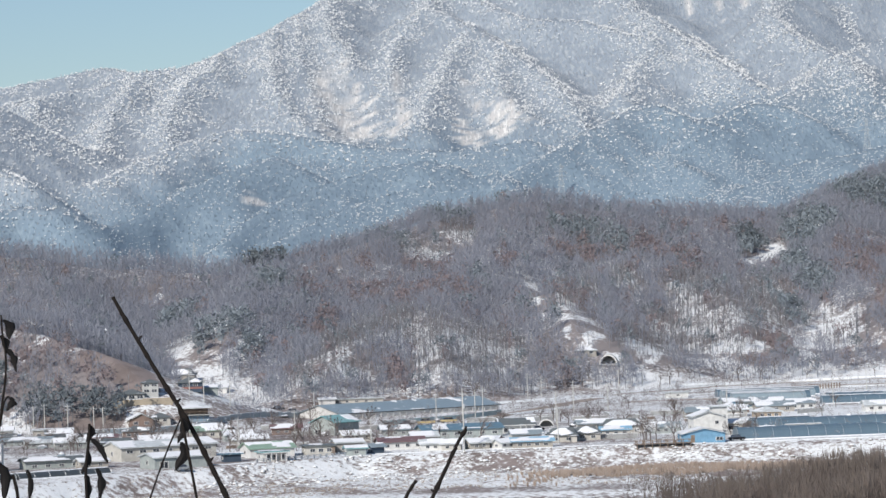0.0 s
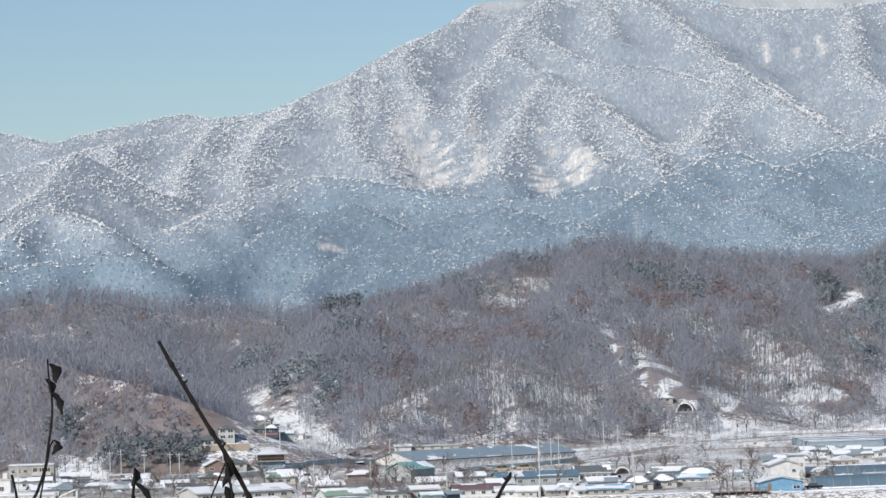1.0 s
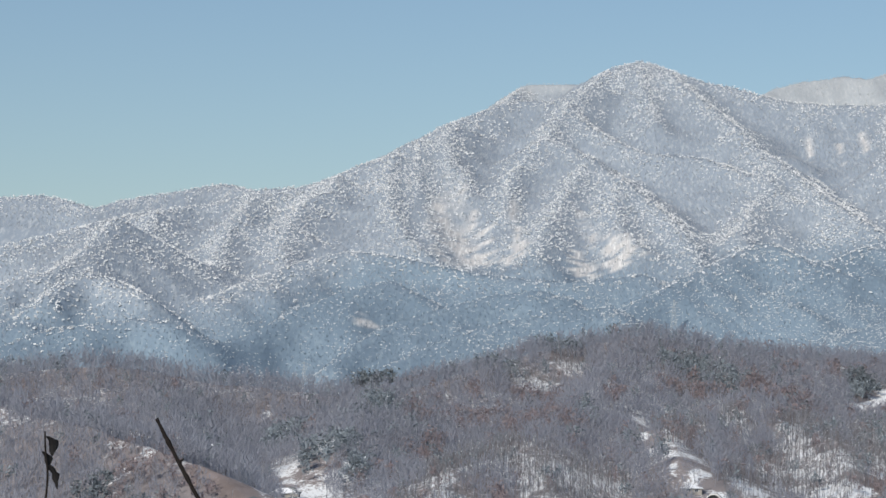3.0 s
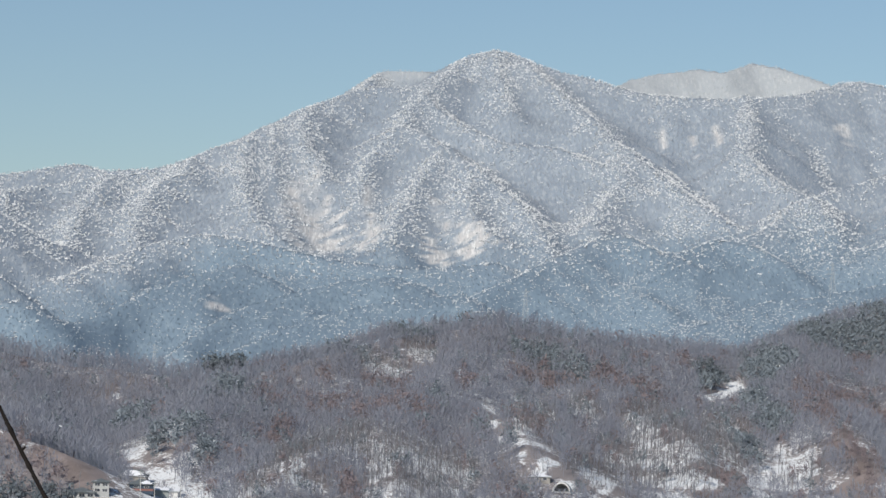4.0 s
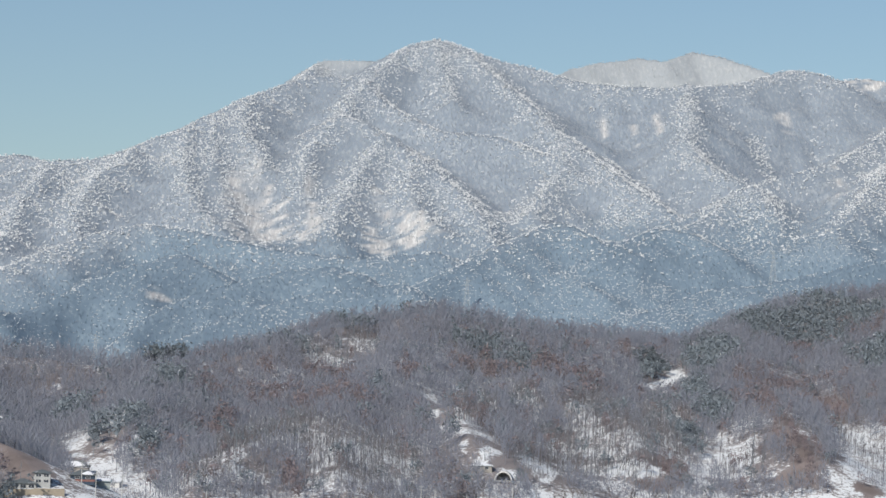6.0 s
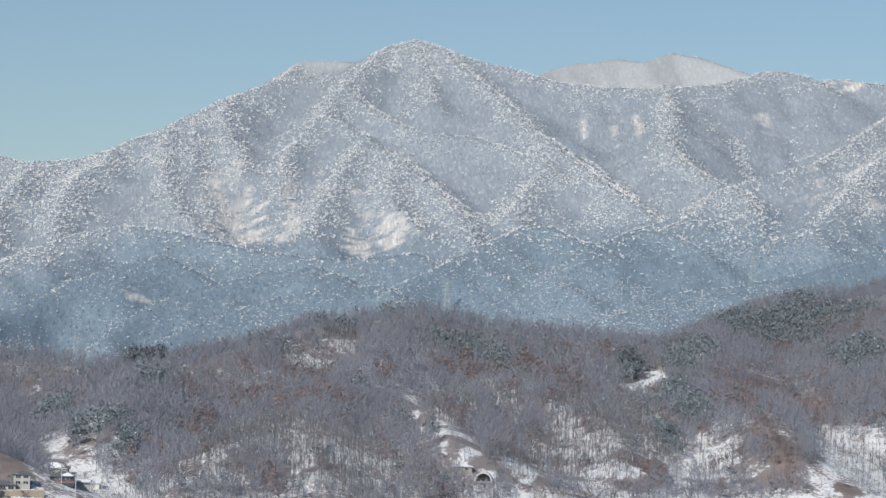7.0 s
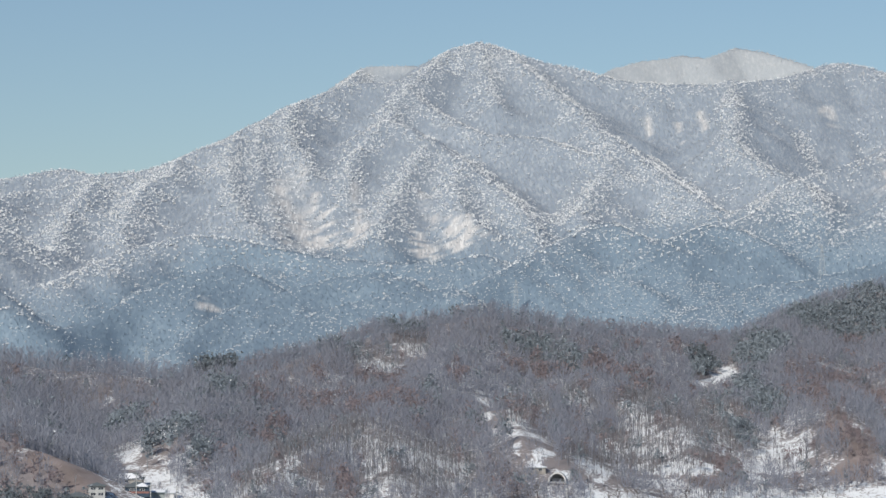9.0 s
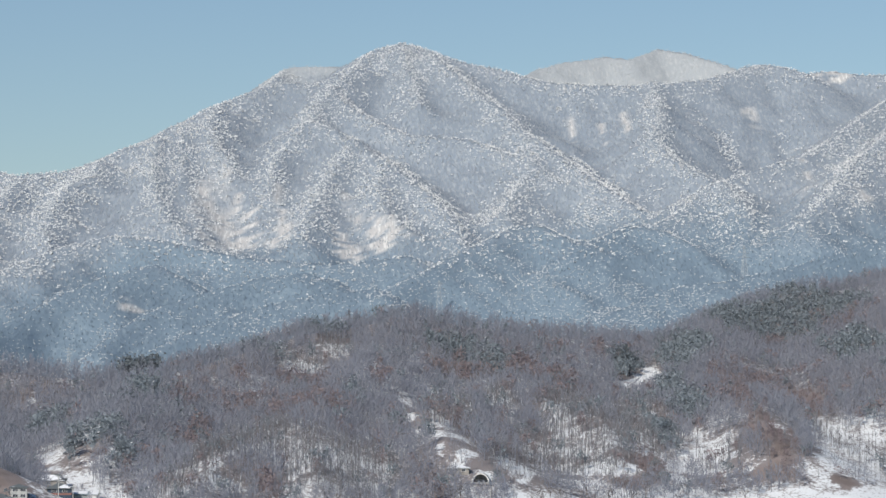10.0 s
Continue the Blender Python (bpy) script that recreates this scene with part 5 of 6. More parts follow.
def school(x, y, turn):
    """White two-storey public building with tall narrow windows, a higher block behind and an outside stair."""
    t = thing("school_building", x, y, turn, "white two-storey school with tall narrow windows and an outside stair", "school")
    part("wall", boxed(0, 0, -1.5, 15, 12, 7.1), WHITE, t)
    part("parapet", boxed(0, 0, 5.6, 15.4, 12.4, 0.4), CREAM, t)
    part("roof_snow", boxed(0, 0, 6.0, 14.4, 11.2, 0.16), SNOWMAT, t, "flat snow on the roof")
    top = part("rear_block", boxed(-10.2, 8.5, -1.5, 10.4, 7, 10.8), WHITE, t)
    for k in range(3):
        add_window(top, -13.2 + 3.0 * k, 4.95, 6.6, 1.2, 1.2)
    part("parapet", boxed(-10.2, 8.5, 9.3, 10.8, 7.4, 0.35), CREAM, t)
    part("chimney", boxed(-6.6, 8.0, 9.65, 1.2, 1.2, 1.4), WHITE, t)
    wall = part("pilaster_wall", boxed(0, -6.06, -0.5, 14.6, 0.1, 0.6), CONCRETE, t)
    for k in range(9):
        part("pilaster", boxed(-7.2 + 1.8 * k, -6.2, 0, 0.45, 0.4, 5.6), CREAM, t)
        if k < 8:
            add_window(wall, -6.3 + 1.8 * k, -6.06, 3.1, 0.9, 2.0)
            add_window(wall, -6.3 + 1.8 * k, -6.06, 0.6, 0.9, 1.8)
    part("stair_tower", boxed(12.6, -2.0, -1.5, 0.5, 6, 8.4), WHITE, t)
    for k in range(3):
        part("landing", boxed(10.2, -4.0, 0.4 + 2.2 * k, 4.6, 3, 0.3), WHITE, t)
        bm = bmesh.new()
        rod(bm, (8.0, -5.2, 0.6 + 2.2 * k), (12.4, -5.2, 2.5 + 2.2 * k), 0.26, sides=4)
        part("stair_flight", bm, WHITE, t)
    part("stair_post", boxed(8.0, -5.2, -1.0, 0.3, 0.3, 7.6), WHITE, t)


school(-136.5, 741, 4)


def flats(x, y, turn):
    t = thing("apartment_house", x, y, turn, "beige two-storey flats with recessed balconies", "house")
    body = part("wall", boxed(0, 0, -2, 14, 8, 8.2), BEIGE, t)
    part("roof_slab", boxed(0, 0, 6.2, 14.6, 8.6, 0.35), CONCRETE, t)
    part("roof_snow", boxed(0, 0, 6.55, 14.0, 8.0, 0.15), SNOWMAT, t)
    for k in range(2):
        b = part("balcony", boxed(3.2, -4.6, 0.2 + 3.0 * k, 6, 1.2, 1.0), CREAM, t)
        for j in range(3):
            add_window(body, 1.2 + 2.0 * j, -4.05, 1.2 + 3.0 * k, 1.5, 1.5)
            add_window(body, -5.6 + 1.9 * j, -4.05, 1.0 + 3.0 * k, 1.2, 1.2)


flats(-169, 925, 6)
building("house", -158, 940, 9, 7, 2.8, "along", 1.8, 8, CREAM, ROOF_WHITE, "low house with a snow-covered roof", windows=strip_windows(3, 8, 0.8, 1.3, 1.2), snow=0.85)
building("house", -165, 905, 11, 7, 2.8, "along", 1.8, 8, WHITE, TILE_DARK, "low house with a dark snow-streaked roof", windows=strip_windows(3, 8, 0.8, 1.3, 1.2), snow=0.5)
building("house", -150, 850, 12, 8, 3.0, "along", 2.2, 20, CREAM, ROOF_GREY, "low house with a grey gable roof", windows=strip_windows(4, 11, 0.8, 1.3, 1.2), snow=0.6)


# ---- greenhouses: plastic tunnels on steel hoops ----
def tunnel(x, y, length, wide, tall, turn, film, label, snow_top=True, hoops=8):
    t = thing("greenhouse", x, y, turn, label, "greenhouse", "plastic greenhouses")
    bm = bmesh.new()
    arc = [(-math.cos(math.pi * k / 12) * wide / 2, math.sin(math.pi * k / 12) ** 0.8 * tall) for k in range(13)]
    n = max(6, int(length / 2.2))
    rows = []
    for i in range(n + 1):
        sag = 0.96 if i % 2 else 1.0
        rows.append([bm.verts.new((-length / 2 + length * i / n, p, q * sag)) for p, q in arc])
    for r, s in zip(rows, rows[1:]):
        for k in range(12):
            bm.faces.new((r[k], r[k + 1], s[k + 1], s[k]))
    bm.faces.new(rows[0])
    bm.faces.new(rows[-1][::-1])
    bmesh.ops.recalc_face_normals(bm, faces=bm.faces[:])
    part("film", bm, film, t)
    for i in range(hoops + 1):
        bm = bmesh.new()
        hx = -length / 2 + length * i / hoops
        for a, b in zip(arc, arc[1:]):
            rod(bm, (hx, a[0] * 1.01, a[1] * 1.01), (hx, b[0] * 1.01, b[1] * 1.01), 0.05, sides=4)
        part("hoop", bm, STEEL, t)
    part("skirt", boxed(0, -wide / 2 - 0.05, -0.4, length, 0.12, 0.65), SNOWMAT, t, "bank of snow along the foot")
    if snow_top:
        bm = bmesh.new()
        n = int(length / 1.2)
        rows = []
        for k in range(n + 1):
            px = -length / 2 + length * k / n
            half = wide * max(0.02, 0.14 + 0.16 * float(value_noise(px + x, y, 4.0, 95)))
            rows.append([bm.verts.new((px, s * half, tall * (1.0 if s == 0 else 0.97) + (0.1 if s == 0 else -0.02))) for s in (-1, 0, 1)])
        for r, s in zip(rows, rows[1:]):
            for k in (0, 1):
                bm.faces.new((r[k], r[k + 1], s[k + 1], s[k]))
        part("ridge_snow", bm, SNOWMAT, t, "strip of snow along the top")
    return t


tunnel(96, 790, 66, 8, 3.2, 7, FILM_BLUE, "long deep-blue plastic greenhouse along the river bank", False, 14)
tunnel(104, 838, 50, 8, 3.2, 10, FILM_BLUE, "deep-blue plastic greenhouse with a snowy foot", False, 11)
tunnel(80, 852, 20, 6, 2.6, 10, FILM_BLUE, "short deep-blue plastic greenhouse", True, 5)
for k in range(4):
    tunnel(96 + 1.5 * k, 1046 + 17 * k, 26 + 4 * k, 7, 3.0, 6, FILM_BLUE if k % 2 else FILM_GREY, "blue-grey plastic greenhouse beyond the village", True, 6)
tunnel(127, 1004, 34, 7, 2.8, 2, FILM_BLUE, "dark blue plastic greenhouse beside the grey houses", True, 7)
tunnel(132, 1030, 34, 7, 2.8, 2, FILM_BLUE, "dark blue plastic greenhouse beside the grey houses", True, 7)
tunnel(-104, 707, 25, 4, 1.6, 38, FILM_DARK, "low dark greenhouse with snow along the top", True, 6)
tunnel(-120, 694, 14, 4, 1.6, 36, FILM_DARK, "low dark greenhouse with snow along the top", True, 4)
building("shed", -112.5, 748, 15, 6, 2.6, "along", 1.3, 24, GREYWALL, TILE_DARK, "long grey shed with a dark roof between school and factory", "shed", windows=strip_windows(4, 14, 0.6, 1.4, 1.0), snow=0.45)
building("shed", -101.5, 742, 7, 5, 2.2, "along", 1.1, 24, BEIGE, ROOF_WHITE, "small beige shed with a snowy roof behind the low greenhouses", "shed", windows=strip_windows(2, 6, 0.6, 1.1, 0.9), snow=0.7)


def hoop_hut(x, y, wide, deep, tall, turn, label):
    """A round-roofed hut with a dark open front."""
    t = thing("hoop_hut", x, y, turn, label, "hut")
    arc = [(-math.cos(math.pi * k / 14) * wide / 2, math.sin(math.pi * k / 14) * tall) for k in range(15)]
    bm = bmesh.new()
    rings = []
    for sc, yy in ((1.0, -deep / 2), (1.0, deep / 2), (0.86, deep / 2 - 0.1), (0.86, -deep / 2)):
        rings.append([bm.verts.new((p * sc, yy, q * sc - 0.3)) for p, q in arc])
    for a, b in ((0, 1), (2, 3), (3, 0)):
        for k in range(14):
            bm.faces.new((rings[a][k], rings[a][k + 1], rings[b][k + 1], rings[b][k]))
    bm.faces.new(rings[1])
    bmesh.ops.recalc_face_normals(bm, faces=bm.faces[:])
    part("shell", bm, WHITE, t)
    part("back_wall", boxed(0, deep / 2 - 0.6, -0.3, wide * 0.7, 0.2, tall * 0.7), CONCRETE, t)
    part("threshold", boxed(0, -deep / 2 - 0.5, -0.4, wide * 1.1, 1.0, 0.45), CONCRETE, t)


hoop_hut(47.6, 1229, 7.5, 8, 4.2, -6, "white round-roofed hut with a dark open front under the woods")
hoop_hut(15.2, 896, 4.8, 4, 2.5, 0, "small round-arched hut in the field")
building("shed", 38.6, 1238, 8, 5, 2.4, "hip", 1.6, 6, BEIGE, ROOF_WHITE, "low shed with a snow-covered roof under the woods", "shed", windows=strip_windows(2, 7, 0.5, 1.8, 1.5), snow=0.95)


# ---- vehicles ----
def car(x, y, turn, paint, label, big=1.0):
    t = thing("car", x, y, turn, label, "car", "parked cars")
    bm = boxed(0, 0, 0.35, 4.4 * big, 1.75, 0.62 * big, bevel=0.12)
    body = part("body", bm, paint, t)
    bm = bmesh.new()
    vs = box(bm, -0.2, 0, 0.35 + 0.62 * big, 2.6 * big, 1.6, 0.6 * big)
    for v in vs:
        if v.co.z > 1.1 * big:
            v.co.x *= 0.72
            v.co.y *= 0.86
    part("cabin", bm, GLASS, t, "dark glazed cabin")
    part("roof_panel", boxed(-0.15, 0, 0.35 + 1.2 * big, 1.9 * big, 1.35, 0.06), paint, t)
    for sx in (-1.4, 1.4):
        for sy in (-0.8, 0.8):
            bm = bmesh.new()
            rod(bm, (sx * big, sy - 0.1, 0.33), (sx * big, sy + 0.1, 0.33), 0.33, sides=12)
            w = part("wheel", bm, RUBBER, t)
            bm = bmesh.new()
            rod(bm, (sx * big, sy - 0.12, 0.33), (sx * big, sy + 0.12, 0.33), 0.18, sides=10)
            part("rim", bm, STEEL, w)
    for sy in (-0.6, 0.6):
        part("headlight", boxed(2.2 * big, sy, 0.62, 0.06, 0.32, 0.16), GLASS, t)
    return t


car(-80.0, 1090, 6, CAR_BLACK, "black off-road car parked by the road", 1.15)
car(-86.5, 1086, 4, CAR_WHITE, "white car parked by the road")
car(-92.0, 1083, 0, CAR_WHITE, "white car parked by the road")
car(-72.5, 1062, 30, CAR_GREY, "silver car on the yard", 1.0)
car(-66.5, 1040, 10, CAR_BLACK, "black car on the yard", 1.0)
car(-33.5, 925, 10, CAR_WHITE, "white car in the works yard")
car(-28.0, 930, 14, CAR_BLACK, "black car in the works yard")
car(-22.0, 938, 12, CAR_YELLOW, "yellow works truck in the yard", 1.3)
car(-15.0, 946, 14, CAR_YELLOW, "yellow works truck in the yard", 1.2)
car(-76.5, 719, 30, CAR_GREY, "silver car beside the annex")
car(63.0, 779, 10, CAR_BLACK, "black car behind the blue barn")
car(12.0, 868, 10, CAR_BLACK, "black car beside the striped roof house")


# ---- poles ----
def pole(x, y, tall, turn, arms=2):
    t = thing("utility_pole", x, y, turn, "tall grey concrete utility pole with crossarms", "utility pole", "utility poles")
    bm = bmesh.new()
    rod(bm, (0, 0, -0.8), (0, 0, tall), 0.19, 0.12, 8)
    part("mast", bm, POLE, t)
    for k in range(arms):
        arm = part("crossarm", boxed(0, 0.16, tall - 0.7 - 1.1 * k, 1.9, 0.1, 0.12), STEEL, t)
        for sx in (-0.8, 0, 0.8):
            bm = bmesh.new()
            rod(bm, (sx, 0.16, tall - 0.58 - 1.1 * k), (sx, 0.16, tall - 0.32 - 1.1 * k), 0.06)
            part("insulator", bm, WHITE, arm)
    if tall > 12:
        bm = bmesh.new()
        rod(bm, (0.35, 0, tall - 4), (0.35, 0, tall - 3), 0.26, sides=10)
        part("transformer", bm, STEEL, t)


for px, py, ph in ((-8.3, 764, 15.5), (-10.0, 905, 12), (-17.8, 893, 11), (-6.5, 955, 10), (-4.0, 960, 11), (-32.8, 777, 9), (12.5, 1130, 10), (18.0, 1150, 8), (49.4, 1180, 9),
                   (-147.5, 945, 9), (-143.2, 940, 10), (-134.5, 931, 10), (-126, 929, 9), (-123, 928, 9), (16.5, 790, 10), (18.5, 905, 10), (26, 985, 11), (38, 1000, 9), (-58, 855, 9), (-64, 1048, 8),
                   (-101.5, 985, 9), (-96.5, 983, 8), (-88.5, 990, 9), (76, 975, 8), (112, 985, 9), (140, 1120, 8), (-150, 800, 11), (60, 1205, 8), (-70, 805, 9)):
    pole(px, py, ph, 20 * math.sin(px), 2 if ph > 9 else 1)


# ---- roads, fences, deck ----
def ribbon(name, points, width, material, label, lift=0.12, category="road"):
    """A strip of road that follows the ground, with side faces."""
    bm = bmesh.new()
    rows = []
    for (xa, ya), (xb, yb) in zip(points, points[1:]):
        n = max(2, int(math.hypot(xb - xa, yb - ya) / 5))
        for k in range(n + (1 if (xb, yb) == points[-1] else 0)):
            f = k / n
            x, y = xa + (xb - xa) * f, ya + (yb - ya) * f
            d = Vector((-(yb - ya), xb - xa, 0)).normalized() * width / 2
            z = max(float(land_height(x + d.x * s, y + d.y * s)) for s in (-1, 0, 1)) + lift
            rows.append([bm.verts.new((x - d.x * 1.3, y - d.y * 1.3, z - 0.9)), bm.verts.new((x - d.x, y - d.y, z)), bm.verts.new((x + d.x, y + d.y, z)), bm.verts.new((x + d.x * 1.3, y + d.y * 1.3, z - 0.9))])
    for r, s in zip(rows, rows[1:]):
        for k in range(3):
            bm.faces.new((r[k], r[k + 1], s[k + 1], s[k]))
    bmesh.ops.recalc_face_normals(bm, faces=bm.faces[:])
    ob = new(name, finished(name, bm, material))
    return tagged(ob, label, category, kind="structure")


ribbon("road", [(-20, 1080), (20, 1120), (75, 1205), (120, 1240), (200, 1262), (300, 1270)], 4.5, ROADMAT, "snow-covered raised road along the foot of the hills", 0.5)
ribbon("road", [(4, 990), (38, 1070), (70, 1115), (104, 1150), (200, 1172)], 4, ROADMAT, "snow-covered field road", 0.3)
ribbon("road", [(-70, 737), (-36, 767), (3, 772), (45, 772)], 3.5, ROADMAT, "snow-covered lane along the top of the river bank", 0.1)
ribbon("road", [(60, 773), (100, 776), (200, 782)], 4, ROADMAT, "snow-covered lane along the top of the river bank", 0.1)
ribbon("road", [(-72, 1000), (-84, 1060), (-97, 1115), (-103, 1140)], 4.5, ROADMAT, "snow-covered lane climbing into the side valley", 0.15)


def post_fence(points, height, gap, material, label):
    x0, y0 = points[0]
    t = thing("post_fence", x0, y0, 0, label, "fence")
    bz = t.location.z
    for (xa, ya), (xb, yb) in zip(points, points[1:]):
        ln = math.hypot(xb - xa, yb - ya)
        n = int(ln / gap)
        turn = math.degrees(math.atan2(yb - ya, xb - xa))
        for k in range(n + 1):
            x, y = xa + (xb - xa) * k / n, ya + (yb - ya) * k / n
            part("post", boxed(x - x0, y - y0, float(land_height(x, y)) - bz - 0.3, 0.45, 0.25, height + 0.3, turn), material, t)
        for zz in (0.45, 0.85):
            part("rail", boxed((xa + xb) / 2 - x0, (ya + yb) / 2 - y0, float(land_height((xa + xb) / 2, (ya + yb) / 2)) - bz + height * zz, ln, 0.1, 0.12, turn), material, t)


post_fence([(114, 1139), (133, 1146)], 2.0, 1.15, WOOD, "dark fence of close posts beside the field road")
post_fence([(-60, 742), (-36, 765)], 1.0, 2.0, STEEL, "low steel rail along the bank lane")


VERGE = plain("dry_grass_verge", (0.30, 0.25, 0.215), (0.42, 0.37, 0.33), 1.2, 0.9, 0.0, 0.1)
for strip, wide in (([(-1, 978), (17, 1040), (38, 1112)], 6.0), ([(40, 1150), (74, 1184), (124, 1226), (200, 1240)], 3.0), ([(46, 1066), (77, 1078), (92, 1028), (100, 968)], 3.5), ([(60, 1128), (110, 1168), (200, 1190)], 2.5)):
    ribbon("verge", strip, wide, VERGE, "strip of dry brown grass between snowy fields", 0.16, "verge")


# ---- what lies about in the yards ----
def log_stack(x, y):
    t = thing("log_stack", x, y, 0, "stack of cut logs with snow on top", "log stack", "yard stacks")
    for row in range(3):
        for k in range(5 - row):
            bm = bmesh.new()
            rod(bm, (-1.3, -0.7 + 0.34 * k + 0.17 * row, 0.17 + 0.29 * row), (1.3, -0.7 + 0.34 * k + 0.17 * row, 0.17 + 0.29 * row), 0.17, 0.16, 6)
            part("log", bm, WOOD, t)
    part("snow_cap", boxed(0, 0, 0.9, 2.5, 0.95, 0.16, bevel=0.05), SNOWMAT, t, "layer of snow")
    return t


def covered_heap(x, y, sheet, label):
    t = thing("covered_heap", x, y, 0, label, "heap", "yard heaps")
    p, f = boulder(int(abs(x)) + 3)
    for name, size, mat, lift in (("cover", 1.0, sheet, 0.2), ("snow_cap", 0.72, SNOWMAT, 0.62)):
        bm = bmesh.new()
        vs = [bm.verts.new((q[0] * 1.7 * size, q[1] * 1.2 * size, q[2] * 0.9 * size + lift)) for q in p]
        for a in f:
            bm.faces.new([vs[i] for i in a])
        part(name, bm, mat, t)
    return t


def pallet_pile(x, y):
    t = thing("pallet_pile", x, y, 0, "leaning pile of grey wooden pallets", "pallet pile", "yard stacks")
    for k in range(5):
        part("pallet", boxed(0.05 * k, 0.04 * k, 0.17 * k, 1.3, 1.1, 0.13, 4.0 * k), WOOD, t)
    part("snow_cap", boxed(0.2, 0.16, 0.84, 1.2, 1.0, 0.12, 16.0), SNOWMAT, t, "layer of snow")
    return t


def yard_wall(x, y):
    t = thing("yard_wall", x, y, 0, "low grey block wall round a yard with snow on its coping", "wall", "yard walls")
    for k in range(5):
        part("panel", boxed(-4.4 + 2.2 * k, 0, -0.5, 2.18, 0.18, 1.8), CONCRETE, t)
        part("snow_cap", boxed(-4.4 + 2.2 * k, 0, 1.3, 2.1, 0.22, 0.12), SNOWMAT, t, "line of snow")
    return t


def yard_clutter():
    rng = random.Random(91)
    taken = [(o.location.x, o.location.y) for o in bpy.data.objects if o.parent is None and o.type == "EMPTY" and 700 < o.location.y < 1120]
    makers = [log_stack, lambda x, y: covered_heap(x, y, DARK, "yard heap under a dark tarpaulin with snow on it"), pallet_pile, yard_wall,
              lambda x, y: covered_heap(x, y, FILM_GREY, "yard heap under a pale grey sheet with snow on it")]
    models, count = [None] * 5, 0
    for k in range(900):
        y = rng.uniform(785, 960)
        x = rng.uniform(-0.165 * y, 0.12 * y)
        if y - 6 < float(bank_line(x)) or min((x - a) ** 2 + (y - b) ** 2 for a, b in taken) < 49:
            continue
        if abs(float(land_height(x, y)) - float(land_height(x, y - 5))) > 0.8:
            continue
        j = rng.choice((0, 1, 2, 3, 3, 4))
        if models[j] is None:
            models[j] = makers[j](x, y)
        else:
            copy_thing(models[j], pose(x, y, float(land_height(x, y)), 0, 0, rng.choice((0, 8, 15, 100, 30)) + rng.uniform(-8, 8)))
        taken.append((x, y))
        count += 1
        if count >= 110:
            break



def deck(x, y, turn):
    t = thing("viewing_deck", x, y, turn, "weathered wooden viewing deck on posts over the river bank", "deck")
    for k in range(14):
        part("plank", boxed(0, -1.9 + 0.3 * k, 0.35, 15, 0.26, 0.08), WOOD, t)
    for k in range(8):
        for sy in (-1.8, 1.8):
            part("post", boxed(-7 + 2 * k, sy, -4.0, 0.22, 0.22, 5.3), WOOD, t)
    for sy in (-1.95, 1.95):
        part("rail", boxed(0, sy, 1.25, 15, 0.1, 0.1), WOOD, t)


deck(43, 767, 4)


# ---- single trees of the village ----
def limb_tree(name, seed, tall, bark, label, group):
    """A leafless tree with trunk and a crown of many fine limbs."""
    rng = random.Random(seed)
    t = new(name)
    tagged(t, label, "tree", group)
    trunk = bmesh.new()
    crown = bmesh.new()

    def grow(a, d, ln, r, level):
        b = a + d * ln
        rod(trunk if level == 0 else crown, a, b, r, r * 0.62, 5 if level < 2 else 3)
        if level >= 4:
            return
        for k in range(3 if level else 5):
            turn = Euler((rng.uniform(-0.75, 0.75), rng.uniform(-0.75, 0.75), 0)).to_matrix()
            start = a + d * ln * rng.uniform(0.55, 1.0)
            grow(start, (turn @ d + Vector((0, 0, 0.12))).normalized(), ln * rng.uniform(0.55, 0.75), r * 0.55, level + 1)

    grow(Vector((0, 0, -0.3)), Vector((rng.uniform(-0.06, 0.06), rng.uniform(-0.06, 0.06), 1)).normalized(), tall * 0.36, tall * 0.022, 0)
    part("trunk", trunk, bark, t)
    part("crown", crown, bark, t)
    return t


BARK = plain("dark_grey_bark", (0.09, 0.075, 0.07), (0.17, 0.145, 0.135), 0.3)


def frosted_bark():
    p = Paint("snow_lined_bark", 0.9)
    c = p.mix(p.noise(0.3), (0.10, 0.085, 0.08), (0.18, 0.155, 0.145))
    return p.done(snowy(p, c, 0.2, 0.5, 0.4))


FROST_BARK = frosted_bark()
tree_a = limb_tree("bare_tree", 1, 9.0, FROST_BARK, "bare broad-crowned tree with snow along its limbs", "village trees")
tree_b = limb_tree("bare_tree", 2, 7.0, BARK, "bare dark garden tree among the village houses", "village trees")
tree_c = limb_tree("bare_tree", 3, 10.0, BARK, "tall bare tree at the edge of the village", "village trees")
spots = [(38.5, 774, 0), (42, 778, 0), (46.5, 776, 0), (49, 783, 0), (40.5, 782, 0), (-72, 800, 1), (-67, 790, 1), (-70.5, 812, 2), (-52, 800, 2), (-53.5, 792, 1), (-49, 806, 1), (14, 920, 1), (18, 930, 0), (20, 918, 1), (66, 802, 1), (67.5, 790, 1),
         (-64, 820, 1), (-95, 880, 1), (-100, 860, 2), (-106, 870, 1), (-72, 845, 1), (-80, 860, 2), (-30, 850, 1), (72, 900, 1), (56, 925, 2), (100, 910, 1), (-140, 830, 2), (-130, 815, 1), (-112, 830, 2), (-96, 830, 1), (45, 1005, 1), (58, 965, 1), (110, 960, 1),
         (-58, 870, 2), (-104, 915, 1), (-84, 940, 1), (-60, 960, 2), (-78, 925, 1), (-118, 915, 1), (50, 880, 1), (44, 872, 1), (38, 866, 1), (52, 868, 2), (-160.5, 1039, 0), (-164, 1043, 0)]
rng_edge = random.Random(77)
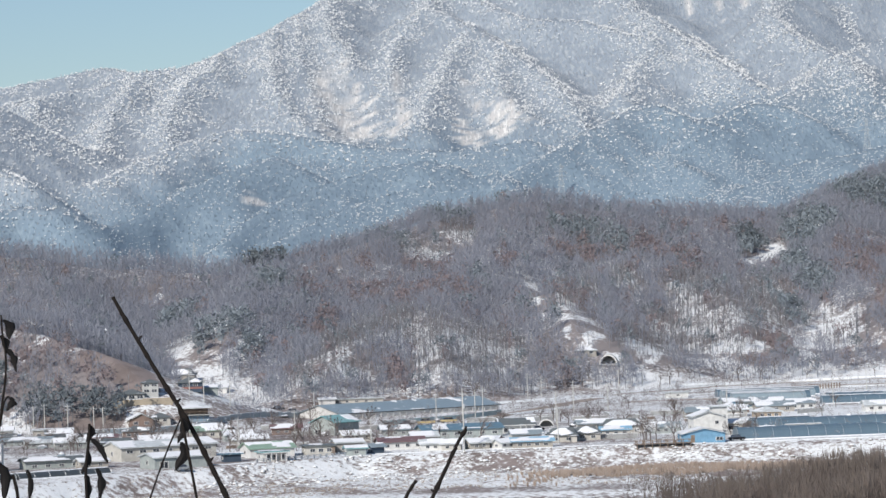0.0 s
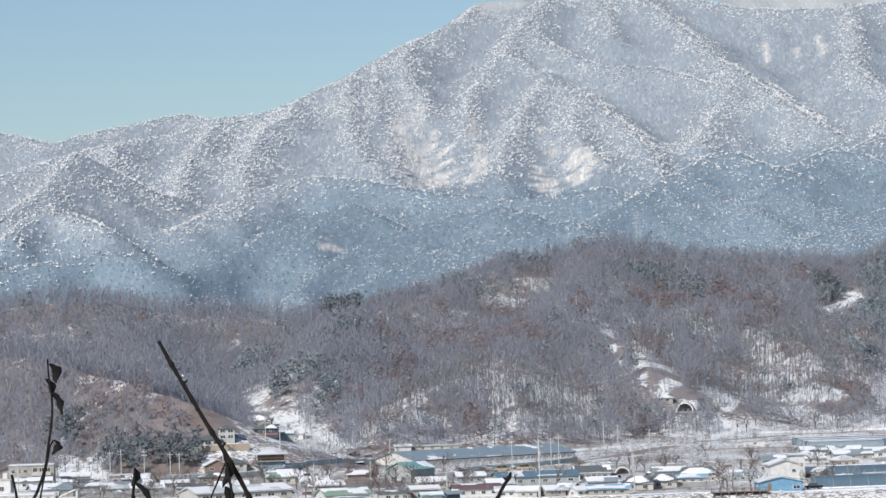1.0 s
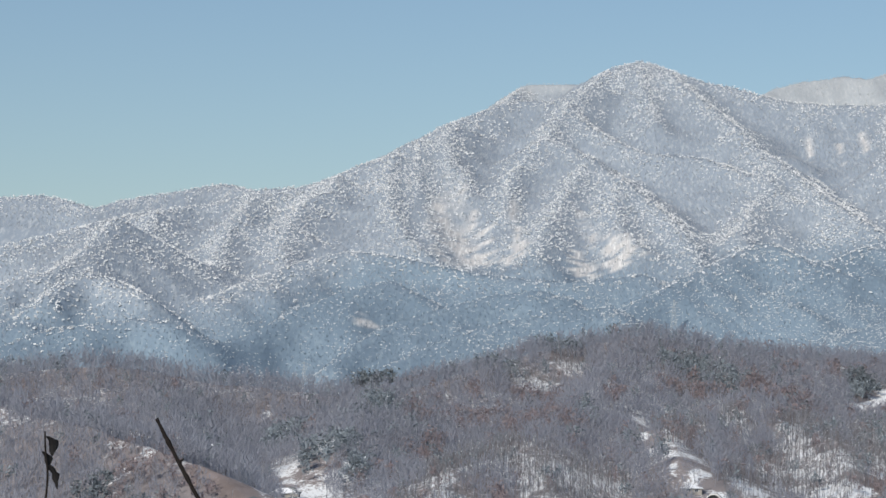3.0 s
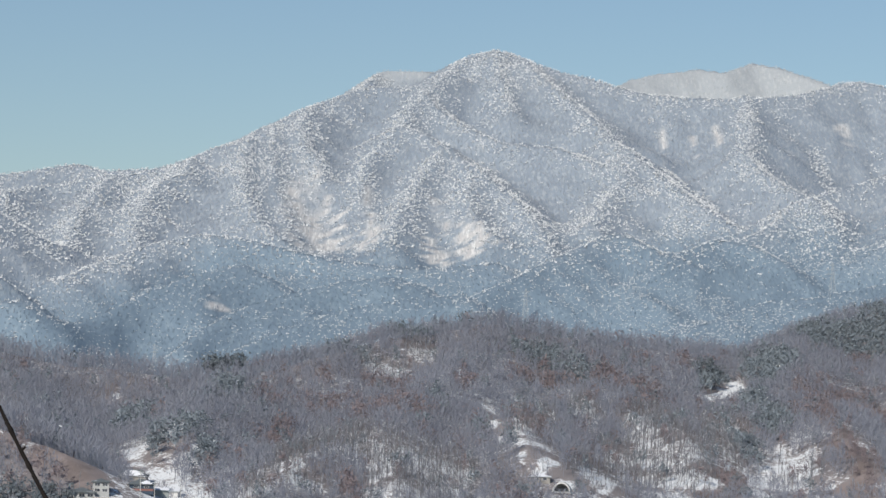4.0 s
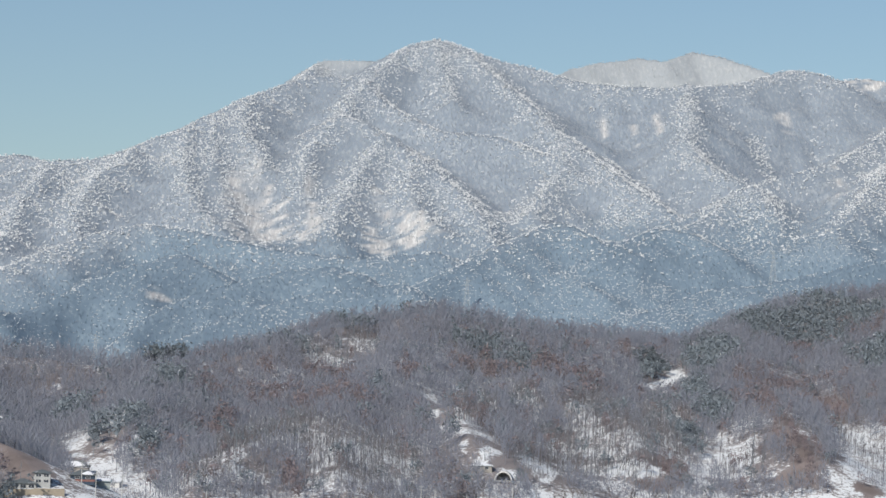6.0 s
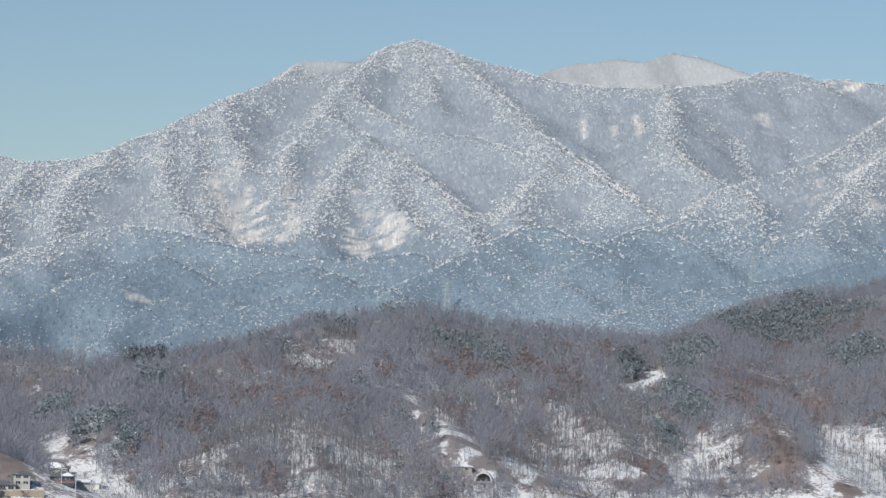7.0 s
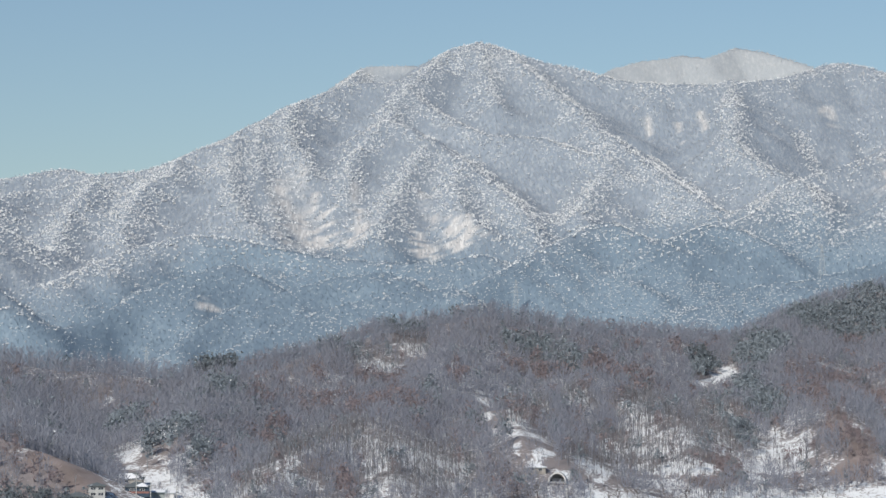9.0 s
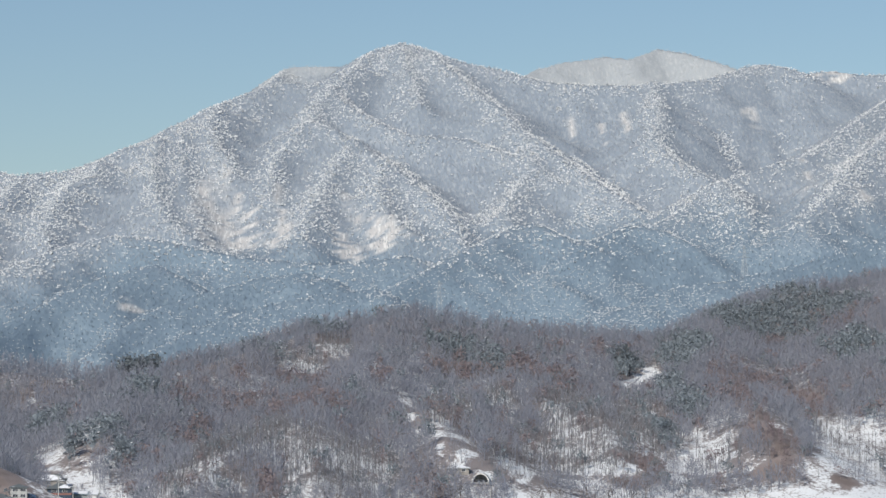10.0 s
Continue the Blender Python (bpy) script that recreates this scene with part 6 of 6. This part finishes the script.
homes = [(o.location.x, o.location.y) for o in bpy.data.objects if o.parent is None and o.type == "EMPTY" and 740 < o.location.y < 1000]
for k in range(400):
    sy = rng_edge.uniform(785, 935)
    sx = rng_edge.uniform(-0.165 * sy, 0.09 * sy)
    if sy > float(bank_line(sx)) + 8 and min((sx - a) ** 2 + (sy - b) ** 2 for a, b in homes) > 40 and len(spots) < 90:
        spots.append((sx, sy, rng_edge.choice((1, 1, 2))))
for k in range(70):
    ex = -150 + 4.6 * k + rng_edge.uniform(-2, 2)
    for ey in np.arange(1050.0, 1420.0, 4.0):
        if float(hill_height(np.array([ex]), np.array([ey]))[0][0]) > float(land_height(ex, ey)) - 1.5:
            if float(in_patch(np.array([ex]), np.array([ey]), VILLAGE_GROUND + SNOW_PATCHES)[0]) < 0.1:
                if rng_edge.random() < 0.6:
                    spots.append((ex, ey + rng_edge.uniform(-6, 26), rng_edge.choice((1, 1, 2))))
            break
base_trees = (tree_a, tree_b, tree_c)
placed = set()
for k, (sx, sy, which) in enumerate(spots):
    m = pose(sx, sy, float(land_height(sx, sy)) - 0.1, 0, 0, 47 * k)
    if which not in placed:
        base_trees[which].matrix_basis = m
        placed.add(which)
    else:
        copy_thing(base_trees[which], m)


# ---- undergrowth on the bank, the reeds and the near willows ----
def tuft(seed, blades=16, wide=0.5):
    rng = np.random.default_rng(seed)
    p, f = [], []
    for k in range(blades):
        a, r = rng.uniform(0, 6.28), rng.uniform(0, wide)
        x, y = 0.4 * r * math.cos(a), 0.4 * r * math.sin(a)
        sliver(p, f, (x, y, 0), (x + r * math.cos(a), y + r * math.sin(a), rng.uniform(0.5, 1.0)), 0.07, rng)
    return np.array(p), np.array(f)


def boulder(seed):
    rng = np.random.default_rng(seed)
    p = [(0, 0, 1.0)]
    for z, r, n in ((0.7, 0.6, 6), (0.15, 1.0, 6), (-0.4, 0.9, 6)):
        p += [(r * rng.uniform(0.7, 1.2) * math.cos(6.283 * k / n), r * rng.uniform(0.7, 1.2) * math.sin(6.283 * k / n), z * rng.uniform(0.8, 1.2)) for k in range(n)]
    f = [(0, 1 + k, 1 + (k + 1) % 6) for k in range(6)]
    for s in (1, 7):
        for k in range(6):
            f += [(s + k, s + 6 + k, s + 6 + (k + 1) % 6), (s + k, s + 6 + (k + 1) % 6, s + (k + 1) % 6)]
    return np.array(p), np.array(f)


def tuft_material(name, a, b, low, high):
    p = Paint(name, 0.9)
    return p.done(p.mix(p.step(p.sum(p.noise(3.0), p.sum(p.island(), 0.3, "MULTIPLY")), low, high), p.mix(p.island(), a, b), SNOW))


MAT_DRY = tuft_material("dry_bank_grass", (0.27, 0.225, 0.19), (0.43, 0.365, 0.31), 0.70, 0.85)
MAT_REED = tuft_material("pale_reeds", (0.34, 0.27, 0.225), (0.46, 0.385, 0.33), 0.95, 1.1)
MAT_WILLOW = bare_tree_material("brown_willow_twigs", (0.24, 0.205, 0.18), (0.175, 0.145, 0.13), -0.3)
MAT_SCRUB = bare_tree_material("dark_scrub", (0.22, 0.195, 0.195), (0.28, 0.25, 0.25), 0.05)


def rock_material():
    p = Paint("snow_capped_bank_stone", 0.9)
    c = p.mix(p.noise(0.7), (0.13, 0.12, 0.115), (0.27, 0.25, 0.235))
    return p.done(snowy(p, c, 0.15, 0.6, 1.1), p.noise(0.2), 0.05)


MAT_STONE = rock_material()


def bank_cover():
    x, y, rng = sown(-180, 190, 600, 800, 1.35, 301)
    d = bank_line(x) - y
    keep = (d > 1) & (d < 75) & (np.abs(x) < 0.17 * y + 12)
    x, y, d = x[keep], y[keep], d[keep]
    z = land_height(x, y)
    n = rng.uniform(0, 1, len(x))
    stone = (d < 40) & (x > -70) & (n < (0.24 + 0.25 * value_noise(x, y, 9, 309)) * (1 - 0.6 * ramp(d, 18, 30)))
    grass = ~stone & (n < np.clip(0.22 + 0.5 * value_noise(x, y * 2.5, 14, 305) + 0.15 * ramp(d, 14, 30), 0.05, 0.7))
    stuff("bank_stones", planted([boulder(400 + k) for k in range(6)], x[stone], y[stone], z[stone], rng.uniform(0.12, 0.5, stone.sum()), rng.uniform(0.8, 2.0, stone.sum()), 71), MAT_STONE, "rough stones under snow on the river bank", "stones")
    stuff("bank_grass", planted([tuft(410 + k) for k in range(6)], x[grass], y[grass], z[grass], rng.uniform(0.25, 0.6, grass.sum()), rng.uniform(1.2, 2.4, grass.sum()), 72), MAT_DRY, "tufts of dry grass poking through the snow", "grass")
    x, y, rng = sown(-20, 130, 690, 745, 1.1, 303)
    k = rng.uniform(0, 1, len(x)) < ramp(value_noise(x, y * 1.5, 26, 311), 0.0, 0.4) * ramp(x, 0, 25)
    stuff("reeds", planted([tuft(420 + j, 22, 0.3) for j in range(5)], x[k], y[k], land_height(x[k], y[k]), rng.uniform(0.9, 1.7, k.sum()), rng.uniform(0.7, 1.0, k.sum()), 73), MAT_REED, "pale tan reeds along the river flat", "reeds")


def willows():
    x, y, rng = sown(28, 150, 560, 640, 1.9, 305)
    k = rng.uniform(0, 1, len(x)) < ramp(x + 0.35 * (y - 600) + 7 * value_noise(x, y, 12, 313), 36, 52)
    x, y = x[k], y[k]
    tall = rng.uniform(6.0, 8.5, len(x)) + 2.8 * ramp(x, 45, 80) + 1.2 * value_noise(x, y, 14, 315)
    stuff("willow_scrub", planted([bare_tree(430 + j, 48, 0.22, 0.1, 0.007) for j in range(6)], x, y, land_height(x, y), tall, np.full(len(x), 1.0), 74), MAT_WILLOW, "thick brown leafless willow scrub by the river", "scrub")


def village_scrub():
    x, y, rng = sown(-175, 180, 780, 1240, 3.2, 307)
    h, _ = hill_height(x, y)
    d = bank_line(x) - y
    n = rng.uniform(0, 1, len(x))
    want = np.clip(0.10 + 0.22 * (x < -25) * (y < 940) + 0.5 * ramp(rolling(x, y * 0.5, 34, 317), 0.15, 0.6) + 0.85 * in_patch(x, y, SCRUB_PATCHES), 0, 0.95)
    ledge = in_patch(x, y, VALLEY_FIELDS) * (value_noise(x * 0.25, y, 8, 319) > 0.1)
    k = (d < -4) & (np.abs(x) < 0.18 * y) & (((h < 4) & (n < want)) | (n < 0.75 * ledge))
    tall = rng.uniform(1.0, 3.8, k.sum()) * (1 - 0.5 * (ledge[k] > 0))
    stuff("village_scrub", planted([bare_tree(440 + j, 24, 0.4, 0.05, 0.015) for j in range(5)], x[k], y[k], land_height(x[k], y[k]), tall, rng.uniform(0.8, 1.3, k.sum()), 75), MAT_SCRUB, "dark leafless scrub between the village plots", "scrub")


bank_cover()
willows()
village_scrub()
yard_clutter()


def river():
    p = Paint("river_water", 0.06)
    m = p.done(p.mix(p.noise(6), (0.05, 0.07, 0.09), (0.09, 0.11, 0.13)), p.noise(1.2), 0.02)
    xs = np.linspace(-400, 400, 81)
    rows = []
    for x in xs:
        far = float(bank_line(x)) - 92 + 3 * math.sin(x * 0.08)
        rows += [(x, far - 60, -6.0), (x, far - 30, -6.0), (x, far, -6.0)]
    me = raw_mesh("river", np.array(rows), grid_faces(len(xs), 3), [m], smooth=True)
    tagged(new("river", me), "dark narrow river below the snowy bank", "river", kind="structure")


river()


# ---- lattice pylons on the foothills ----
def pylon(x, y, tall, turn, label):
    z = float(mountain_height(np.array([x]), np.array([y]))[0][0])
    t = thing("pylon", x, y, turn, label, "pylon", "power pylons", z)
    legs = []
    for sx, sy in ((-1, -1), (1, -1), (1, 1), (-1, 1)):
        bm = bmesh.new()
        rod(bm, (sx * tall * 0.09, sy * tall * 0.09, -2), (sx * tall * 0.015, sy * tall * 0.015, tall), 0.26, 0.16, 4)
        part("leg", bm, PYLON_STEEL, t)
    n = 8
    for k in range(n):
        z0, z1 = tall * k / n, tall * (k + 1) / n
        w0, w1 = tall * (0.09 - 0.075 * k / n), tall * (0.09 - 0.075 * (k + 1) / n)
        bm = bmesh.new()
        for s in (-1, 1):
            rod(bm, (-w0, s * w0, z0), (w1, s * w1, z1), 0.10, sides=3)
            rod(bm, (w0, s * w0, z0), (-w1, s * w1, z1), 0.10, sides=3)
            rod(bm, (s * w0, -w0, z0), (s * w1, w1, z1), 0.10, sides=3)
        part("bracing", bm, PYLON_STEEL, t)
    for k, (zz, ln) in enumerate(((0.66, 0.17), (0.79, 0.15), (0.92, 0.12))):
        bm = bmesh.new()
        rod(bm, (-tall * ln, 0, tall * zz), (tall * ln, 0, tall * zz), 0.18, sides=4)
        rod(bm, (-tall * ln, 0, tall * zz), (0, 0, tall * (zz + 0.05)), 0.10, sides=3)
        rod(bm, (tall * ln, 0, tall * zz), (0, 0, tall * (zz + 0.05)), 0.10, sides=3)
        part("crossarm", bm, PYLON_STEEL, t)


# Steel tone brought close to the slope behind, standing for distance haze.
PYLON_STEEL = plain("hazy_pylon_steel", (0.36, 0.40, 0.44), (0.44, 0.48, 0.51), 3.0, 0.7)
PYLONS = ((73, 2960, 38), (365, 2850, 34), (-262, 2620, 22))
for px, py, ph in PYLONS:
    pylon(px, py, ph, 15, "pale lattice power pylon standing on the wooded foothill")


# ---- dry shrubs close to the camera ----
def shoot_material():
    p = Paint("shade_black_twig_bark", 0.9)
    # Near-black bark: the shade on the shrubs is put into its colour.
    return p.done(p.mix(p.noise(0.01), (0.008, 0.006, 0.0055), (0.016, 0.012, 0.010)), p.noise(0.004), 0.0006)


def withered_leaf_material():
    p = Paint("withered_leaf", 0.75)
    # Leaf colour darkened likewise, for leaves hanging in shade.
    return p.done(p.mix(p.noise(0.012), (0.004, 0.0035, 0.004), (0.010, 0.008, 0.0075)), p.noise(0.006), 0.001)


TWIG, LEAF = shoot_material(), withered_leaf_material()


def tube(points, r0, r1, knots, rng):
    """A shoot through the given points, tapering, with small swellings."""
    bm = bmesh.new()
    pts = [Vector(p) for p in points]
    fine = []
    for k in range(len(pts) - 1):
        a, b, c, d = pts[max(k - 1, 0)], pts[k], pts[k + 1], pts[min(k + 2, len(pts) - 1)]
        for j in range(6):
            s = j / 6
            fine.append(0.5 * ((2 * b) + (c - a) * s + (2 * a - 5 * b + 4 * c - d) * s * s + (3 * b - a - 3 * c + d) * s ** 3))
    fine.append(pts[-1])
    rings = []
    total, run = sum((b - a).length for a, b in zip(fine, fine[1:])), 0.0
    for k, p in enumerate(fine):
        d = (fine[min(k + 1, len(fine) - 1)] - fine[max(k - 1, 0)]).normalized()
        u = d.cross(Vector((0.2, 1, 0.1))).normalized()
        w = d.cross(u)
        run += (p - fine[max(k - 1, 0)]).length
        r = r0 + (r1 - r0) * (1 - min(1.0, (total - run) / 0.32))
        if knots and k % 7 == 4:
            r *= 1.4
        r *= rng.uniform(0.9, 1.1)
        rings.append([bm.verts.new(p + (u * math.cos(6.283 * j / 8) + w * math.sin(6.283 * j / 8)) * r) for j in range(8)])
    for r, s in zip(rings, rings[1:]):
        for j in range(8):
            bm.faces.new((r[j], r[(j + 1) % 8], s[(j + 1) % 8], s[j]))
    bm.faces.new(rings[0])
    bm.faces.new(rings[-1][::-1])
    bmesh.ops.recalc_face_normals(bm, faces=bm.faces[:])
    return bm


def withered_leaf(a, b, wide, rng):
    """A curled dead leaf hanging from a to b."""
    bm = bmesh.new()
    a, b = Vector(a), Vector(b)
    d = b - a
    side = d.cross(Vector((0, 1, 0))).normalized()
    out = side.cross(d.normalized())
    rows = []
    curl = rng.uniform(1.2, 2.2)
    for k in range(9):
        s = k / 8
        half = wide * (math.sin(math.pi * min(1.0, 0.06 + s * 0.97)) ** 0.8) * rng.uniform(0.55, 1.25) + 0.0008
        mid = a + d * s + side * wide * 0.5 * math.sin(4.5 * s) + out * wide * 0.6 * math.sin(3 * s)
        rows.append([mid + (side * math.sin(curl * q) * half / 1.2 + out * (1 - math.cos(curl * q)) * half * 0.7) for q in (-1, -0.5, 0, 0.5, 1)])
    for lift in (0, 1):
        vs = [[bm.verts.new(p + out * 0.0007 * lift) for p in r] for r in rows]
        for r, s in zip(vs, vs[1:]):
            for j in range(4):
                bm.faces.new((r[j], r[j + 1], s[j + 1], s[j]))
    bmesh.ops.recalc_face_normals(bm, faces=bm.faces[:])
    return bm


def shrub(x, y, label, shoots, leaves):
    """A leafless shrub: shoots (radius at the foot, at the tip, points from tip to foot in x and z) and dead leaves (from, to, half width)."""
    rng = random.Random(int(-x * 100))
    t = thing("dry_shrub", x, y, 0, label, "shrub")
    g = t.location.z
    for r0, r1, depth, pts in shoots:
        line = [(px - x, depth - y, pz - g) for px, pz in pts]
        foot, end = line[-1], (rng.uniform(-0.03, 0.03), rng.uniform(-0.03, 0.03), -0.05)
        prior = line[-2]
        lean = max(-0.6, min(0.6, (foot[0] - prior[0]) / max(0.01, prior[2] - foot[2])))
        for k in range(1, 41):
            f = k / 40
            drop = (foot[2] - end[2]) * f
            px = foot[0] + lean * drop * (1 - f) ** 2
            line.append((px * (1 - f * f) + end[0] * f * f, foot[1] * (1 - f) + end[1] * f, foot[2] - drop))
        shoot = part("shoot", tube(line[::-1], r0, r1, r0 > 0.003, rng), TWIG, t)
        if r0 > 0.003:
            for k in range(len(pts) - 1):
                f = rng.uniform(0.2, 0.8)
                c = Vector(line[k]) * (1 - f) + Vector(line[k + 1]) * f
                bm = bmesh.new()
                side = Vector((1.0 if k % 2 else -1.0, 0, 0.9)).normalized()
                rod(bm, c, c + side * r1 * 3.2, r1 * 1.1, r1 * 0.35, 6)
                part("bud", bm, TWIG, shoot)
    for (ax, az), (bx, bz), wide, depth in leaves:
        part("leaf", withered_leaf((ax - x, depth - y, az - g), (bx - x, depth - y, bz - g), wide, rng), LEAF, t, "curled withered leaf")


shrub(-0.27, 3.52, "dark bare shrub shoot with withered leaves close by", [
    (0.0033, 0.0023, 3.5, [(-0.448, 40.013), (-0.430, 39.979), (-0.410, 39.943), (-0.390, 39.908), (-0.372, 39.878), (-0.355, 39.846), (-0.336, 39.806), (-0.317, 39.765)]),
    (0.0016, 0.0010, 3.49, [(-0.371, 39.867), (-0.393, 39.818), (-0.411, 39.771)]),
    (0.0022, 0.0016, 3.48, [(-0.372, 39.880), (-0.368, 39.862), (-0.366, 39.850)])],
    [((-0.368, 39.868), (-0.371, 39.838), 0.0065, 3.48), ((-0.370, 39.840), (-0.374, 39.806), 0.0080, 3.48)])
shrub(-0.56, 3.52, "dark straggling shrub with withered hanging leaves close by", [
    (0.0026, 0.0011, 3.5, [(-0.581, 39.996), (-0.580, 39.974), (-0.577, 39.947), (-0.578, 39.921), (-0.583, 39.890), (-0.587, 39.867), (-0.598, 39.837), (-0.616, 39.807), (-0.626, 39.790)]),
    (0.0026, 0.0018, 3.5, [(-0.480, 39.864), (-0.482, 39.840), (-0.486, 39.811), (-0.486, 39.774)]),
    (0.0030, 0.0016, 3.52, [(-0.631, 39.859), (-0.626, 39.834), (-0.622, 39.790)]),
    (0.0026, 0.0016, 3.51, [(-0.663, 39.842), (-0.643, 39.821), (-0.621, 39.790)]),
    (0.0030, 0.0020, 3.53, [(-0.578, 39.805), (-0.574, 39.790), (-0.571, 39.765)]),
    (0.0018, 0.0010, 3.5, [(-0.571, 39.890), (-0.575, 39.899), (-0.580, 39.893), (-0.583, 39.880)])],
    [((-0.579, 39.990), (-0.569, 39.968), 0.0062, 3.5), ((-0.584, 39.972), (-0.574, 39.950), 0.0050, 3.5), ((-0.577, 39.956), (-0.563, 39.929), 0.0046, 3.5),
     ((-0.571, 39.899), (-0.574, 39.882), 0.0050, 3.49), ((-0.480, 39.862), (-0.482, 39.842), 0.0048, 3.5), ((-0.480, 39.846), (-0.458, 39.818), 0.0040, 3.5), ((-0.483, 39.832), (-0.489, 39.804), 0.0048, 3.5),
     ((-0.473, 39.811), (-0.469, 39.768), 0.0052, 3.5), ((-0.487, 39.805), (-0.484, 39.766), 0.0042, 3.5), ((-0.600, 39.822), (-0.610, 39.780), 0.0085, 3.5), ((-0.590, 39.824), (-0.578, 39.778), 0.0080, 3.49),
     ((-0.622, 39.815), (-0.625, 39.775), 0.0065, 3.5), ((-0.640, 39.830), (-0.634, 39.780), 0.0045, 3.5), ((-0.556, 39.812), (-0.552, 39.775), 0.0040, 3.5), ((-0.662, 39.845), (-0.652, 39.790), 0.0045, 3.5)])
shrub(-0.16, 3.52, "thin dark shrub shoots close by", [
    (0.0034, 0.0020, 3.5, [(-0.036, 39.843), (-0.046, 39.827), (-0.059, 39.801), (-0.079, 39.761)]),
    (0.0030, 0.0020, 3.5, [(-0.096, 39.785), (-0.105, 39.772), (-0.112, 39.759)])],
    [((-0.035, 39.847), (-0.044, 39.829), 0.0026, 3.5)])
